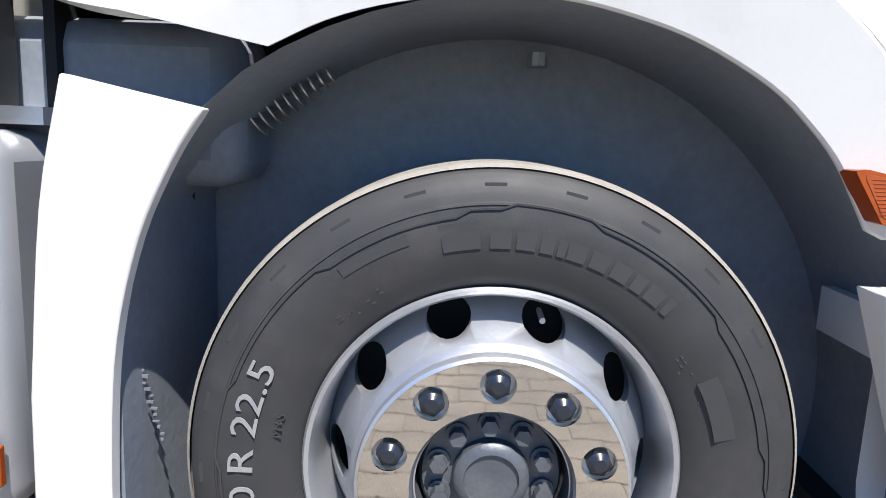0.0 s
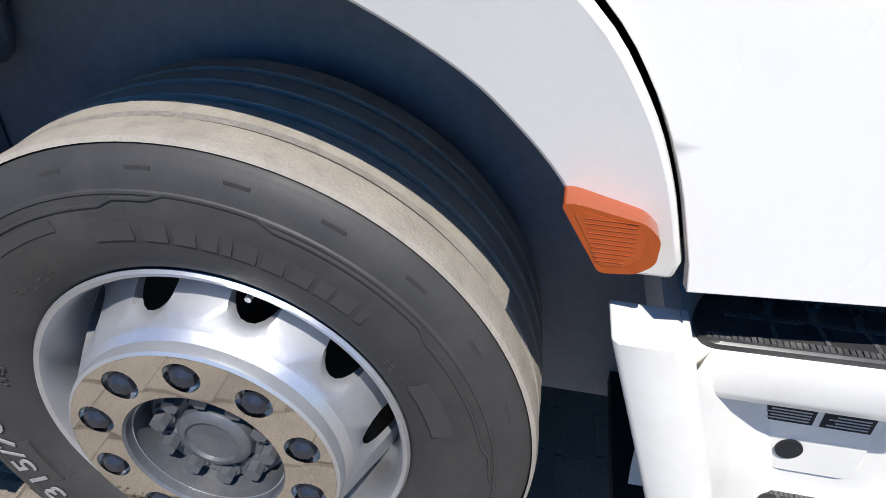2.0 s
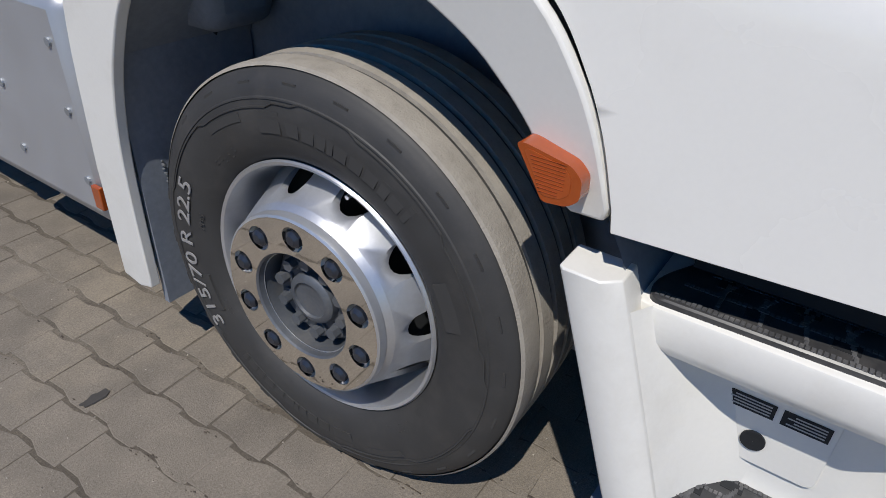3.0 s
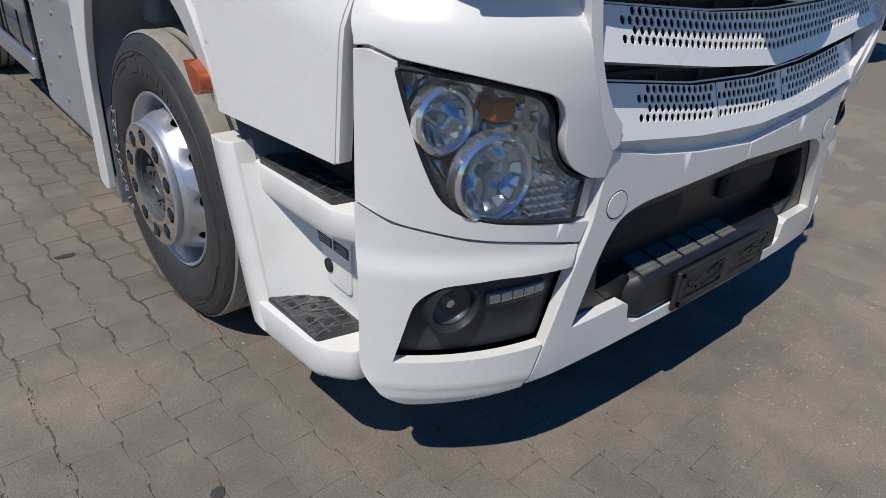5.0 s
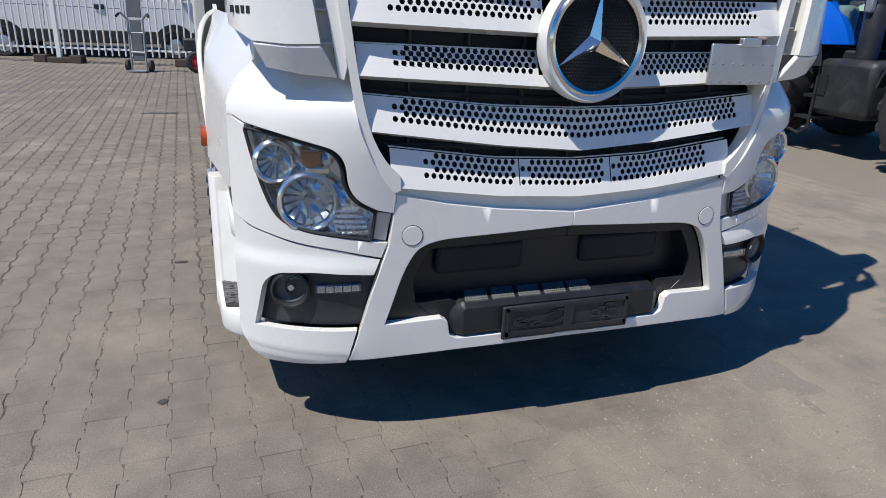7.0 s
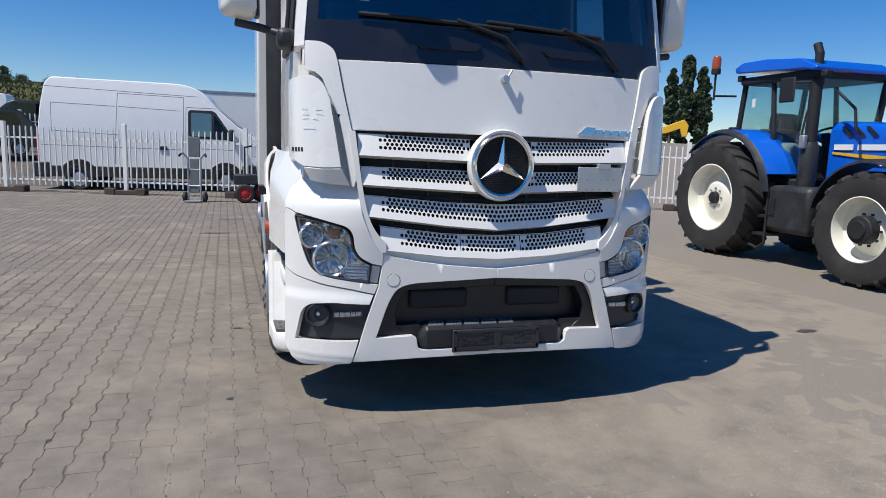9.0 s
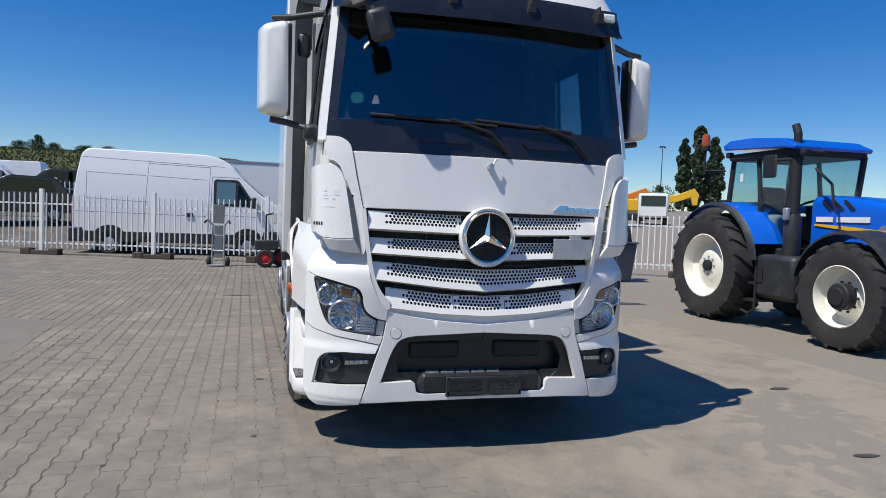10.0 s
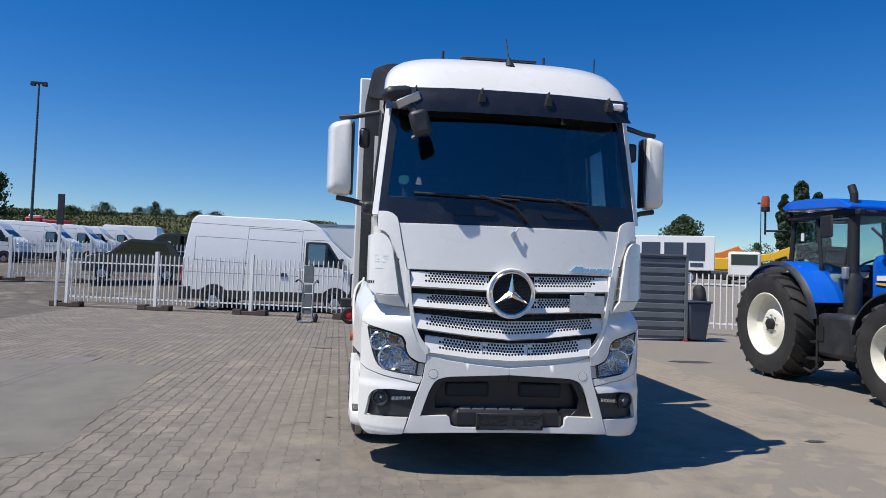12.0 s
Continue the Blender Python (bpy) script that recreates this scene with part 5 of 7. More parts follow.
    def ledge(z0, z1, outer, xi):
        """A shelf with a rounded outer edge that turns in below."""
        o = round_poly([(outer[0][0], xi)] + outer + [(outer[-1][0], xi)], [0] + [0.02] * (len(outer) - 1) + [0, 0])
        bm = bmesh.new()
        rings = []
        for z, d in ((z0, 0.014), (z0 + 0.012, 0.005), (z0 + 0.025, 0.0), (z1 - 0.008, 0.0), (z1 - 0.003, 0.002), (z1, 0.008)):
            rings.append([bm.verts.new((sgn * (x - (d if x > xi + 0.01 else 0)), y + (d if y < 0.5 else 0), z)) for y, x in o])
        for p, q in zip(rings[:-1], rings[1:]):
            for i in range(len(o) - 1):
                bm.faces.new((p[i], p[i + 1], q[i + 1], q[i]))
        bm.faces.new(rings[0])
        bm.faces.new(rings[-1])
        bmesh.ops.recalc_face_normals(bm, faces=bm.faces[:])
        return bm
    part("upper_ledge", ledge(0.69, 0.776, [(0.42, 1.12), (0.50, 1.158), (0.86, 1.162), (0.90, 1.148)], 0.90), PLASTIC_WHITE, st, angle=40)
    part("lower_ledge", ledge(0.315, 0.418, [(0.43, 1.14), (0.475, 1.185), (0.53, 1.21), (0.79, 1.228)], 0.95), PLASTIC_WHITE, st, angle=40)
    for z, xo, xi, y0, y1 in ((0.776, 1.150, 0.95, 0.515, 0.872), (0.418, 1.202, 1.04, 0.52, 0.80)):
        o = round_poly([(y0, xo - 0.008), (y1 - 0.01, xo + 0.004), (y1, xo - 0.05), (y1 - 0.07, xi + 0.01), (y1 - 0.11, xi), (y0 - 0.03, xi)], [0.01, 0.02, 0.05, 0.04, 0.03, 0.01])
        bm = bmesh.new()
        rings = [[bm.verts.new((sgn * (xc + (v - xc) * k), yc + (u - yc) * k, h)) for u, v in o] for xc, yc in (((xo + xi) / 2, (y0 + y1) / 2),) for k, h in ((1.012, z - 0.022), (1.0, z + 0.008), (0.97, z + 0.011))]
        for p, q in zip(rings[:-1], rings[1:]):
            for i in range(len(o)):
                bm.faces.new((p[i], p[(i + 1) % len(o)], q[(i + 1) % len(o)], q[i]))
        bm.faces.new(rings[-1])
        bmesh.ops.recalc_face_normals(bm, faces=bm.faces[:])
        tr = part("step_tread", bm, TREADBLACK, st, "black studded step tread")
        bm = bmesh.new()
        rnd = random.Random(9)
        long, wide = y1 - y0, xo - xi
        def bar(ya, xa, yb, xb, w):
            """A raised toothed bar between two places on the tread, as shares of its length and width."""
            a, b = Vector((xo - wide * xa, y0 + long * ya)), Vector((xo - wide * xb, y0 + long * yb))
            count = max(2, int((b - a).length / 0.0075))
            for k in range(count):
                p = a + (b - a) * ((k + 0.5) / count)
                h = 0.0105 + rnd.uniform(0.001, 0.003)
                box(bm, min(sgn * (p.x - w), sgn * (p.x + w)), max(sgn * (p.x - w), sgn * (p.x + w)), p.y - 0.0028, p.y + 0.0028, z + 0.009, z + h)
        for q in ((0.02, 0.07, 0.96, 0.05, 0.005), (0.0, 0.30, 0.88, 0.28, 0.004), (0.0, 0.55, 0.80, 0.53, 0.004), (0.0, 0.80, 0.66, 0.80, 0.004)):
            bar(*q)
        for k in range(5):
            bar(0.04 + 0.17 * k, 0.10, 0.12 + 0.15 * k, 0.50, 0.006)
            bar(0.10 + 0.16 * k, 0.30, 0.02 + 0.15 * k, 0.78, 0.006)
        # Dark plates on the solid tread, shade of its openings in their colour.
        for k, (ya, xa) in enumerate(((0.20, 0.17), (0.52, 0.16), (0.36, 0.42), (0.66, 0.40), (0.12, 0.64), (0.46, 0.66))):
            part("tread_opening", boxes((min(sgn * (xo - wide * xa), sgn * (xo - wide * xa - 0.024)), max(sgn * (xo - wide * xa), sgn * (xo - wide * xa - 0.024)), y0 + long * ya, y0 + long * ya + 0.036, z + 0.0095, z + 0.0118)), DEEP, tr)
        tagged(part("tread_stud", bm, STUDGREY, tr, "worn grey toothed bars"), kind="stuff")
    # Near-black block added in place of the shade above the upper tread.
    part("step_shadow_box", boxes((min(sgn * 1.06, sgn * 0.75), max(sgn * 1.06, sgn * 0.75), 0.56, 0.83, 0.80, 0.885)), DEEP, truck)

# ---- truck: chassis, tanks, box body ----
part("chassis", boxes((-0.45, -0.35, 0.4, 9.6, 0.75, 1.02), (0.35, 0.45, 0.4, 9.6, 0.75, 1.02), (-0.9, 0.9, 0.40, 0.80, 0.42, 0.95), (-0.5, 0.5, 1.0, 2.3, 0.45, 1.3)), DEEP, truck, "black ladder chassis")
part("front_axle", boxes((-1.0, 1.0, WY - 0.07, WY + 0.07, 0.38, 0.52)), DEEP, truck)
for sgn in (-1, 1):
    bx = part("side_tank", boxes((min(sgn * 0.72, sgn * 1.20), max(sgn * 0.72, sgn * 1.20), 2.32, 3.25, 0.36, 1.01)), SILVER, truck, "silver side tank cover with rivets", bevel=0.05)
    bm = bmesh.new()
    for y in (2.4, 2.75, 3.1):
        for z in (0.5, 0.7, 0.88):
            cyl(bm, (sgn * 1.198, y, z), (sgn * 1.206, y, z), 0.012, n=10)
    tagged(part("rivet", bm, STEEL, bx), kind="stuff")
    part("tank_reflector", boxes((min(sgn * 1.2, sgn * 1.215), max(sgn * 1.2, sgn * 1.215), 2.33, 2.37, 0.43, 0.50)), ORANGE, bx, "small orange reflector", bevel=0.003)
    tk = part("fuel_tank", boxes((min(sgn * 0.6, sgn * 1.12), max(sgn * 0.6, sgn * 1.12), 3.35, 4.8, 0.42, 1.0)), ALU, truck, "aluminium fuel tank with straps", bevel=0.1)
    for y in (3.6, 4.1, 4.55):
        part("tank_strap", boxes((min(sgn * 0.6, sgn * 1.128), max(sgn * 0.6, sgn * 1.128), y, y + 0.05, 0.412, 1.008)), DEEP, tk, bevel=0.1)
    for z in (0.48, 0.80):
        part("side_guard", boxes((min(sgn * 1.20, sgn * 1.23), max(sgn * 1.20, sgn * 1.23), 3.28, 5.3, z, z + 0.11)), ALU, truck, "aluminium side guard rail", bevel=0.01)
    part("guard_post", boxes((min(sgn * 1.14, sgn * 1.20), max(sgn * 1.14, sgn * 1.20), 3.29, 3.36, 0.42, 1.1)), DEEP, truck)
    part("side_seal", sheet(round_poly([(1.04, 1.02), (1.17, 1.0), (1.205, 1.2), (1.205, 3.35), (1.14, 3.72), (0.95, 3.80), (0.95, 3.70), (1.05, 3.6)], 0.04), lambda u, v: (sgn * u, 2.38, v), 0.07 if sgn > 0 else -0.07, 0, 0), BLACK, truck, "black gap seal behind the cab", bevel=0.02)
    part("step_plate", boxes((min(sgn * 0.7, sgn * 1.1), max(sgn * 0.7, sgn * 1.1), 2.3, 2.9, 1.02, 1.05)), ALU, truck)
part("roof_deflector", sheet(round_poly([(-1.17, 3.38), (1.17, 3.38), (1.14, 3.72), (0.95, 3.80), (-0.95, 3.80), (-1.14, 3.72)], 0.06), lambda u, v: (u, 2.32 - 0.2 * (3.8 - v) , v), 0.05, 0.2, 0), BLACK, truck, "black edge of the roof deflector", bevel=0.015)
part("cargo_box", boxes((-1.275, 1.275, 2.66, 9.6, 1.12, 3.72)), WHITE, truck, "plain white cargo box", bevel=0.02)
part("box_frame", boxes((-1.27, 1.27, 2.66, 9.6, 1.05, 1.12)), DEEP, truck)

# wipers, handles, inner clutter
for x0, x1, px in ((-0.78, 0.05, 0.12), (-0.10, 0.60, 0.72)):
    a, b = Vector(upper(x0, 2.155, -0.012)), Vector(upper(x1, 2.125, -0.012))
    wp = part("wiper", tube([upper(x0 + (x1 - x0) * i / 8, 2.13 - 0.03 * i / 8, -0.012) for i in range(9)], r=0.010, n=8), DEEP, truck, "black windscreen wiper")
    part("wiper_arm", tube([upper((x0 + x1) / 2 + 0.1, 2.125, -0.02), upper(px - 0.12, 2.05, -0.03), upper(px, 1.93, -0.012)], r=0.011, n=8), DEEP, wp)
for x in (-0.30, 0.42):
    part("grab_handle", front(round_poly([(x - 0.19, 2.0), (x - 0.16, 1.972), (x + 0.14, 1.972), (x + 0.17, 2.0), (x + 0.16, 2.015), (x - 0.18, 2.015)], 0.018), -0.012, 0.02, upper, 0.04), GREYBLACK, truck, "black grab handle below the screen", bevel=0.008)
part("toll_sticker", front(round_poly([(-0.90, 2.20), (-0.82, 2.20), (-0.82, 2.27), (-0.90, 2.27)], 0.03), 0.022, 0.002, upper, 0), GREEN, truck, "green round windscreen sticker")
part("note", front([(-0.77, 2.2), (-0.72, 2.2), (-0.73, 2.25), (-0.75, 2.26)], 0.022, 0.002, upper, 0), PAPER, truck)
# close-range mirrors over the near corner
km = part("kerb_mirror", boxes((-0.11, 0.11, -0.09, 0.09, -0.05, 0.05)), BLACK, truck, "black close-range mirror bracket over the screen", bevel=0.045, m=Matrix.Translation((-0.95, 0.13, 2.87)) @ pose(0, 0, 0, 0, -12, 20))
part("kerb_glass", boxes((-0.10, 0.10, -0.012, 0.012, -0.035, 0.035)), ALU, truck, "silver close-range mirror", bevel=0.012, m=Matrix.Translation((-0.86, 0.03, 2.80)) @ pose(0, 0, 0, 25, -28, 10))
part("mirror_stem", rods([(-0.88, 0.08, 2.83), (-0.80, 0.04, 2.70)], r=0.03), BLACK, truck)
part("front_mirror", boxes((-0.075, 0.075, -0.04, 0.04, -0.10, 0.10)), BLACK, truck, "black rounded front mirror", bevel=0.035, m=Matrix.Translation((-0.765, 0.04, 2.635)) @ pose(0, 0, 0, 0, -18, 0))


# the sprung cab stands a little higher than the wheel arches
LOW_PARTS = ("fender", "arch_", "entry_panel", "panel_return", "side_marker", "step_", "front_wheel", "rear_wheel", "side_tank", "chassis", "bellows")
bpy.context.view_layer.update()
for o in truck.children_recursive:
    if o.type == "MESH" and not o.name.startswith(LOW_PARTS) and not (o.parent and o.parent.name.startswith(("front_wheel", "rear_wheel", "tyre"))):
        world_m = o.matrix_world.copy()
        back = world_m.inverted()
        for v in o.data.vertices:
            p = world_m @ v.co
            p.z += float(np.interp(p.z, [0.95, 1.1, 1.4, 1.85, 2.25, 3.5], [0.0, 0.01, 0.022, 0.037, 0.046, 0.045]))
            v.co = back @ p


def yard_z(x, y):
    base = float(np.interp(y, [21.5, 33, 60, 95], [0, 1.4, 2.5, 4.0]))
    hill = float(np.interp(y, [95, 108, 122, 140], [0, 4.0, 6.8, 7.2])) * float(np.interp(x, [-10, 25], [1, 0.15]))
    return base + hill

# ---- yard materials ----
VANW = mat("van_white", (0.81, 0.81, 0.79), 0.25, vary=0.03, coat=0.5, stain=(0.6, 0.58, 0.54), stain_amount=0.15)
BLUE = mat("tractor_blue", (0.004, 0.115, 0.62), 0.22, vary=0.06, coat=0.6)
CREAM = mat("cream_rim", (0.80, 0.78, 0.68), 0.4, vary=0.06, stain=(0.4, 0.34, 0.25), stain_amount=0.25, stain_scale=4)
SEAM = mat("panel_seam", (0.13, 0.135, 0.15), 0.6, vary=0.1)
FENCE = mat("fence_white", (0.77, 0.76, 0.72), 0.5, vary=0.08, scale=3)
FOOT = mat("fence_foot", (0.07, 0.05, 0.04), 0.85, vary=0.3, bump=0.4)
DARKCAR = mat("dark_car_paint", (0.010, 0.012, 0.018), 0.3, vary=0.1, coat=0.6)
YELLOW = mat("digger_yellow", (0.75, 0.42, 0.02), 0.4, vary=0.08)
DIGGER = mat("digger_orange", (0.75, 0.22, 0.03), 0.4, vary=0.08)
BIN = mat("bin_blue_grey", (0.045, 0.06, 0.09), 0.5, vary=0.15)
TYRE_FAR = mat("farm_tyre", (0.022, 0.021, 0.021), 0.75, vary=0.25, bump=0.3, bump_scale=60, stain=(0.09, 0.08, 0.065), stain_amount=0.3, stain_scale=3)
PANE = glass("van_glass", (0.18, 0.22, 0.22))
CLEARPANE = glass("cab_glass", (0.78, 0.86, 0.86))
# Blue-green base colour stands in for sky mirrored in the pane.
WINDOWBLUE = mat("mirroring_window", (0.10, 0.17, 0.18), 0.08, vary=0.1, spec=1.0, coat=0.5)
LEAF = mat("leaf_green", (0.045, 0.075, 0.022), 0.7, vary=0.45, scale=0.5, island=0.8)
POPLAR = mat("poplar_green", (0.03, 0.055, 0.022), 0.7, vary=0.4, scale=0.3, island=0.8)
BARK = mat("bark", (0.09, 0.07, 0.05), 0.9, vary=0.3, bump=0.5)
GRASS = mat("dry_grass", (0.145, 0.150, 0.055), 0.95, vary=0.5, scale=0.25, island=0.8)


def clones(first, matrices):
    """More parts that share the first one's mesh."""
    for m in matrices:
        o = first.copy()
        scene.collection.objects.link(o)
        o.matrix_basis = m
    return first


def extrude(outline, x0, x1, m=None):
    """A side profile given as (along, height), swept across from x0 to x1; along becomes x, across y."""
    bm = bmesh.new()
    a = [bm.verts.new((u, x0, v)) for u, v in outline]
    b = [bm.verts.new((u, x1, v)) for u, v in outline]
    n = len(outline)
    for i in range(n):
        j = (i + 1) % n
        bm.faces.new((a[i], a[j], b[j], b[i]))
    bm.faces.new(a[::-1])
    bm.faces.new(b)
    bmesh.ops.recalc_face_normals(bm, faces=bm.faces[:])
    return bm


def car_wheel(parent, x, y, r, wd, face):
    """face: -1 looks to -y, 1 to +y."""
    w = part("wheel", lathe([(r * 0.66, 0.0), (r * 0.93, -0.02), (r, 0.03), (r, wd - 0.03), (r * 0.9, wd), (r * 0.5, wd)], 40, "y"), TYRE_FAR, parent, m=Matrix.Translation((x, y, r)) @ pose(0, 0, 0, 0, 0, 0 if face < 0 else 180))
    part("rim", lathe([(r * 0.67, -0.01), (r * 0.64, 0.03), (r * 0.5, 0.035), (r * 0.3, 0.0), (r * 0.14, -0.005), (0.001, -0.005)], 32, "y"), ALU, w)
    spokes = bmesh.new()
    for k in range(8):
        t = 2 * math.pi * k / 8
        cyl(spokes, (r * 0.45 * math.cos(t), 0.02, r * 0.45 * math.sin(t)), (r * 0.45 * math.cos(t), 0.034, r * 0.45 * math.sin(t)), r * 0.08, n=10)
    part("rim_slot", spokes, DEEP, w)
    return w


# ---- panel van: local x along it, nose at +x, y across, near side at 0 ----
def panel_van(label, m, paint=VANW, s=1.0, group=""):
    v = thing("van", label, "van", group, m=m)
    prof = round_poly([(0.0, 0.50), (-0.02, 1.5), (0.10, 2.7), (0.22, 3.42), (0.40, 3.62), (4.45, 3.57), (5.05, 3.36), (5.55, 2.78), (6.25, 2.17), (6.85, 1.80), (7.05, 1.25), (7.05, 0.50)], [0.05, 0.3, 0.2, 0.12, 0.12, 0.35, 0.3, 0.1, 0.12, 0.25, 0.2, 0.1], 5)
    body = part("body", extrude([(u, z) for u, z in prof], 0.02, 2.33), paint, v, bevel=0.11)
    for o in body.data.vertices:
        k = max(0.0, (o.co.z - 1.6) / 1.7)
        o.co.y = 1.175 + (o.co.y - 1.175) * (1 - 0.13 * k * k)
    near = lambda u, z: 1.175 - 1.175 * (1 - 0.13 * max(0.0, (z - 1.6) / 1.7) ** 2)
    fnear = lambda off: (lambda u, z: (u, near(u, z) - off, z))
    inset = [(3.5 + (u - 3.5) * 0.983, 1.9 + (z - 1.9) * 0.955) for u, z in prof]
    part("side_skin", sheet(inset, fnear(0.006), 0.02, 0.25, 0.1), paint, v, bevel=0.006)
    part("lower_trim", boxes((0.2, 6.9, -0.025, 2.375, 0.42, 0.78)), TYRE_FAR, v, "black lower bumper and sill", bevel=0.03)
    part("rear_bumper", boxes((-0.14, 0.35, -0.03, 2.38, 0.40, 0.90)), BLACK, v, bevel=0.05)
    part("nose_bumper", boxes((6.3, 7.12, -0.03, 2.38, 0.38, 0.95)), BLACK, v, bevel=0.08)
    for xx in (1.20, 5.78):
        # Dark half-disc laid over the closed side as shade round the wheel.
        part("arch_gap", sheet([(xx + 0.58 * math.cos(math.radians(a)), 0.42 + 0.58 * math.sin(math.radians(a))) for a in range(0, 181, 15)], fnear(0.032), 0.01, 0, 0), DEEP, v)
        for yy, f in ((-0.045, -1), (2.385, 1)):
            car_wheel(v, xx, yy, 0.42, 0.24, f)
    frame_o = round_poly([(4.60, 1.78), (6.10, 1.76), (5.44, 2.72), (4.60, 2.72)], 0.12)
    part("window_frame", sheet(frame_o, fnear(0.012), 0.01, 0.2, 0.1), DEEP, v, "black window surround")
    win = part("door_window", sheet(round_poly([(4.70, 1.86), (5.35, 1.85), (5.35, 2.62), (4.70, 2.64)], 0.06), fnear(0.020), 0.004, 0.2, 0.1), WINDOWBLUE, v, "door window with mirrored sky put into its colour")
    part("quarter_window", sheet(round_poly([(5.42, 1.85), (5.95, 1.84), (5.44, 2.58)], 0.04), fnear(0.020), 0.004, 0.2, 0.1), PANE, win)
    part("windscreen", sheet([(0.22, 0.0), (2.13, 0.0), (1.98, 1.0), (0.37, 1.0)], lambda u, t: (6.20 - 0.64 * t, u, 2.225 + 0.545 * t + 0.012), 0.01, 0, 0), PANE, v, "dark windscreen")
    seams = ([(0.44, 1.90), (0.44, 2.79)], [(0.44, 2.79), (2.34, 2.74)], [(0.43, 1.90), (2.42, 1.82)], [(2.42, 3.17), (2.30, 0.86)], [(2.42, 3.17), (4.46, 3.12)], [(4.46, 3.12), (4.44, 0.86)], [(2.45, 2.74), (4.36, 2.67)],
             [(0.12, 1.44), (4.36, 1.39)], [(4.54, 2.80), (4.50, 0.86)], [(4.54, 2.80), (5.5, 2.79)], [(0.20, 3.31), (4.95, 3.16)], [(6.12, 1.7), (6.05, 0.95)], [(4.55, 1.45), (6.1, 1.42)])
    for a, b in seams:
        n = 14
        rows, bm = [], bmesh.new()
        da = Vector((b[0] - a[0], b[1] - a[1])).normalized().orthogonal() * 0.010
        for i in range(n + 1):
            u, z = a[0] + (b[0] - a[0]) * i / n, a[1] + (b[1] - a[1]) * i / n
            rows.append([bm.verts.new((u + k * da.x, near(u, z + k * da.y) - h, z + k * da.y)) for k, h in ((-1, 0.004), (-0.6, 0.0085), (0.6, 0.0085), (1, 0.004))])
        for p, q in zip(rows[:-1], rows[1:]):
            for i in range(3):
                bm.faces.new((p[i], p[i + 1], q[i + 1], q[i]))
        part("door_seam", bm, SEAM, v)
    part("door_handle", boxes((3.66, 3.92, -0.05, 0.0, 1.36, 1.50)), BLACK, v, bevel=0.02)
    part("tail_lamp", boxes((-0.03, 0.07, 0.02, 0.22, 0.95, 1.75)), RED, v, "red tail lamp", bevel=0.02)
    part("door_mirror", boxes((5.92, 6.08, -0.28, -0.04, 1.72, 2.12)), BLACK, v, bevel=0.05)
    part("headlamp", boxes((6.62, 6.98, -0.015, 0.3, 1.2, 1.65)), REFLECT, v, bevel=0.05)
    return v


VAN_M = Matrix.Translation((-8.25, 20.15, 0)) @ pose(0, 0, 0, 0, 0, -3)
main_van = panel_van("white high-roofed panel van parked behind the fence", VAN_M)


# the back row, by the place of each nose
for x, y, turn, s in ((-21.2, 34.0, 4, 0.69), (-19.9, 37.5, 4, 0.69), (-19.6, 41.0, 4, 0.68), (-20.2, 45.0, 4, 0.68), (-19.5, 47.5, 4, 0.68), (-19.0, 52.0, 178, 0.72), (-22.0, 60.0, 4, 0.78)):
    a = math.radians(turn)
    far = 0.0 if turn > 90 else 7.05 * s
    o = copy_thing(main_van, Matrix.Translation((x - far * math.cos(a), y - far * math.sin(a), yard_z(x, y))) @ pose(0, 0, 0, 0, 0, turn) @ Matrix.Diagonal((s, s, s, 1)))
    o.scale = (s, s, s)
    tagged(o, "white panel van parked in the row at the back", "van", "vans parked in the back row")


def dark_car(label, m):
    c = thing("car", label, "car", "dark cars in the yard", m=m)
    prof = round_poly([(0, 0.35), (0.0, 0.95), (0.25, 1.05), (0.75, 1.62), (2.6, 1.66), (3.35, 1.10), (4.35, 0.92), (4.5, 0.35)], [0.05, 0.1, 0.1, 0.25, 0.3, 0.2, 0.2, 0.1])
    b = part("body", extrude(prof, 0, 1.8), DARKCAR, c, bevel=0.08)
    part("side_window", extrude(round_poly([(0.72, 1.08), (0.95, 1.52), (2.5, 1.55), (3.1, 1.10)], 0.06), -0.008, 1.808), PANE, c)
    part("front_lamp", boxes((4.15, 4.46, -0.01, 0.35, 0.72, 0.86)), REFLECT, c, bevel=0.03)
    for x in (0.85, 3.6):
        for y, f in ((-0.01, -1), (1.81, 1)):
            car_wheel(c, x, y, 0.33, 0.2, f)
    return c


car = dark_car("black estate car parked among the vans", Matrix.Translation((-10.6, 28.8, yard_z(0, 28.3))) @ pose(0, 0, 0, 0, 0, 196) @ Matrix.Diagonal((1.0, 1.0, 1.2, 1)))
copy_thing(car, Matrix.Translation((-25.6, 29.5, yard_z(0, 29.5))) @ pose(0, 0, 0, 0, 0, 6))
tagged(copy_thing(car, Matrix.Translation((-10.6, 34.5, yard_z(0, 34.5))) @ pose(0, 0, 0, 0, 0, 186)), "black car parked behind the second fence")

# ---- fences ----
bar_bm = bmesh.new()
cyl(bar_bm, (0, 0, 0.22), (0, 0, 1.93), 0.022, n=8)
cyl(bar_bm, (0, 0, 1.93), (0, 0, 2.0), 0.022, 0.004, n=8)


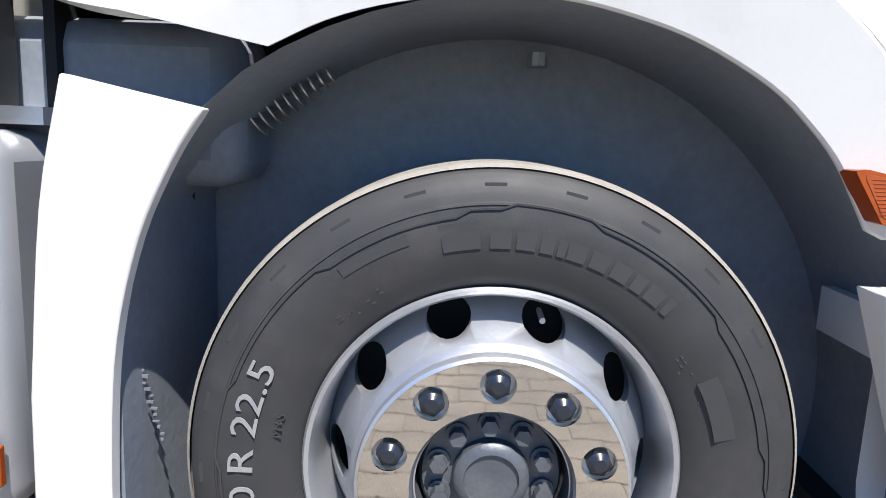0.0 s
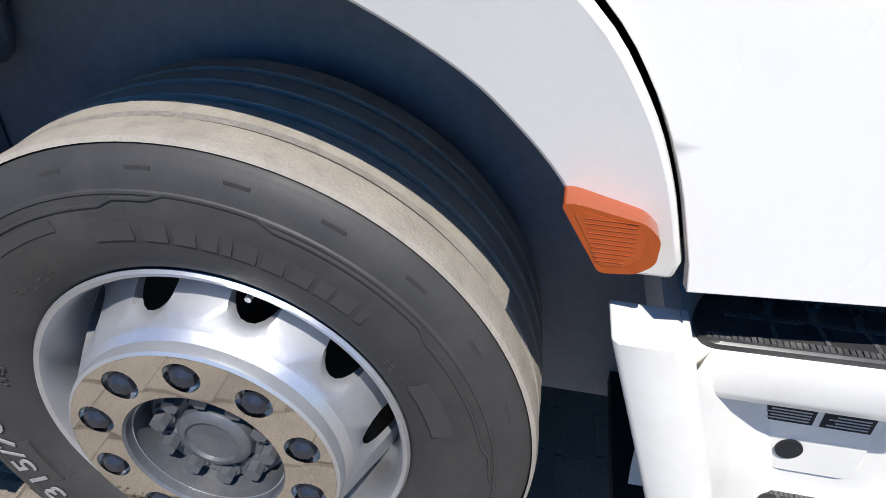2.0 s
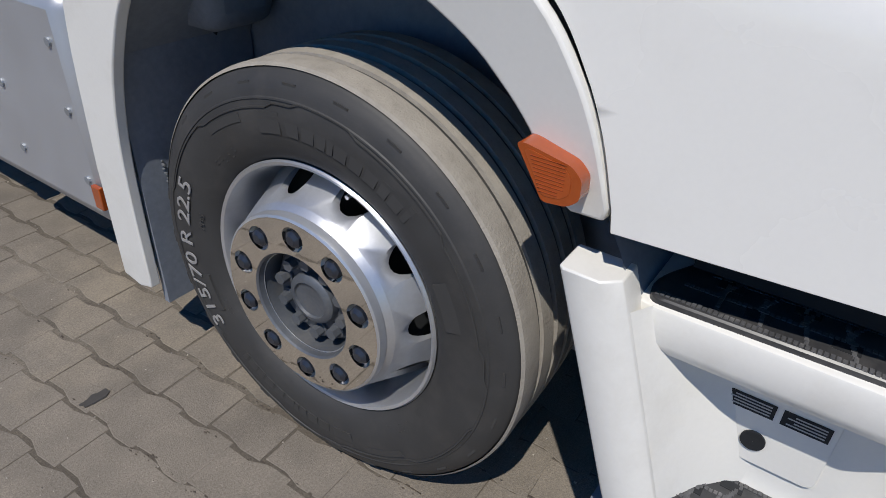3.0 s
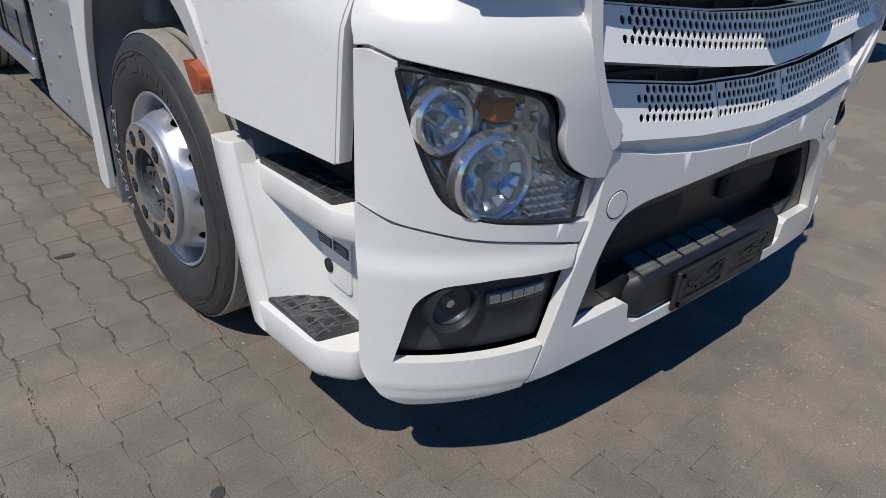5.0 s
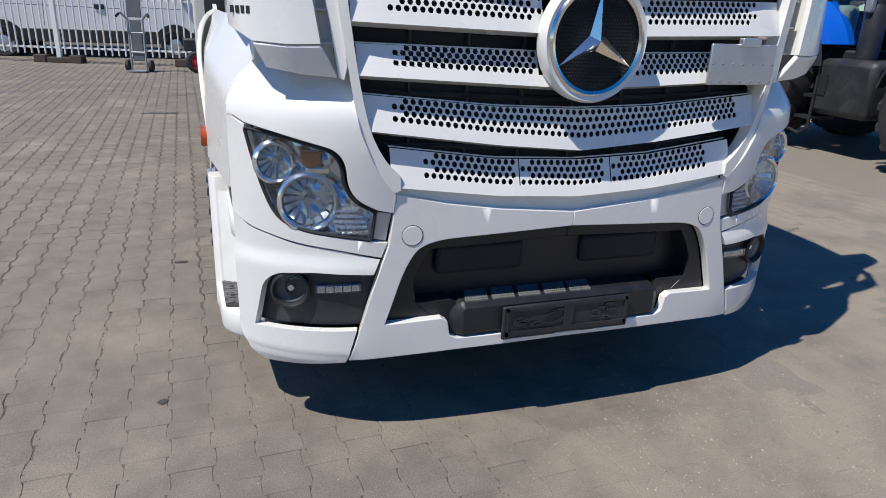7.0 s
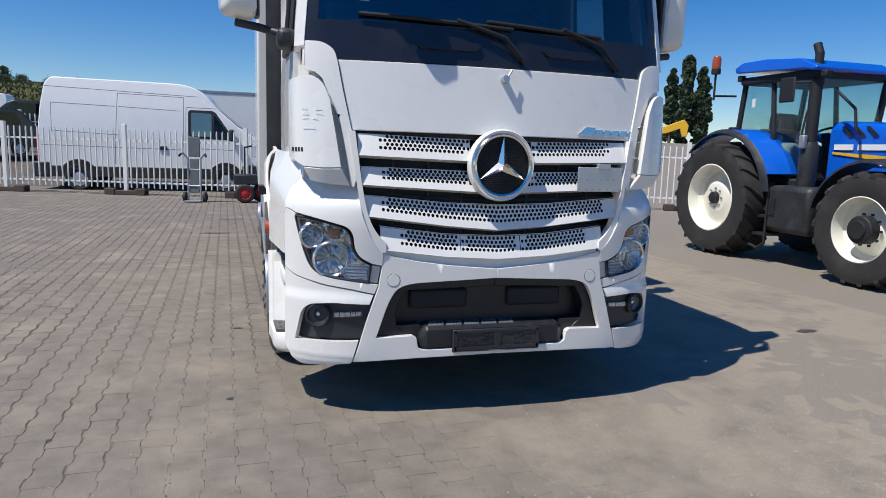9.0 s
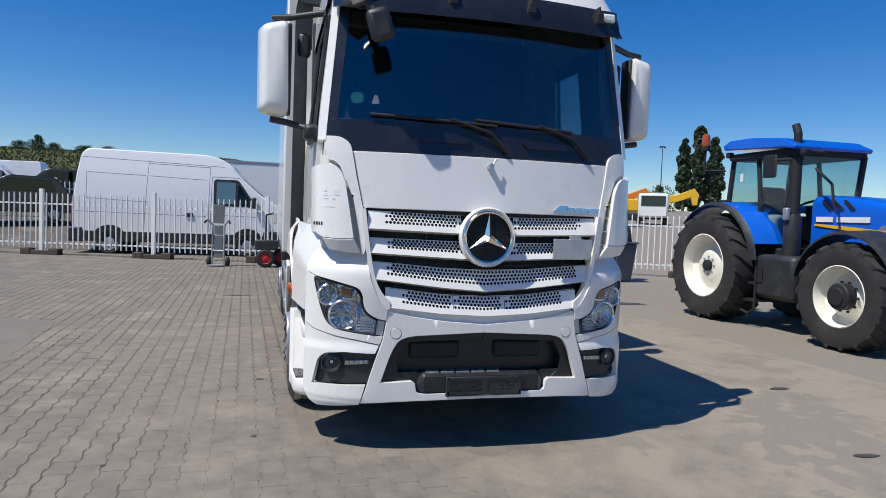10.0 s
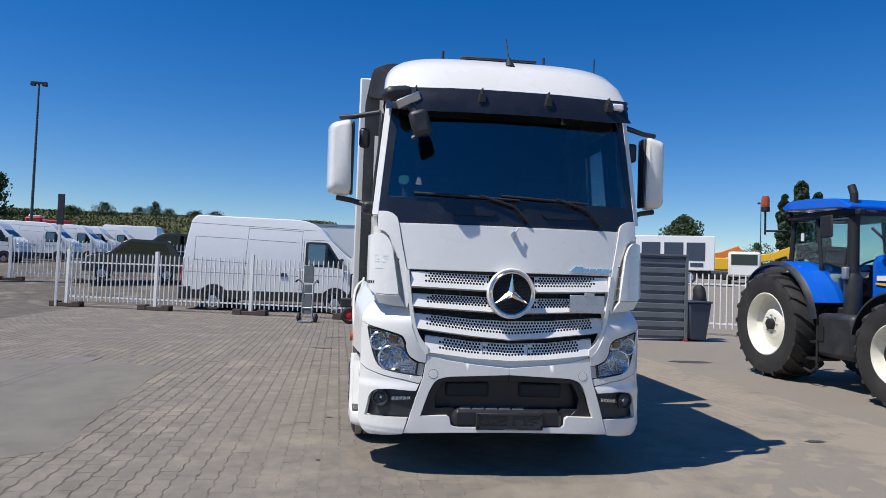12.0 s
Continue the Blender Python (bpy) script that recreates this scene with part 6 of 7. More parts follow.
def fence_section(a, b, z=0.0, foot=True, name="fence"):
    a, b = Vector((*a, z)), Vector((*b, z))
    d = b - a
    f = thing(name, "white steel picket fence panel on a dark foot", "fence", "fence panels round the yard", m=Matrix.Translation(a) @ pose(0, 0, 0, 0, 0, math.degrees(math.atan2(d.y, d.x))))
    length = d.length
    part("post", boxes((-0.06, 0.06, -0.05, 0.05, 0.12, 2.12)), FENCE, f, bevel=0.008)
    for z0 in (0.36, 1.62):
        part("rail", boxes((0.06, length - 0.06, -0.02, 0.02, z0, z0 + 0.05)), FENCE, f)
    count = round(length / 0.178)
    first = None
    for i in range(1, count):
        m = Matrix.Translation((i * length / count, -0.03, 0))
        if first is None:
            first = mesh_object("picket", bar_bm.copy(), FENCE, f, m=m)
        else:
            clones(first, [m])
    if foot:
        part("foot", boxes((-0.62, 0.62, -0.12, 0.12, 0.0, 0.14), (-0.62, -0.30, -0.14, 0.14, 0.0, 0.2), (0.30, 0.62, -0.14, 0.14, 0.0, 0.2)), FOOT, f, "dark weathered fence foot", bevel=0.02)
    return f


line = [(-12.25, 20.02), (-8.82, 19.10), (-5.28, 18.10), (-1.75, 17.1), (1.7, 16.1), (5.2, 15.1)]
for a, b in zip(line[:-1], line[1:]):
    fence_section(a, b)
part("post", boxes((5.15, 5.27, 15.05, 15.15, 0.0, 2.1)), FENCE, thing("fence_post", "white steel end post of the fence", "post"))
for a, b in (((-17.8, 26.6), (-14.4, 26.9)), ((-14.4, 26.9), (-11.0, 27.4)), ((-11.0, 27.4), (-7.6, 27.9))):
    fence_section(a, b, yard_z(0, 27.0))
for a, b in (((8.4, 15.6), (11.4, 13.9)), ((11.4, 13.9), (14.4, 12.4)), ((14.4, 12.4), (17.4, 10.9))):
    fence_section(a, b)
sign = thing("sign_post", "thin dark post with a narrow sign at the fence's end", "sign post", m=Matrix.Translation((-12.62, 20.0, 0)))
part("post", boxes((-0.045, 0.045, -0.04, 0.04, 0, 3.0)), FENCE, sign, bevel=0.01)
part("board", boxes((-0.12, 0.12, -0.03, 0.03, 3.0, 4.15)), BLACK, sign, bevel=0.02)

# ---- hand truck and wheeled cart ----
TRUCKGREY = mat("painted_grey_sheet", (0.13, 0.145, 0.15), 0.5, vary=0.2)
ht = thing("hand_truck", "grey steel hand truck standing at the fence", "hand truck", m=Matrix.Translation((-3.1, 15.75, 0)) @ pose(0, 0, 0, 0, 0, -12))
part("frame", rods([(-0.17, 0, 0.05), (-0.17, 0.05, 1.2), (-0.30, 0.0, 1.35), (-0.34, -0.06, 1.32)], [(0.17, 0, 0.05), (0.17, 0.05, 1.2), (0.30, 0.0, 1.35), (0.34, -0.06, 1.32)], [(-0.17, 0.02, 0.45), (0.17, 0.02, 0.45)], [(-0.17, 0.04, 0.9), (0.17, 0.04, 0.9)], r=0.025), STEEL, ht)
part("back_plate", boxes((-0.13, 0.13, 0.02, 0.05, 0.25, 1.2), (-0.16, 0.16, 0.03, 0.06, 1.25, 1.80)), TRUCKGREY, ht, "grey sheet back plate", bevel=0.02)
part("toe_plate", boxes((-0.22, 0.22, -0.25, 0.02, 0.02, 0.05)), STEEL, ht)
for x in (-0.27, 0.27):
    w = part("wheel", lathe([(0.03, -0.05), (0.10, -0.05), (0.14, -0.03), (0.14, 0.03), (0.10, 0.05), (0.03, 0.05)], 28), TYRE_FAR, ht, m=Matrix.Translation((x, 0.05, 0.14)))
    part("rim", lathe([(0.075, -0.052), (0.06, -0.054), (0.001, -0.054)], 20), STEEL, w)
    part("grip", rods([(x * 1.2, -0.05, 1.33), (x * 1.35, -0.12, 1.27)], r=0.03), DEEP, ht)
ct = thing("cart", "black box cart with a red-rimmed wheel", "cart", m=Matrix.Translation((-1.75, 15.55, 0)))
part("box", boxes((-0.30, 0.36, -0.05, 0.5, 0.52, 0.80)), BLACK, ct, bevel=0.03)
part("fork", boxes((-0.12, -0.06, 0.0, 0.04, 0.25, 0.6), (0.06, 0.12, 0.0, 0.04, 0.25, 0.6)), DEEP, ct)
part("handle", rods([(0.0, 0.25, 0.8), (0.0, 0.2, 1.55), (0.2, 0.2, 1.6)], r=0.025), DEEP, ct)
for x, y in ((0, -0.02), (0.45, 0.4)):
    w = part("wheel", lathe([(0.16, -0.06), (0.22, -0.06), (0.27, -0.02), (0.27, 0.04), (0.22, 0.08), (0.1, 0.08)], 36, "y"), TYRE_FAR, ct, m=Matrix.Translation((x, y, 0.27)))
    part("rim", lathe([(0.17, -0.05), (0.14, -0.02), (0.06, -0.05), (0.001, -0.05)], 32, "y"), RED, w, "red wheel rim")

# ---- ribbed steel panels, bin ----
SHEETGREY = mat("dull_grey_sheet", (0.17, 0.185, 0.20), 0.5, metal=0.2, vary=0.2, scale=3, stain=(0.09, 0.085, 0.08), stain_amount=0.4)
pn = thing("panel_stack", "standing grey ribbed steel panel", "steel panel", m=Matrix.Translation((6.0, 12.62, 0)) @ pose(0, 0, 0, 0, 0, -3))
part("sheet", boxes((0.0, 1.85, 0.02, 0.08, 0.06, 2.42)), SHEETGREY, pn)
first = None
for i in range(9):
    m = Matrix.Translation((0, 0, 0.12 + i * 0.255))
    if first is None:
        bm = bmesh.new()
        o = [(0.0, 0.0), (-0.05, 0.03), (-0.05, 0.17), (0.0, 0.20)]
        a = [bm.verts.new((0.0, 0.02 + y, z)) for y, z in o]
        b = [bm.verts.new((1.85, 0.02 + y, z)) for y, z in o]
        for k in range(3):
            bm.faces.new((a[k], a[k + 1], b[k + 1], b[k]))
        bmesh.ops.recalc_face_normals(bm, faces=bm.faces[:])
        first = part("rib", bm, SHEETGREY, pn, m=m)
    else:
        clones(first, [m])
part("end_post", boxes((1.82, 1.90, -0.06, 0.10, 0.0, 2.45)), SHEETGREY, pn)
part("red_foot", boxes((1.81, 1.91, -0.07, 0.11, 0.0, 0.06)), RED, pn, "red-brown foot")
part("cap", boxes((-0.02, 1.9, -0.07, 0.1, 2.42, 2.47)), SHEETGREY, pn)
bn = thing("wheelie_bin", "dark blue-grey waste bin beside the steel panel", "bin", m=Matrix.Translation((8.25, 12.75, 0)))
bm = bmesh.new()
lo = [bm.verts.new((x, y, 0.05)) for x, y in ((-0.24, -0.26), (0.24, -0.26), (0.24, 0.26), (-0.24, 0.26))]
hi = [bm.verts.new((x, y, 1.1)) for x, y in ((-0.33, -0.36), (0.33, -0.36), (0.33, 0.36), (-0.33, 0.36))]
for i in range(4):
    j = (i + 1) % 4
    bm.faces.new((lo[i], lo[j], hi[j], hi[i]))
bm.faces.new(lo[::-1])
bm.faces.new(hi)
part("body", bm, BIN, bn, bevel=0.03)
part("lid", boxes((-0.36, 0.36, -0.39, 0.40, 1.1, 1.16)), BIN, bn, bevel=0.025)
part("wheel", rods([(-0.3, 0.3, 0.1), (0.3, 0.3, 0.1)], r=0.1), DEEP, bn)
bag = bmesh.new()
bmesh.ops.create_icosphere(bag, subdivisions=3, radius=1, matrix=Matrix.Translation((8.75, 13.3, 1.25)) @ Matrix.Diagonal((0.2, 0.22, 0.4, 1)))
for v in bag.verts:
    v.co += Vector(v.normal) * 0.06 * noise.noise(v.co * 5)
pole = thing("covered_post", "dark wrapped post behind the bin", "post")
part("wrap", bag, DEEP, pole)
part("post", rods([(8.75, 13.3, 0.0), (8.75, 13.3, 1.4)], r=0.05), DEEP, pole)

# ---- lorries and diggers beyond the yard ----
gz = yard_z
lt = thing("lorry_trailer", "white box trailer with dark lettering bars", "trailer", m=Matrix.Translation((12.5, 38.5, gz(0, 37))) @ pose(0, 0, 0, 0, 0, -26))
part("box", boxes((0, 9.6, 0, 2.5, 0.9, 3.2)), VANW, lt, bevel=0.05)
for i, (a, b) in enumerate(((5.0, 6.2), (6.45, 7.65), (7.85, 9.0))):
    part("lettering_bar", boxes((a, b, -0.02, 0.0, 1.55, 2.75)), BIN, lt)
part("small_bar", boxes((8.1, 8.9, -0.02, 0.0, 1.15, 1.4)), BIN, lt)
part("chassis", boxes((0.2, 9.4, 0.2, 2.3, 0.55, 0.9)), DEEP, lt)
for x in (1.2, 2.4, 8.0):
    car_wheel(lt, x, 0.1, 0.48, 0.3, -1)
lt2 = thing("lorry_trailer", "long pale grey trailer behind the van", "trailer", m=Matrix.Translation((-4.2, 27.6, gz(0, 27.5))))
part("box", boxes((0, 9.5, 0, 2.5, 0.9, 3.15)), VANW, lt2, bevel=0.04)
part("edge", boxes((0, 9.5, -0.02, 2.5, 3.15, 3.25)), STEEL, lt2)
part("chassis", boxes((0.2, 9.3, 0.2, 2.3, 0.4, 0.9)), DEEP, lt2)
for x in (1.2, 7.5):
    car_wheel(lt2, x, 0.1, 0.48, 0.3, -1)
ex = thing("excavator", "yellow tracked excavator with a folded boom", "excavator", m=Matrix.Translation((33.0, 46.5, gz(20, 46))) @ pose(0, 0, 0, 0, 0, -30))
part("boom", extrude([(-4.0, 1.0), (-3.6, 1.9), (0.2, 2.5), (1.7, 3.1), (2.1, 2.6), (2.0, 1.6), (1.6, 1.6), (1.4, 2.3), (0.4, 1.9), (-3.5, 1.2)], 0, 0.5), YELLOW, ex, bevel=0.04)
part("house", boxes((-5.5, -3.0, -0.6, 1.6, 0.9, 2.0)), YELLOW, ex, bevel=0.1)
part("track", boxes((-5.6, -2.4, -0.9, 0.0, 0.0, 0.8), (-5.6, -2.4, 1.0, 1.9, 0.0, 0.8)), DEEP, ex, bevel=0.2)
ex2 = copy_thing(ex, Matrix.Translation((31.0, 51.0, gz(20, 50))) @ pose(0, 0, 0, 0, 0, -20))
for o in ex2.children:
    if o.name.startswith(("boom", "house")):
        o.data = o.data.copy()
        o.data.materials[0] = DIGGER
tagged(ex2, "orange excavator parked behind the white lorry")
wl = thing("lorry", "small white tipper lorry beyond the fence", "lorry", m=Matrix.Translation((25.2, 39.6, gz(20, 39))) @ pose(0, 0, 0, 0, 0, -120))
part("cab", boxes((0, 1.7, 0, 2.1, 0.55, 2.35)), VANW, wl, bevel=0.15)
part("windscreen", boxes((1.69, 1.72, 0.2, 1.9, 1.4, 2.15)), PANE, wl)
part("door_window", boxes((0.5, 1.45, -0.015, 0.0, 1.4, 2.1), (0.5, 1.45, 2.1, 2.115, 1.4, 2.1)), PANE, wl)
part("tipper_bed", boxes((-3.2, -0.2, 0, 2.1, 0.9, 1.5)), STEEL, wl, bevel=0.03)
part("chassis", boxes((-3.2, 1.5, 0.4, 1.7, 0.45, 0.9)), DEEP, wl)
for x in (0.9, -2.3):
    for y, f in ((-0.01, -1), (2.1, 1)):
        car_wheel(wl, x, y, 0.42, 0.25, f)
rl = thing("red_lorry", "red lorry at the foot of the grassy bank", "lorry", m=Matrix.Translation((-41.6, 73.5, gz(-40, 73.5))) @ pose(0, 0, 0, 0, 0, 12))
part("cab", boxes((0, 1.7, 0, 2.5, 0.8, 3.55)), RED, rl, bevel=0.15)
part("body", boxes((1.8, 4.8, 0, 2.5, 0.9, 3.3)), RED, rl, bevel=0.08)
part("windscreen", boxes((-0.02, 0.0, 0.3, 2.2, 2.2, 3.1)), PANE, rl)
part("side_window", boxes((0.35, 1.3, -0.02, 0.0, 2.2, 3.0)), PANE, rl)
part("roof_bar", boxes((0.3, 1.5, 0.2, 2.3, 3.55, 3.8)), VANW, rl, bevel=0.08)
part("chassis", boxes((0.1, 4.7, 0.2, 2.3, 0.4, 0.8)), DEEP, rl)
for x in (0.9, 3.8):
    for y, f in ((-0.01, -1), (2.51, 1)):
        car_wheel(rl, x, y, 0.45, 0.28, f)


# ---- masts ----
MASTGREY = mat("mast_grey", (0.06, 0.065, 0.075), 0.6, vary=0.15)

def mast(label, x, y, h, z):
    m = thing("light_mast", label, "light mast", m=Matrix.Translation((x, y, z)))
    bm = bmesh.new()
    cyl(bm, (0, 0, 0), (0, 0, h), h * 0.009, h * 0.005, n=12)
    part("pole", bm, MASTGREY, m)
    part("lamp_head", boxes((-0.045 * h, 0.045 * h, -0.1, 0.1, h, h + 0.012 * h), (-0.045 * h, -0.02 * h, -0.15, 0.15, h - 0.012 * h, h), (0.02 * h, 0.045 * h, -0.15, 0.15, h - 0.012 * h, h)), DEEP, m)
    return m


mast("tall grey floodlight mast beyond the yard", -31.9, 55.9, 15.3, yard_z(-32, 56))
mast("tall grey floodlight mast far off", 108, 163, 21.5, 3.2)


# ---- trees ----
def tree(label, x, y, z, h, width, shape, leaves, seed, leaf_mat, base=0.18):
    rnd = random.Random(seed)
    t = thing("tree", label, "tree", m=Matrix.Translation((x, y, z)))
    bm = bmesh.new()
    cyl(bm, (0, 0, -0.5), (0.05 * h * 0.1, 0, h * 0.75), h * 0.022, h * 0.006, n=8)
    for k in range(9):
        a, zz = rnd.uniform(0, 6.28), h * rnd.uniform(0.2, 0.6)
        r = width * 0.33
        cyl(bm, (0, 0, zz), (r * math.cos(a), r * math.sin(a), zz + h * 0.16), h * 0.008, h * 0.002, n=5)
    part("trunk", bm, BARK, t)
    blobs = []
    for k in range(26):
        zz = base + (1 - base) * rnd.random() ** 0.9
        rr = shape(zz) * width * 0.5
        a = rnd.uniform(0, 6.28)
        d = rr * rnd.uniform(0.2, 0.8)
        blobs.append((d * math.cos(a), d * math.sin(a), zz * h, max(0.25 * rr, rr * rnd.uniform(0.3, 0.55)) + 0.02 * h))
    verts, faces = [], []
    for k in range(leaves):
        bx, by, bz, br = rnd.choice(blobs)
        v = Vector((rnd.gauss(0, 1), rnd.gauss(0, 1), rnd.gauss(0, 1))).normalized() * br * rnd.uniform(0.55, 1.1)
        c = Vector((bx, by, bz)) + Vector((v.x, v.y, v.z * 1.15))
        s = max(h, width * 0.8) * rnd.uniform(0.012, 0.026)
        q = Euler((rnd.uniform(0, 6.28), rnd.uniform(0, 6.28), rnd.uniform(0, 6.28))).to_matrix()
        b = len(verts)
        for p in ((-1, -0.5, 0), (0, -0.8, 0.2), (1, -0.3, 0), (0.8, 0.6, -0.15), (-0.4, 0.8, 0.1)):
            verts.append(tuple(c + q @ (Vector(p) * s)))
        faces.append((b, b + 1, b + 2, b + 3, b + 4))
    me = bpy.data.meshes.new("crown")
    me.from_pydata(verts, [], faces)
    me.materials.append(leaf_mat)
    o = new("crown", me)
    o.parent = t
    return t


egg = lambda z: max(0.05, math.sin(math.pi * min(1, z * 0.98)) ** 0.7)
spire = lambda z: max(0.06, (1 - z) ** 0.45 * min(1, z * 4) ** 0.6)
tree("tall dark poplar beyond the yard", 87.4, 117.5, 3.0, 20.0, 5.4, spire, 9000, 1, POPLAR, 0.05)
tree("tall dark poplar beyond the yard", 90.0, 116.0, 3.0, 18.0, 4.6, spire, 8000, 2, POPLAR, 0.05)
tree("tall dark poplar beyond the yard", 85.2, 119.5, 3.0, 17.5, 4.2, spire, 8000, 3, POPLAR, 0.05)
tree("broad green tree behind the trailer", 53.5, 102.0, 3.0, 9.8, 9.5, egg, 5000, 4, LEAF, 0.2)
tree("low green tree at the yard's edge", 66.0, 100.0, 3.0, 5.5, 8.0, egg, 3000, 5, LEAF, 0.1)
for i, (x, y, h, w) in enumerate(((-68, 112, 8.0, 9), (-73, 114, 7.0, 9), (-56, 117, 1.4, 5), (-51, 118, 2.3, 4.5), (-45.5, 120, 1.5, 3.5), (-43.0, 121, 2.6, 3.6), (-40.5, 121, 1.3, 3.5), (-36, 123, 1.0, 4), (-32, 124, 1.1, 4), (70, 150, 6, 14), (80, 155, 6, 14))):
    tree("bushy green shrub on the grassy bank" if x < 0 else "far green tree line", x, y, yard_z(x, y) - 0.45 * h, h * 1.5, w, egg, 4000, 20 + i, LEAF, 0.0)
rnd = random.Random(5)
verts, faces = [], []
for k in range(30000):
    x, y = rnd.uniform(-100, -8), rnd.uniform(96, 126)
    z = yard_z(x, y)
    h, w, a = rnd.uniform(0.15, 0.55), rnd.uniform(0.08, 0.3), rnd.uniform(-0.4, 0.4)
    b = len(verts)
    verts += [(x - w, y + a, z - 0.1), (x + w, y - a, z - 0.1), (x + w * 0.6 + a * 0.3, y - a, z + h), (x - w * 0.4, y + a * 0.4, z + h * 1.1)]
    faces.append((b, b + 1, b + 2, b + 3))
me = bpy.data.meshes.new("bank_grass")
me.from_pydata(verts, [], faces)
me.materials.append(GRASS)
tagged(new("bank_grass", me), "dry olive-green grass tufts on the bank", "grass", kind="stuff")
bm = bmesh.new()
bx = list(range(-130, 31, 10))
by = [93, 97, 101, 105, 109, 113, 117, 121, 125, 131, 140, 160]
g = [[bm.verts.new((x, y, yard_z(x, y) + 0.08)) for y in by] for x in bx]
for i in range(len(bx) - 1):
    for j in range(len(by) - 1):
        bm.faces.new((g[i][j], g[i + 1][j], g[i + 1][j + 1], g[i][j + 1]))
tagged(mesh_object("grass_bank", bm, GRASS), "grassy earth bank beyond the parked vans", "bank", kind="structure")

# ---- tractor: nose to -y, near side at -x ----
tractor = thing("tractor", "blue farm tractor with cream rims and large lugged tyres", "tractor", m=Matrix.Translation((5.66, 5.64, 0)) @ Matrix.Diagonal((0.955, 0.955, 0.955, 1)))


def farm_wheel(y, r, wd, rim, lugs, hub):
    w = part("wheel", lathe([(rim, 0.03), (rim * 1.02, -0.01), (r * 0.80, -0.05), (r * 0.93, -0.02), (r * 0.955, 0.06), (r * 0.965, wd / 2), (r * 0.955, wd - 0.06), (r * 0.93, wd + 0.02), (r * 0.80, wd + 0.05), (rim, wd)], 72), TYRE_FAR, tractor,
             "lugged black farm tyre on a cream rim", m=Matrix.Translation((0, y, r)))
    bm = bmesh.new()
    for k in range(lugs):
        for half in (0, 1):
            t0 = 2 * math.pi * (k + 0.5 * half) / lugs
            sweep = 0.26
            pts = []
            for i in range(5):
                f = i / 4
                x = (-0.035 + (wd * 0.54) * f) if half == 0 else (wd + 0.035 - wd * 0.54 * f)
                t = t0 + sweep * f
                low, top = (r * 0.90, r * 0.965) if i == 0 else (r * 0.955, r)
                hw = 0.045 / r
                pts.append([bm.verts.new((x, rr * math.cos(t + a), rr * math.sin(t + a))) for rr, a in ((low, -hw), (top, -hw * 0.7), (top, hw * 0.7), (low, hw))])
            for p, q in zip(pts[:-1], pts[1:]):
                for i in range(3):
                    bm.faces.new((p[i], p[i + 1], q[i + 1], q[i]))
            bm.faces.new(pts[0])
            bm.faces.new(pts[-1])
    bmesh.ops.recalc_face_normals(bm, faces=bm.faces[:])
    tagged(part("tread_lug", bm, TYRE_FAR, w), kind="stuff")
    part("rim", lathe([(rim * 1.03, -0.005), (rim * 0.99, -0.015), (rim * 0.955, 0.02), (rim * 0.93, 0.16), (rim * 0.80, 0.22), (rim * 0.62, 0.20), (rim * 0.46, 0.13), (rim * 0.40, 0.12), (rim * 0.12, 0.12)], 64), CREAM, w, "cream painted rim")
    if hub == "big":
        part("hub", lathe([(0.18, 0.13), (0.18, 0.0), (0.165, -0.02), (0.12, -0.03), (0.11, -0.055), (0.001, -0.055)], 40), DEEP, w, "large black hub")
        n, rr = 10, 0.205
    else:
        part("hub", lathe([(0.10, 0.13), (0.095, 0.06), (0.08, 0.05), (0.001, 0.05)], 32), DEEP, w, "black hub")
        n, rr = 8, 0.155
    bolt = bmesh.new()
    cyl(bolt, (0.125, 0, 0), (0.095, 0, 0), 0.017, n=6)
    ms = [Matrix.Translation((0, rr * math.cos(2 * math.pi * k / n), rr * math.sin(2 * math.pi * k / n))) for k in range(n)]
    clones(part("wheel_bolt", bolt, DEEP if hub == "big" else STEEL, w, m=ms[0]), ms[1:])
    return w


for y, r, wd, rim, lugs, hub in ((0.0, 0.93, 0.62, 0.545, 20, "small"), (-2.89, 0.735, 0.52, 0.415, 18, "big")):
    w = farm_wheel(y, r, wd, rim, lugs, hub)
    o = copy_thing(w, Matrix.Translation((2.55, y, r)) @ pose(0, 0, 0, 0, 0, 180))

# rear fender
def fender(x0, x1, a0, a1, r, mat_, y0, z0, rim_drop, name, thick=0.03):
    bm = bmesh.new()
    rows = []
    for i in range(19):
        t = math.radians(a0 + (a1 - a0) * i / 18)
        c, s = math.cos(t), math.sin(t)
        rows.append([bm.verts.new((x, y0 + rr * c, z0 + rr * s)) for x, rr in ((x0 - 0.01, r - rim_drop), (x0, r - 0.02), (x0 + 0.05, r), (x1, r + 0.02), (x1, r - thick), (x0 + 0.05, r - thick))])
    for a, b in zip(rows[:-1], rows[1:]):
        for i in range(6):
            j = (i + 1) % 6
            bm.faces.new((a[i], a[j], b[j], b[i]))
    bm.faces.new(rows[0])
    bm.faces.new(rows[-1][::-1])
    bmesh.ops.recalc_face_normals(bm, faces=bm.faces[:])
    return part(name, bm, mat_, tractor)


fender(0.16, 0.72, 45, 158, 1.10, BLUE, -0.02, 0.95, 0.10, "rear_fender")
fender(0.09, 0.17, 42, 172, 1.085, BLACK, -0.02, 0.95, 0.05, "fender_edge")
fender(1.80, 2.40, 38, 188, 1.10, BLUE, -0.02, 0.95, 0.10, "rear_fender")
fender(0.0, 0.50, 12, 150, 0.86, BLACK, -2.89, 0.76, 0.05, "front_mudguard")
fender(2.05, 2.55, 12, 150, 0.86, BLACK, -2.89, 0.76, 0.05, "front_mudguard")
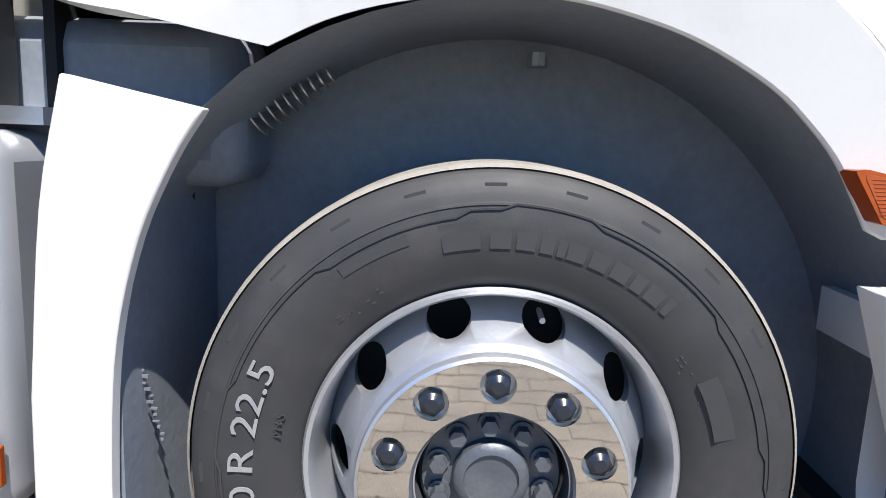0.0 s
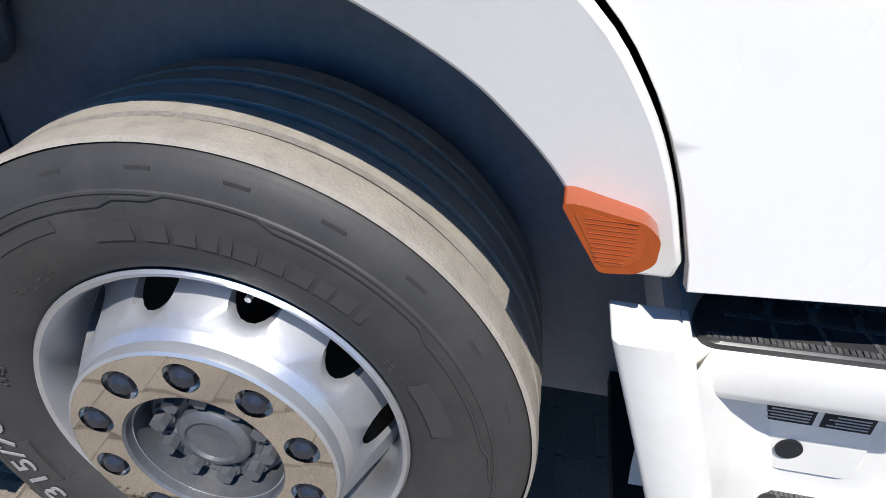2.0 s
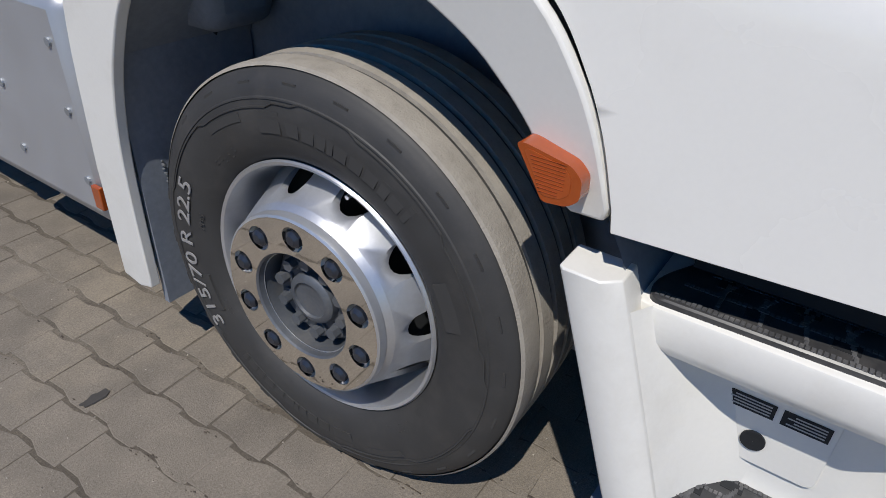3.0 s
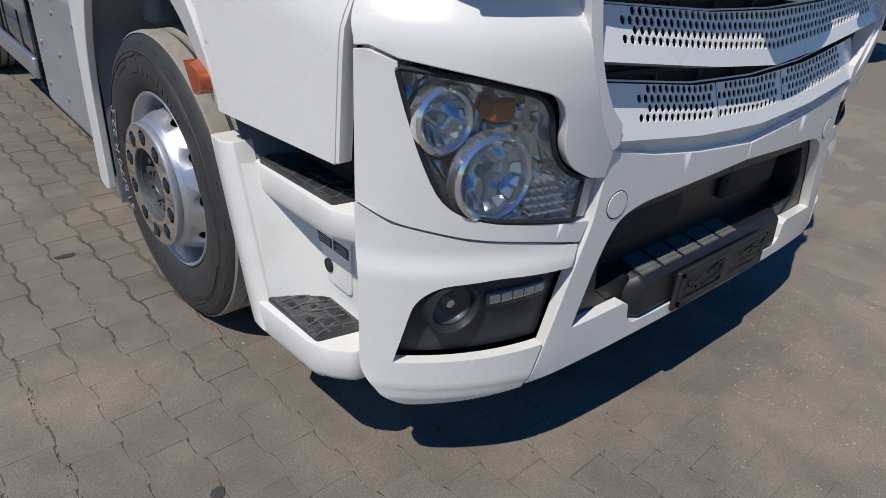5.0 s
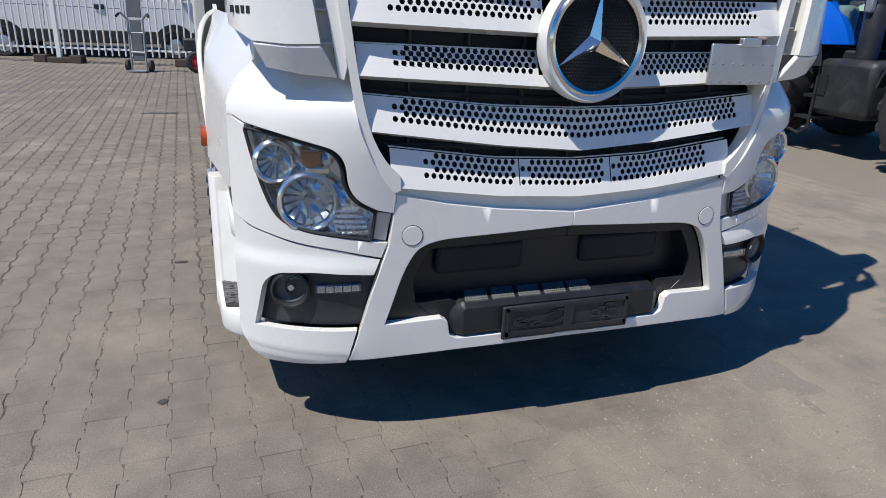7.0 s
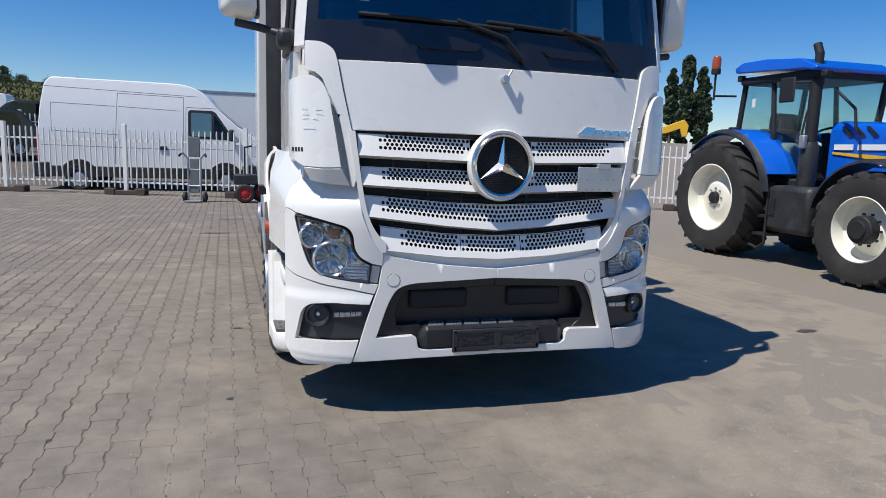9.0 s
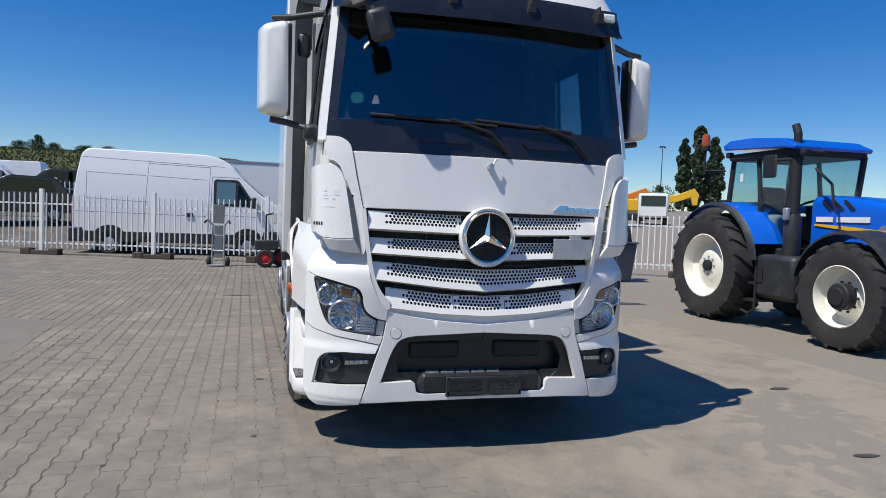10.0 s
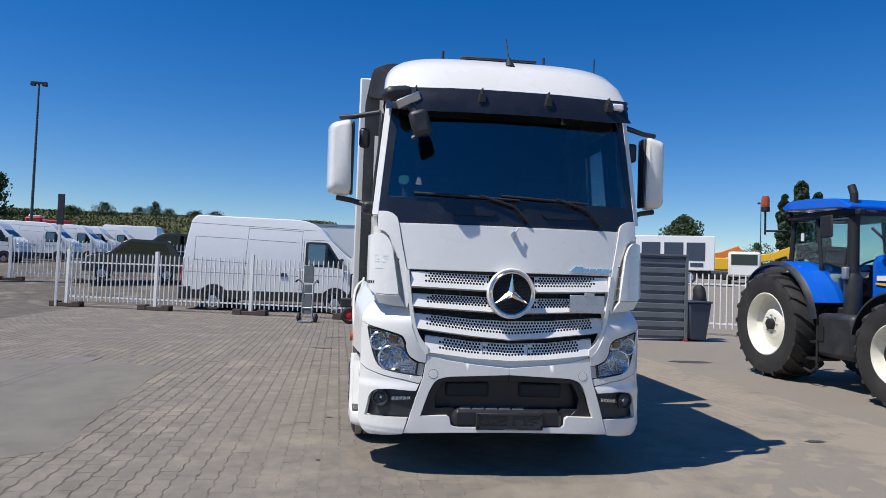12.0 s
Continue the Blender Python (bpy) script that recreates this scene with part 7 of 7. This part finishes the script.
# cab
roof = round_poly([(0.20, 3.05), (0.16, 2.97), (-1.28, 2.90), (-1.48, 2.86), (-1.52, 2.92), (-1.22, 3.06), (-0.5, 3.13), (0.02, 3.13)], 0.04)
bm = bmesh.new()
a = [bm.verts.new((0.42, y, z)) for y, z in roof]
b = [bm.verts.new((1.93, y, z)) for y, z in roof]
for i in range(len(roof)):
    j = (i + 1) % len(roof)
    bm.faces.new((a[i], a[j], b[j], b[i]))
bm.faces.new(a)
bm.faces.new(b)
bmesh.ops.recalc_face_normals(bm, faces=bm.faces[:])
part("cab_roof", bm, BLUE, tractor, "blue cab roof", bevel=0.05)
part("roof_liner", boxes((0.5, 1.92, -1.42, 0.12, 2.78, 2.90)), DEEP, tractor, bevel=0.03)
for x in (0.62, 1.85):
    part("cab_pillar", rods([(x, 0.22, 1.95), (x, 0.12, 2.82)], r=0.045), DEEP, tractor)
    part("cab_pillar", rods([(x, -0.52, 1.30), (x, -0.60, 2.0), (x, -0.50, 2.82)], r=0.04), DEEP, tractor)
    part("cab_pillar", rods([(x, -1.28, 1.25), (x, -1.30, 1.9), (x, -1.42, 2.82)], r=0.05), DEEP, tractor)
    p = part("door_glass", sheet([(-1.26, 1.30), (-0.55, 1.30), (-0.53, 2.78), (-1.38, 2.78)], lambda u, v: (x, u, v), 0.008, 0, 0), CLEARPANE, tractor)
    p.visible_shadow = False
    p = part("quarter_glass", sheet([(-0.55, 1.35), (-0.30, 1.95), (0.20, 1.98), (0.12, 2.78), (-0.52, 2.78)], lambda u, v: (x, u, v), 0.008, 0, 0), CLEARPANE, tractor)
    p.visible_shadow = False
p = part("front_glass", boxes((0.64, 1.83, -1.38, -1.37, 1.75, 2.80)), CLEARPANE, tractor)
p.visible_shadow = False
p = part("rear_glass", boxes((0.64, 1.83, 0.16, 0.17, 1.95, 2.78)), CLEARPANE, tractor)
p.visible_shadow = False
part("cab_floor", boxes((0.60, 1.97, -1.3, 0.0, 1.05, 1.30)), DEEP, tractor, bevel=0.03)
part("side_console", boxes((0.66, 0.95, -0.85, 0.0, 1.3, 1.85), (0.68, 0.9, -0.55, -0.1, 1.85, 2.0)), mat("console_grey_green", (0.22, 0.27, 0.24), 0.6), tractor, bevel=0.08)
part("driver_seat", boxes((1.0, 1.55, -0.55, -0.05, 1.55, 1.72), (1.02, 1.53, -0.15, 0.0, 1.7, 2.35)), DEEP, tractor, bevel=0.06)
part("steering_wheel", lathe([(0.20 + 0.018 * math.cos(k * 1.05), 0.018 * math.sin(k * 1.05)) for k in range(6)], 32, "z", True), DEEP, tractor, m=Matrix.Translation((1.28, -0.95, 2.0)) @ pose(0, 0, 0, -28))
part("steering_column", rods([(1.28, -0.95, 2.0), (1.28, -1.2, 1.3)], r=0.06), DEEP, tractor)
part("arm_rest", boxes((0.72, 0.98, -0.62, -0.15, 2.0, 2.07), (0.74, 0.80, -0.60, -0.54, 2.05, 2.2), (0.86, 0.92, -0.50, -0.44, 2.05, 2.16)), DEEP, tractor, bevel=0.02)
part("dash_panel", boxes((1.1, 1.5, -1.32, -1.05, 1.6, 1.95)), DEEP, tractor, bevel=0.05)
part("yellow_tag", boxes((0.655, 0.66, -0.62, -0.52, 1.62, 1.70)), YELLOW, tractor)
part("window_sticker", boxes((0.60, 0.612, -0.15, -0.08, 2.42, 2.56)), PAPER, tractor)
part("grab_rail", rods([(0.60, -1.22, 1.5), (0.57, -1.20, 1.9), (0.60, -1.24, 2.3)], r=0.015), DEEP, tractor)
# hood
hood_p = round_poly([(-1.46, 1.20), (-1.46, 2.17), (-2.2, 2.13), (-3.6, 1.90), (-3.95, 1.62), (-3.95, 1.05), (-2.6, 1.12)], [0.02, 0.08, 0.1, 0.2, 0.15, 0.1, 0.2])
bm = bmesh.new()
rings = []
for x, k in ((0.86, 0.90), (0.90, 0.97), (1.0, 1.0), (1.55, 1.0), (1.65, 0.97), (1.69, 0.90)):
    rings.append([bm.verts.new((x, y, 1.2 + (z - 1.2) * k)) for y, z in hood_p])
for p, q in zip(rings[:-1], rings[1:]):
    for i in range(len(hood_p)):
        j = (i + 1) % len(hood_p)
        bm.faces.new((p[i], p[j], q[j], q[i]))
bm.faces.new(rings[0])
bm.faces.new(rings[-1][::-1])
bmesh.ops.recalc_face_normals(bm, faces=bm.faces[:])
hd = part("bonnet", bm, BLUE, tractor, "blue bonnet with an orange stripe", angle=40)
for a, b in ((-1.88, -1.56), (-2.52, -1.95)):
    part("name_bar", boxes((0.842, 0.852, a, b, 1.745, 1.825)), PAPER, hd, "white lettering bar")
part("stripe", sheet([(-2.95, 1.52), (-2.95, 1.62), (-2.2, 1.68), (-1.54, 1.715), (-1.54, 1.685), (-2.2, 1.62)], lambda u, v: (0.846, u, v), 0.006, 0, 0), YELLOW, hd, "orange stripe")
part("round_badge", rods([(0.86, -2.75, 1.62), (0.842, -2.75, 1.62)], r=0.09, n=24), ALU, hd, "round silver badge")
part("model_bar", boxes((0.842, 0.852, -2.55, -2.22, 1.535, 1.585)), PAPER, hd)
for k in range(3):
    part("vent", sheet([(-1.86 - 0.20 * k, 1.95), (-1.79 - 0.20 * k, 1.95), (-1.66 - 0.20 * k, 2.075), (-1.71 - 0.20 * k, 2.075)], lambda u, v: (0.850, u, v), 0.02, 0, 0), DEEP, hd)
part("grille", boxes((0.95, 1.6, -3.97, -3.93, 1.1, 1.6)), DEEP, hd)
# exhaust, tanks, steps
part("exhaust", rods([(0.60, -1.36, 1.2), (0.60, -1.36, 2.75)], r=0.085, n=18), DEEP, tractor, "black exhaust stack")
part("exhaust_tip", rods([(0.60, -1.36, 2.7), (0.60, -1.36, 3.12), (0.60, -1.30, 3.26)], r=0.06, n=16), DEEP, tractor)
part("exhaust_guard", lathe([(0.12, 1.2), (0.13, 1.3), (0.13, 1.75), (0.10, 1.85)], 24, "z"), BLACK, tractor, m=Matrix.Translation((0.60, -1.36, 0)))
part("fuel_tank", boxes((0.22, 0.95, -1.85, -1.02, 0.5, 1.2)), BLACK, tractor, "black moulded fuel tank", bevel=0.08)
part("tank_lamp", boxes((0.205, 0.225, -1.22, -1.1, 0.75, 1.0)), DEEP, tractor)
for z in (0.42, 0.70):
    part("step", boxes((0.20, 0.62, -1.08, -0.72, z, z + 0.04)), BLACK, tractor)
part("step_rail", rods([(0.22, -1.06, 0.3), (0.22, -1.06, 1.15)], [(0.22, -0.74, 0.42), (0.22, -0.74, 1.1)], [(0.2, -1.1, 0.32), (0.2, -0.95, 0.22), (0.2, -0.72, 0.27), (0.2, -0.66, 0.36)], r=0.022), DEEP, tractor)
part("transmission", boxes((0.85, 1.7, -3.7, 0.4, 0.55, 1.15)), DEEP, tractor, bevel=0.08)
part("front_axle", boxes((0.4, 2.2, -3.01, -2.77, 0.58, 0.86)), DEEP, tractor, bevel=0.05)
part("rear_axle", boxes((0.4, 2.2, -0.15, 0.15, 0.78, 1.08)), DEEP, tractor, bevel=0.05)
# beacon, mirrors, lamps
part("beacon_stalk", rods([(0.55, 0.25, 2.62), (0.22, 0.40, 2.62)], [(0.22, 0.40, 2.55), (0.22, 0.40, 3.0)], r=0.018), DEEP, tractor)
part("beacon", lathe([(0.07, 2.86), (0.075, 2.90), (0.07, 3.03), (0.05, 3.07), (0.001, 3.075)], 24, "z"), ORANGE, tractor, "orange warning beacon", m=Matrix.Translation((0.22, 0.40, 0.2)))
part("beacon_base", lathe([(0.075, 2.78), (0.075, 2.86), (0.001, 2.86)], 24, "z"), DEEP, tractor, m=Matrix.Translation((0.22, 0.40, 0.2)))
part("mirror", boxes((0.26, 0.30, -1.30, -1.02, 2.42, 2.78)), DEEP, tractor, "black door mirror", bevel=0.03)
part("mirror_arm", rods([(0.28, -1.15, 2.7), (0.60, -1.4, 2.72)], r=0.018), DEEP, tractor)
part("front_bar", rods([(0.55, -1.7, 2.82), (0.35, -2.15, 2.75)], [(0.60, -1.75, 2.55), (0.62, -2.05, 2.3), (0.62, -2.1, 2.0)], r=0.02), DEEP, tractor)
part("rear_lamp", boxes((0.40, 0.52, 0.05, 0.2, 1.95, 2.1)), DEEP, tractor, bevel=0.02)
part("work_lamp", boxes((0.46, 0.56, 0.06, 0.16, 2.84, 2.94)), DEEP, tractor, bevel=0.02)
part("work_lamp", boxes((0.46, 0.56, -1.65, -1.55, 2.76, 2.86)), DEEP, tractor, bevel=0.02)
part("turn_lamp", boxes((0.42, 0.5, -1.42, -1.32, 1.75, 1.95)), STEEL, tractor, bevel=0.02)

# ---- the far yard, drawn in towards the truck ----
AHEAD, ASIDE, HERE = Vector((0.115, 0.993, 0)), Vector((0.993, -0.115, 0)), Vector((-1.13, -4.88, 0))
basis = Matrix(((ASIDE.x, AHEAD.x, 0), (ASIDE.y, AHEAD.y, 0), (0, 0, 1)))
YARD = Matrix.Translation(HERE) @ (basis @ Matrix.Diagonal((0.914, 0.955, 0.914)) @ basis.transposed() @ Matrix.Rotation(radians(-0.35), 3, "Z")).to_4x4() @ Matrix.Translation((1.07, 4.67, 0))
bpy.context.view_layer.update()
for o in list(scene.objects):
    if o.parent is None and o not in (truck, tractor, cam, sun):
        o.matrix_world = YARD @ o.matrix_world


def yard_point(x, y):
    p = YARD @ Vector((x, y, yard_z(x, y)))
    return (p.x, p.y, p.z - 0.0014)


# ---- ground ----
GROUND = mat("dusty_ground", (0.105, 0.088, 0.068), 0.92, vary=0.35, scale=2.2, bump=0.5, bump_scale=260, low=0.5, high=1.0, stain=(0.255, 0.222, 0.178), stain_amount=0.85, stain_scale=1.3, drift=0.45, grain=0.34, grain_scale=150)
PAVER = mat("concrete_paver", (0.192, 0.166, 0.134), 0.9, vary=0.30, scale=7.0, bump=0.5, bump_scale=330, island=0.14, obj=0.14, low=0.5, high=1.0, stain=(0.31, 0.262, 0.196), stain_amount=0.85, stain_scale=1.4, drift=0.2, grain=0.30, grain_scale=170)


bm = bmesh.new()
ex_ = [-600, -150, -100, -70, -50, -40, -30, -20, -10, 0, 10, 25, 40, 60, 100, 150, 600]
ey = [-600, -100, -30, -10, 0, 10, 21.5, 24, 27, 30, 33, 40, 50, 60, 75, 95, 100, 105, 108, 112, 118, 122, 130, 140, 200, 1500]
g = [[bm.verts.new(yard_point(x, y)) for y in ey] for x in ex_]
for i in range(len(ex_) - 1):
    for j in range(len(ey) - 1):
        bm.faces.new((g[i][j], g[i + 1][j], g[i + 1][j + 1], g[i][j + 1]))
ground = mesh_object("ground", bm, GROUND)
tagged(ground, "dusty grey-brown yard ground with sand in the joints", "ground", kind="structure")
PW, PL = 0.147, 0.20


def paver_points(zig=0.019, gap=0.0017):
    """Outline of one interlocking paver, long along y: wide lower half, narrow upper half."""
    w, h = PW / 2 - gap, PL / 2 - gap * 0.3
    right = [(w + zig * 0.4, -h), (w + zig * 0.5, -h * 0.3), (w - zig * 0.5, h * 0.3), (w - zig * 0.4, h)]
    return right + [(-u, v) for u, v in right][::-1]


OUT = paver_points()
LOOSE = paver_points(0.017, 0.0065)
WIDE = paver_points(0.015, 0.0105)
TURN = Matrix.Rotation(radians(2.3), 3, "Z")


def worn_share(x, y):
    return min(0.94, max(0, (y - 0.9) / 1.4, (-1.6 - x) / 1.0))


def paver_data(offset, lift, verts, faces, rng, share):
    """One worn paver with its own slightly chipped outline."""
    base = len(verts)
    n = len(OUT)
    worn = rng.random() < share
    out = (WIDE if offset[1] > 2.2 + 0.7 * math.sin(1.1 * offset[0]) or offset[0] < -3.0 else LOOSE) if worn else OUT
    wob = [(rng.uniform(-0.0022, 0.0012), rng.uniform(-0.002, 0.002)) for q in out]
    tilt = rng.uniform(-0.003, 0.003), rng.uniform(-0.003, 0.003)
    for k, (s, z) in enumerate(((1.0, -0.02), (1.0, -0.0010), (0.976, 0.0))):
        for (u, v), (du, dv) in zip(out, wob):
            u, v = u + math.copysign(du, u), v + dv
            p = TURN @ Vector((offset[0] + u * s, offset[1] + v * (0.5 + s / 2), 0))
            verts.append((p.x, p.y, z + lift + u * tilt[0] + v * tilt[1]))
    for k in range(2):
        for i in range(n):
            j = (i + 1) % n
            faces.append((base + k * n + i, base + k * n + j, base + (k + 1) * n + j, base + (k + 1) * n + i))
    faces.append(tuple(base + 2 * n + i for i in range(n)))


def settle(x, y):
    """How far the paving has sunk under its sand, in broad patches; most to the far side of the truck."""
    patch = math.sin(1.7 * x + 0.6 * y) * math.sin(1.3 * y - 0.8 * x + 1.0) + 0.6 * math.sin(3.1 * x - 2.3 * y)
    return 0.0005 + 0.0007 * min(1, max(0, (y - 0.9) / 1.6, (-1.5 - x) / 1.2)) - 0.0006 * patch - 0.0016 * min(1, max(0, (x + 0.2 + 0.25 * math.sin(2 * y)) / 1.2))


near, far_v, far_f = [], [], []
rnd = random.Random(11)
for i in range(-66, 33):
    for j in range(-28, 105):
        x, y = i * PW - 0.01, j * PL + (PL / 2 if i % 2 else 0)
        if x > 1.5 and y > 8:
            continue
        lift = settle(x, y) + rnd.uniform(-0.0006, 0.0005)
        if -2.8 < x < -1.2 and -0.6 < y < 5.0 and len(near) < 300 and not (x > -1.4 and y < 1.0):
            near.append((x, y, lift))
        else:
            paver_data((x, y), lift, far_v, far_f, rnd, worn_share(x, y))
me = bpy.data.meshes.new("paving")
me.from_pydata(far_v, [], far_f)
me.materials.append(PAVER)
paving = new("paving", me)
tagged(paving, "worn zigzag concrete pavers with sandy joints", "paving", kind="stuff")
shapes = []
for k in range(10):
    v, f = [], []
    paver_data((0, 0), 0, v, f, rnd, k // 5)
    pm = bpy.data.meshes.new("paver")
    pm.from_pydata(v, [], f)
    pm.materials.append(PAVER)
    shapes.append(pm)
for x, y, lift in near:
    o = new("paver", shapes[rnd.randint(0, 4) + (5 if rnd.random() < worn_share(x, y) else 0)])
    o.parent = ground
    p = TURN @ Vector((x, y, 0))
    o.location = (p.x, p.y, lift)

rnd = random.Random(31)
verts, faces = [], []
for k in range(24000):
    if k < 9000:
        x, y = rnd.uniform(-4.0, 3.2), rnd.uniform(-3.6, 4.5)
    else:
        x, y = rnd.gauss(0.6, 1.3), rnd.gauss(-1.3, 0.8)
    r = rnd.uniform(0.0012, 0.0042) * (1.7 if rnd.random() < 0.08 else 1)
    b = len(verts)
    a = rnd.uniform(0, 6.28)
    for i in range(4):
        verts.append((x + r * math.cos(a + i * 1.57) * rnd.uniform(0.7, 1.3), y + r * math.sin(a + i * 1.57) * rnd.uniform(0.7, 1.3), -0.001))
    verts.append((x, y, r * 0.9))
    faces += [(b, b + 1, b + 4), (b + 1, b + 2, b + 4), (b + 2, b + 3, b + 4), (b + 3, b, b + 4)]
me = bpy.data.meshes.new("grit")
me.from_pydata(verts, [], faces)
me.materials.append(mat("grit", (0.31, 0.28, 0.235), 0.9, vary=0.75, island=0.9))
tagged(new("grit", me), "loose grit and sand grains on the pavers", "grit", kind="stuff")
verts, faces = [], []
for k in range(9000):
    i = rnd.randint(-46, -8) if k < 6500 else rnd.randint(-16, -2)
    y0 = rnd.uniform(-3.0, 9.0) if k < 6500 else rnd.uniform(-3.0, 2.0)
    if math.sin(0.9 * i + 1.3 * y0) + math.sin(2.3 * y0 - 0.4 * i) < 0.1:
        continue
    u = (i + 0.5) * PW - 0.01 + rnd.uniform(-0.012, 0.012)
    p = TURN @ Vector((u, y0, 0))
    r = rnd.uniform(0.002, 0.007)
    b = len(verts)
    a = rnd.uniform(0, 6.28)
    for q in range(4):
        verts.append((p.x + r * 0.6 * math.cos(a + q * 1.57) * rnd.uniform(0.6, 1.3), p.y + 1.6 * r * math.sin(a + q * 1.57) * rnd.uniform(0.6, 1.3), -0.001))
    verts.append((p.x, p.y, r * 0.6))
    faces += [(b, b + 1, b + 4), (b + 1, b + 2, b + 4), (b + 2, b + 3, b + 4), (b + 3, b, b + 4)]
me = bpy.data.meshes.new("crumbs")
me.from_pydata(verts, [], faces)
me.materials.append(mat("dark_crumbs", (0.07, 0.055, 0.042), 0.95, vary=0.5, island=0.8))
tagged(new("crumbs", me), "dark soil crumbs in the paving joints", "soil", kind="stuff")
OIL = mat("oil_stain", (0.06, 0.055, 0.05), 0.7, vary=0.3, scale=8)
for x, y, r, q in ((-1.46, 0.60, 0.022, 1.0), (3.39, 1.28, 0.10, 0.5), (2.62, -0.40, 0.10, 0.5), (-1.95, 8.3, 0.30, 0.25), (-1.45, 2.17, 0.05, 0.4), (-1.75, 10.4, 0.25, 0.2), (5.2, 7.3, 0.45, 0.5), (-2.3, 0.2, 0.018, 1.0)):
    pts = [(x + r * math.cos(t * 0.4) * rnd.uniform(0.6, 1.15), y + r * q * math.sin(t * 0.4) * rnd.uniform(0.6, 1.15)) for t in range(16)]
    bm = bmesh.new()
    bm.faces.new([bm.verts.new((u, v, 0.0042)) for u, v in pts])
    tagged(mesh_object("oil_stain", bm, OIL), "dark oil stain on the pavers", "stain", kind="structure")
SLAB = mat("worn_concrete_slab", (0.175, 0.157, 0.130), 0.9, vary=0.22, scale=2.5, bump=0.4, bump_scale=300, grain=0.22, grain_scale=170, stain=(0.12, 0.105, 0.085), stain_amount=0.6, stain_scale=2.2)
edge = [(-3.55, 0.9), (-3.72, 2.2), (-3.86, 3.6), (-4.08, 5.5), (-4.9, 5.85), (-6.2, 6.0), (-7.6, 5.8), (-7.8, 3.0), (-7.4, 0.8), (-5.6, 0.2), (-4.4, 0.3)]
ring = []
for (x0, y0), (x1, y1) in zip(edge, edge[1:] + edge[:1]):
    for k in range(9):
        f = k / 9
        ring.append((x0 + (x1 - x0) * f + rnd.uniform(-0.045, 0.045), y0 + (y1 - y0) * f + rnd.uniform(-0.045, 0.045)))
bm = bmesh.new()
top = [bm.verts.new((x, y, 0.0038)) for x, y in ring]
low = [bm.verts.new((x, y, -0.03)) for x, y in ring]
bm.faces.new(top)
for i in range(len(ring)):
    j = (i + 1) % len(ring)
    bm.faces.new((top[i], low[i], low[j], top[j]))
bmesh.ops.recalc_face_normals(bm, faces=bm.faces[:])
tagged(mesh_object("concrete_patch", bm, SLAB), "smooth worn concrete patch in the paving", "pavement", kind="structure")
RUSTY = mat("dull_steel", (0.17, 0.155, 0.14), 0.8, vary=0.25, scale=5)
drain = thing("drain_channel", "narrow steel drain channel set in the paving", "drain", m=Matrix.Translation((-5.5, 3.3, 0)) @ pose(0, 0, 0, 0, 0, 1))
for sx in (-0.07, 0.06):
    part("edge_rail", boxes((sx, sx + 0.01, 0, 3.4, -0.01, 0.006)), RUSTY, drain)
first = None
for k in range(60):
    m = Matrix.Translation((0, 0.03 + k * 0.0565, 0))
    if first is None:
        first = part("grate_bar", boxes((-0.06, 0.06, 0.0, 0.02, -0.01, 0.004)), RUSTY, drain, m=m)
    else:
        clones(first, [m])
part("cover_plate", boxes((-0.2, 0.25, 2.3, 3.1, -0.01, 0.008)), RUSTY, drain, bevel=0.003)
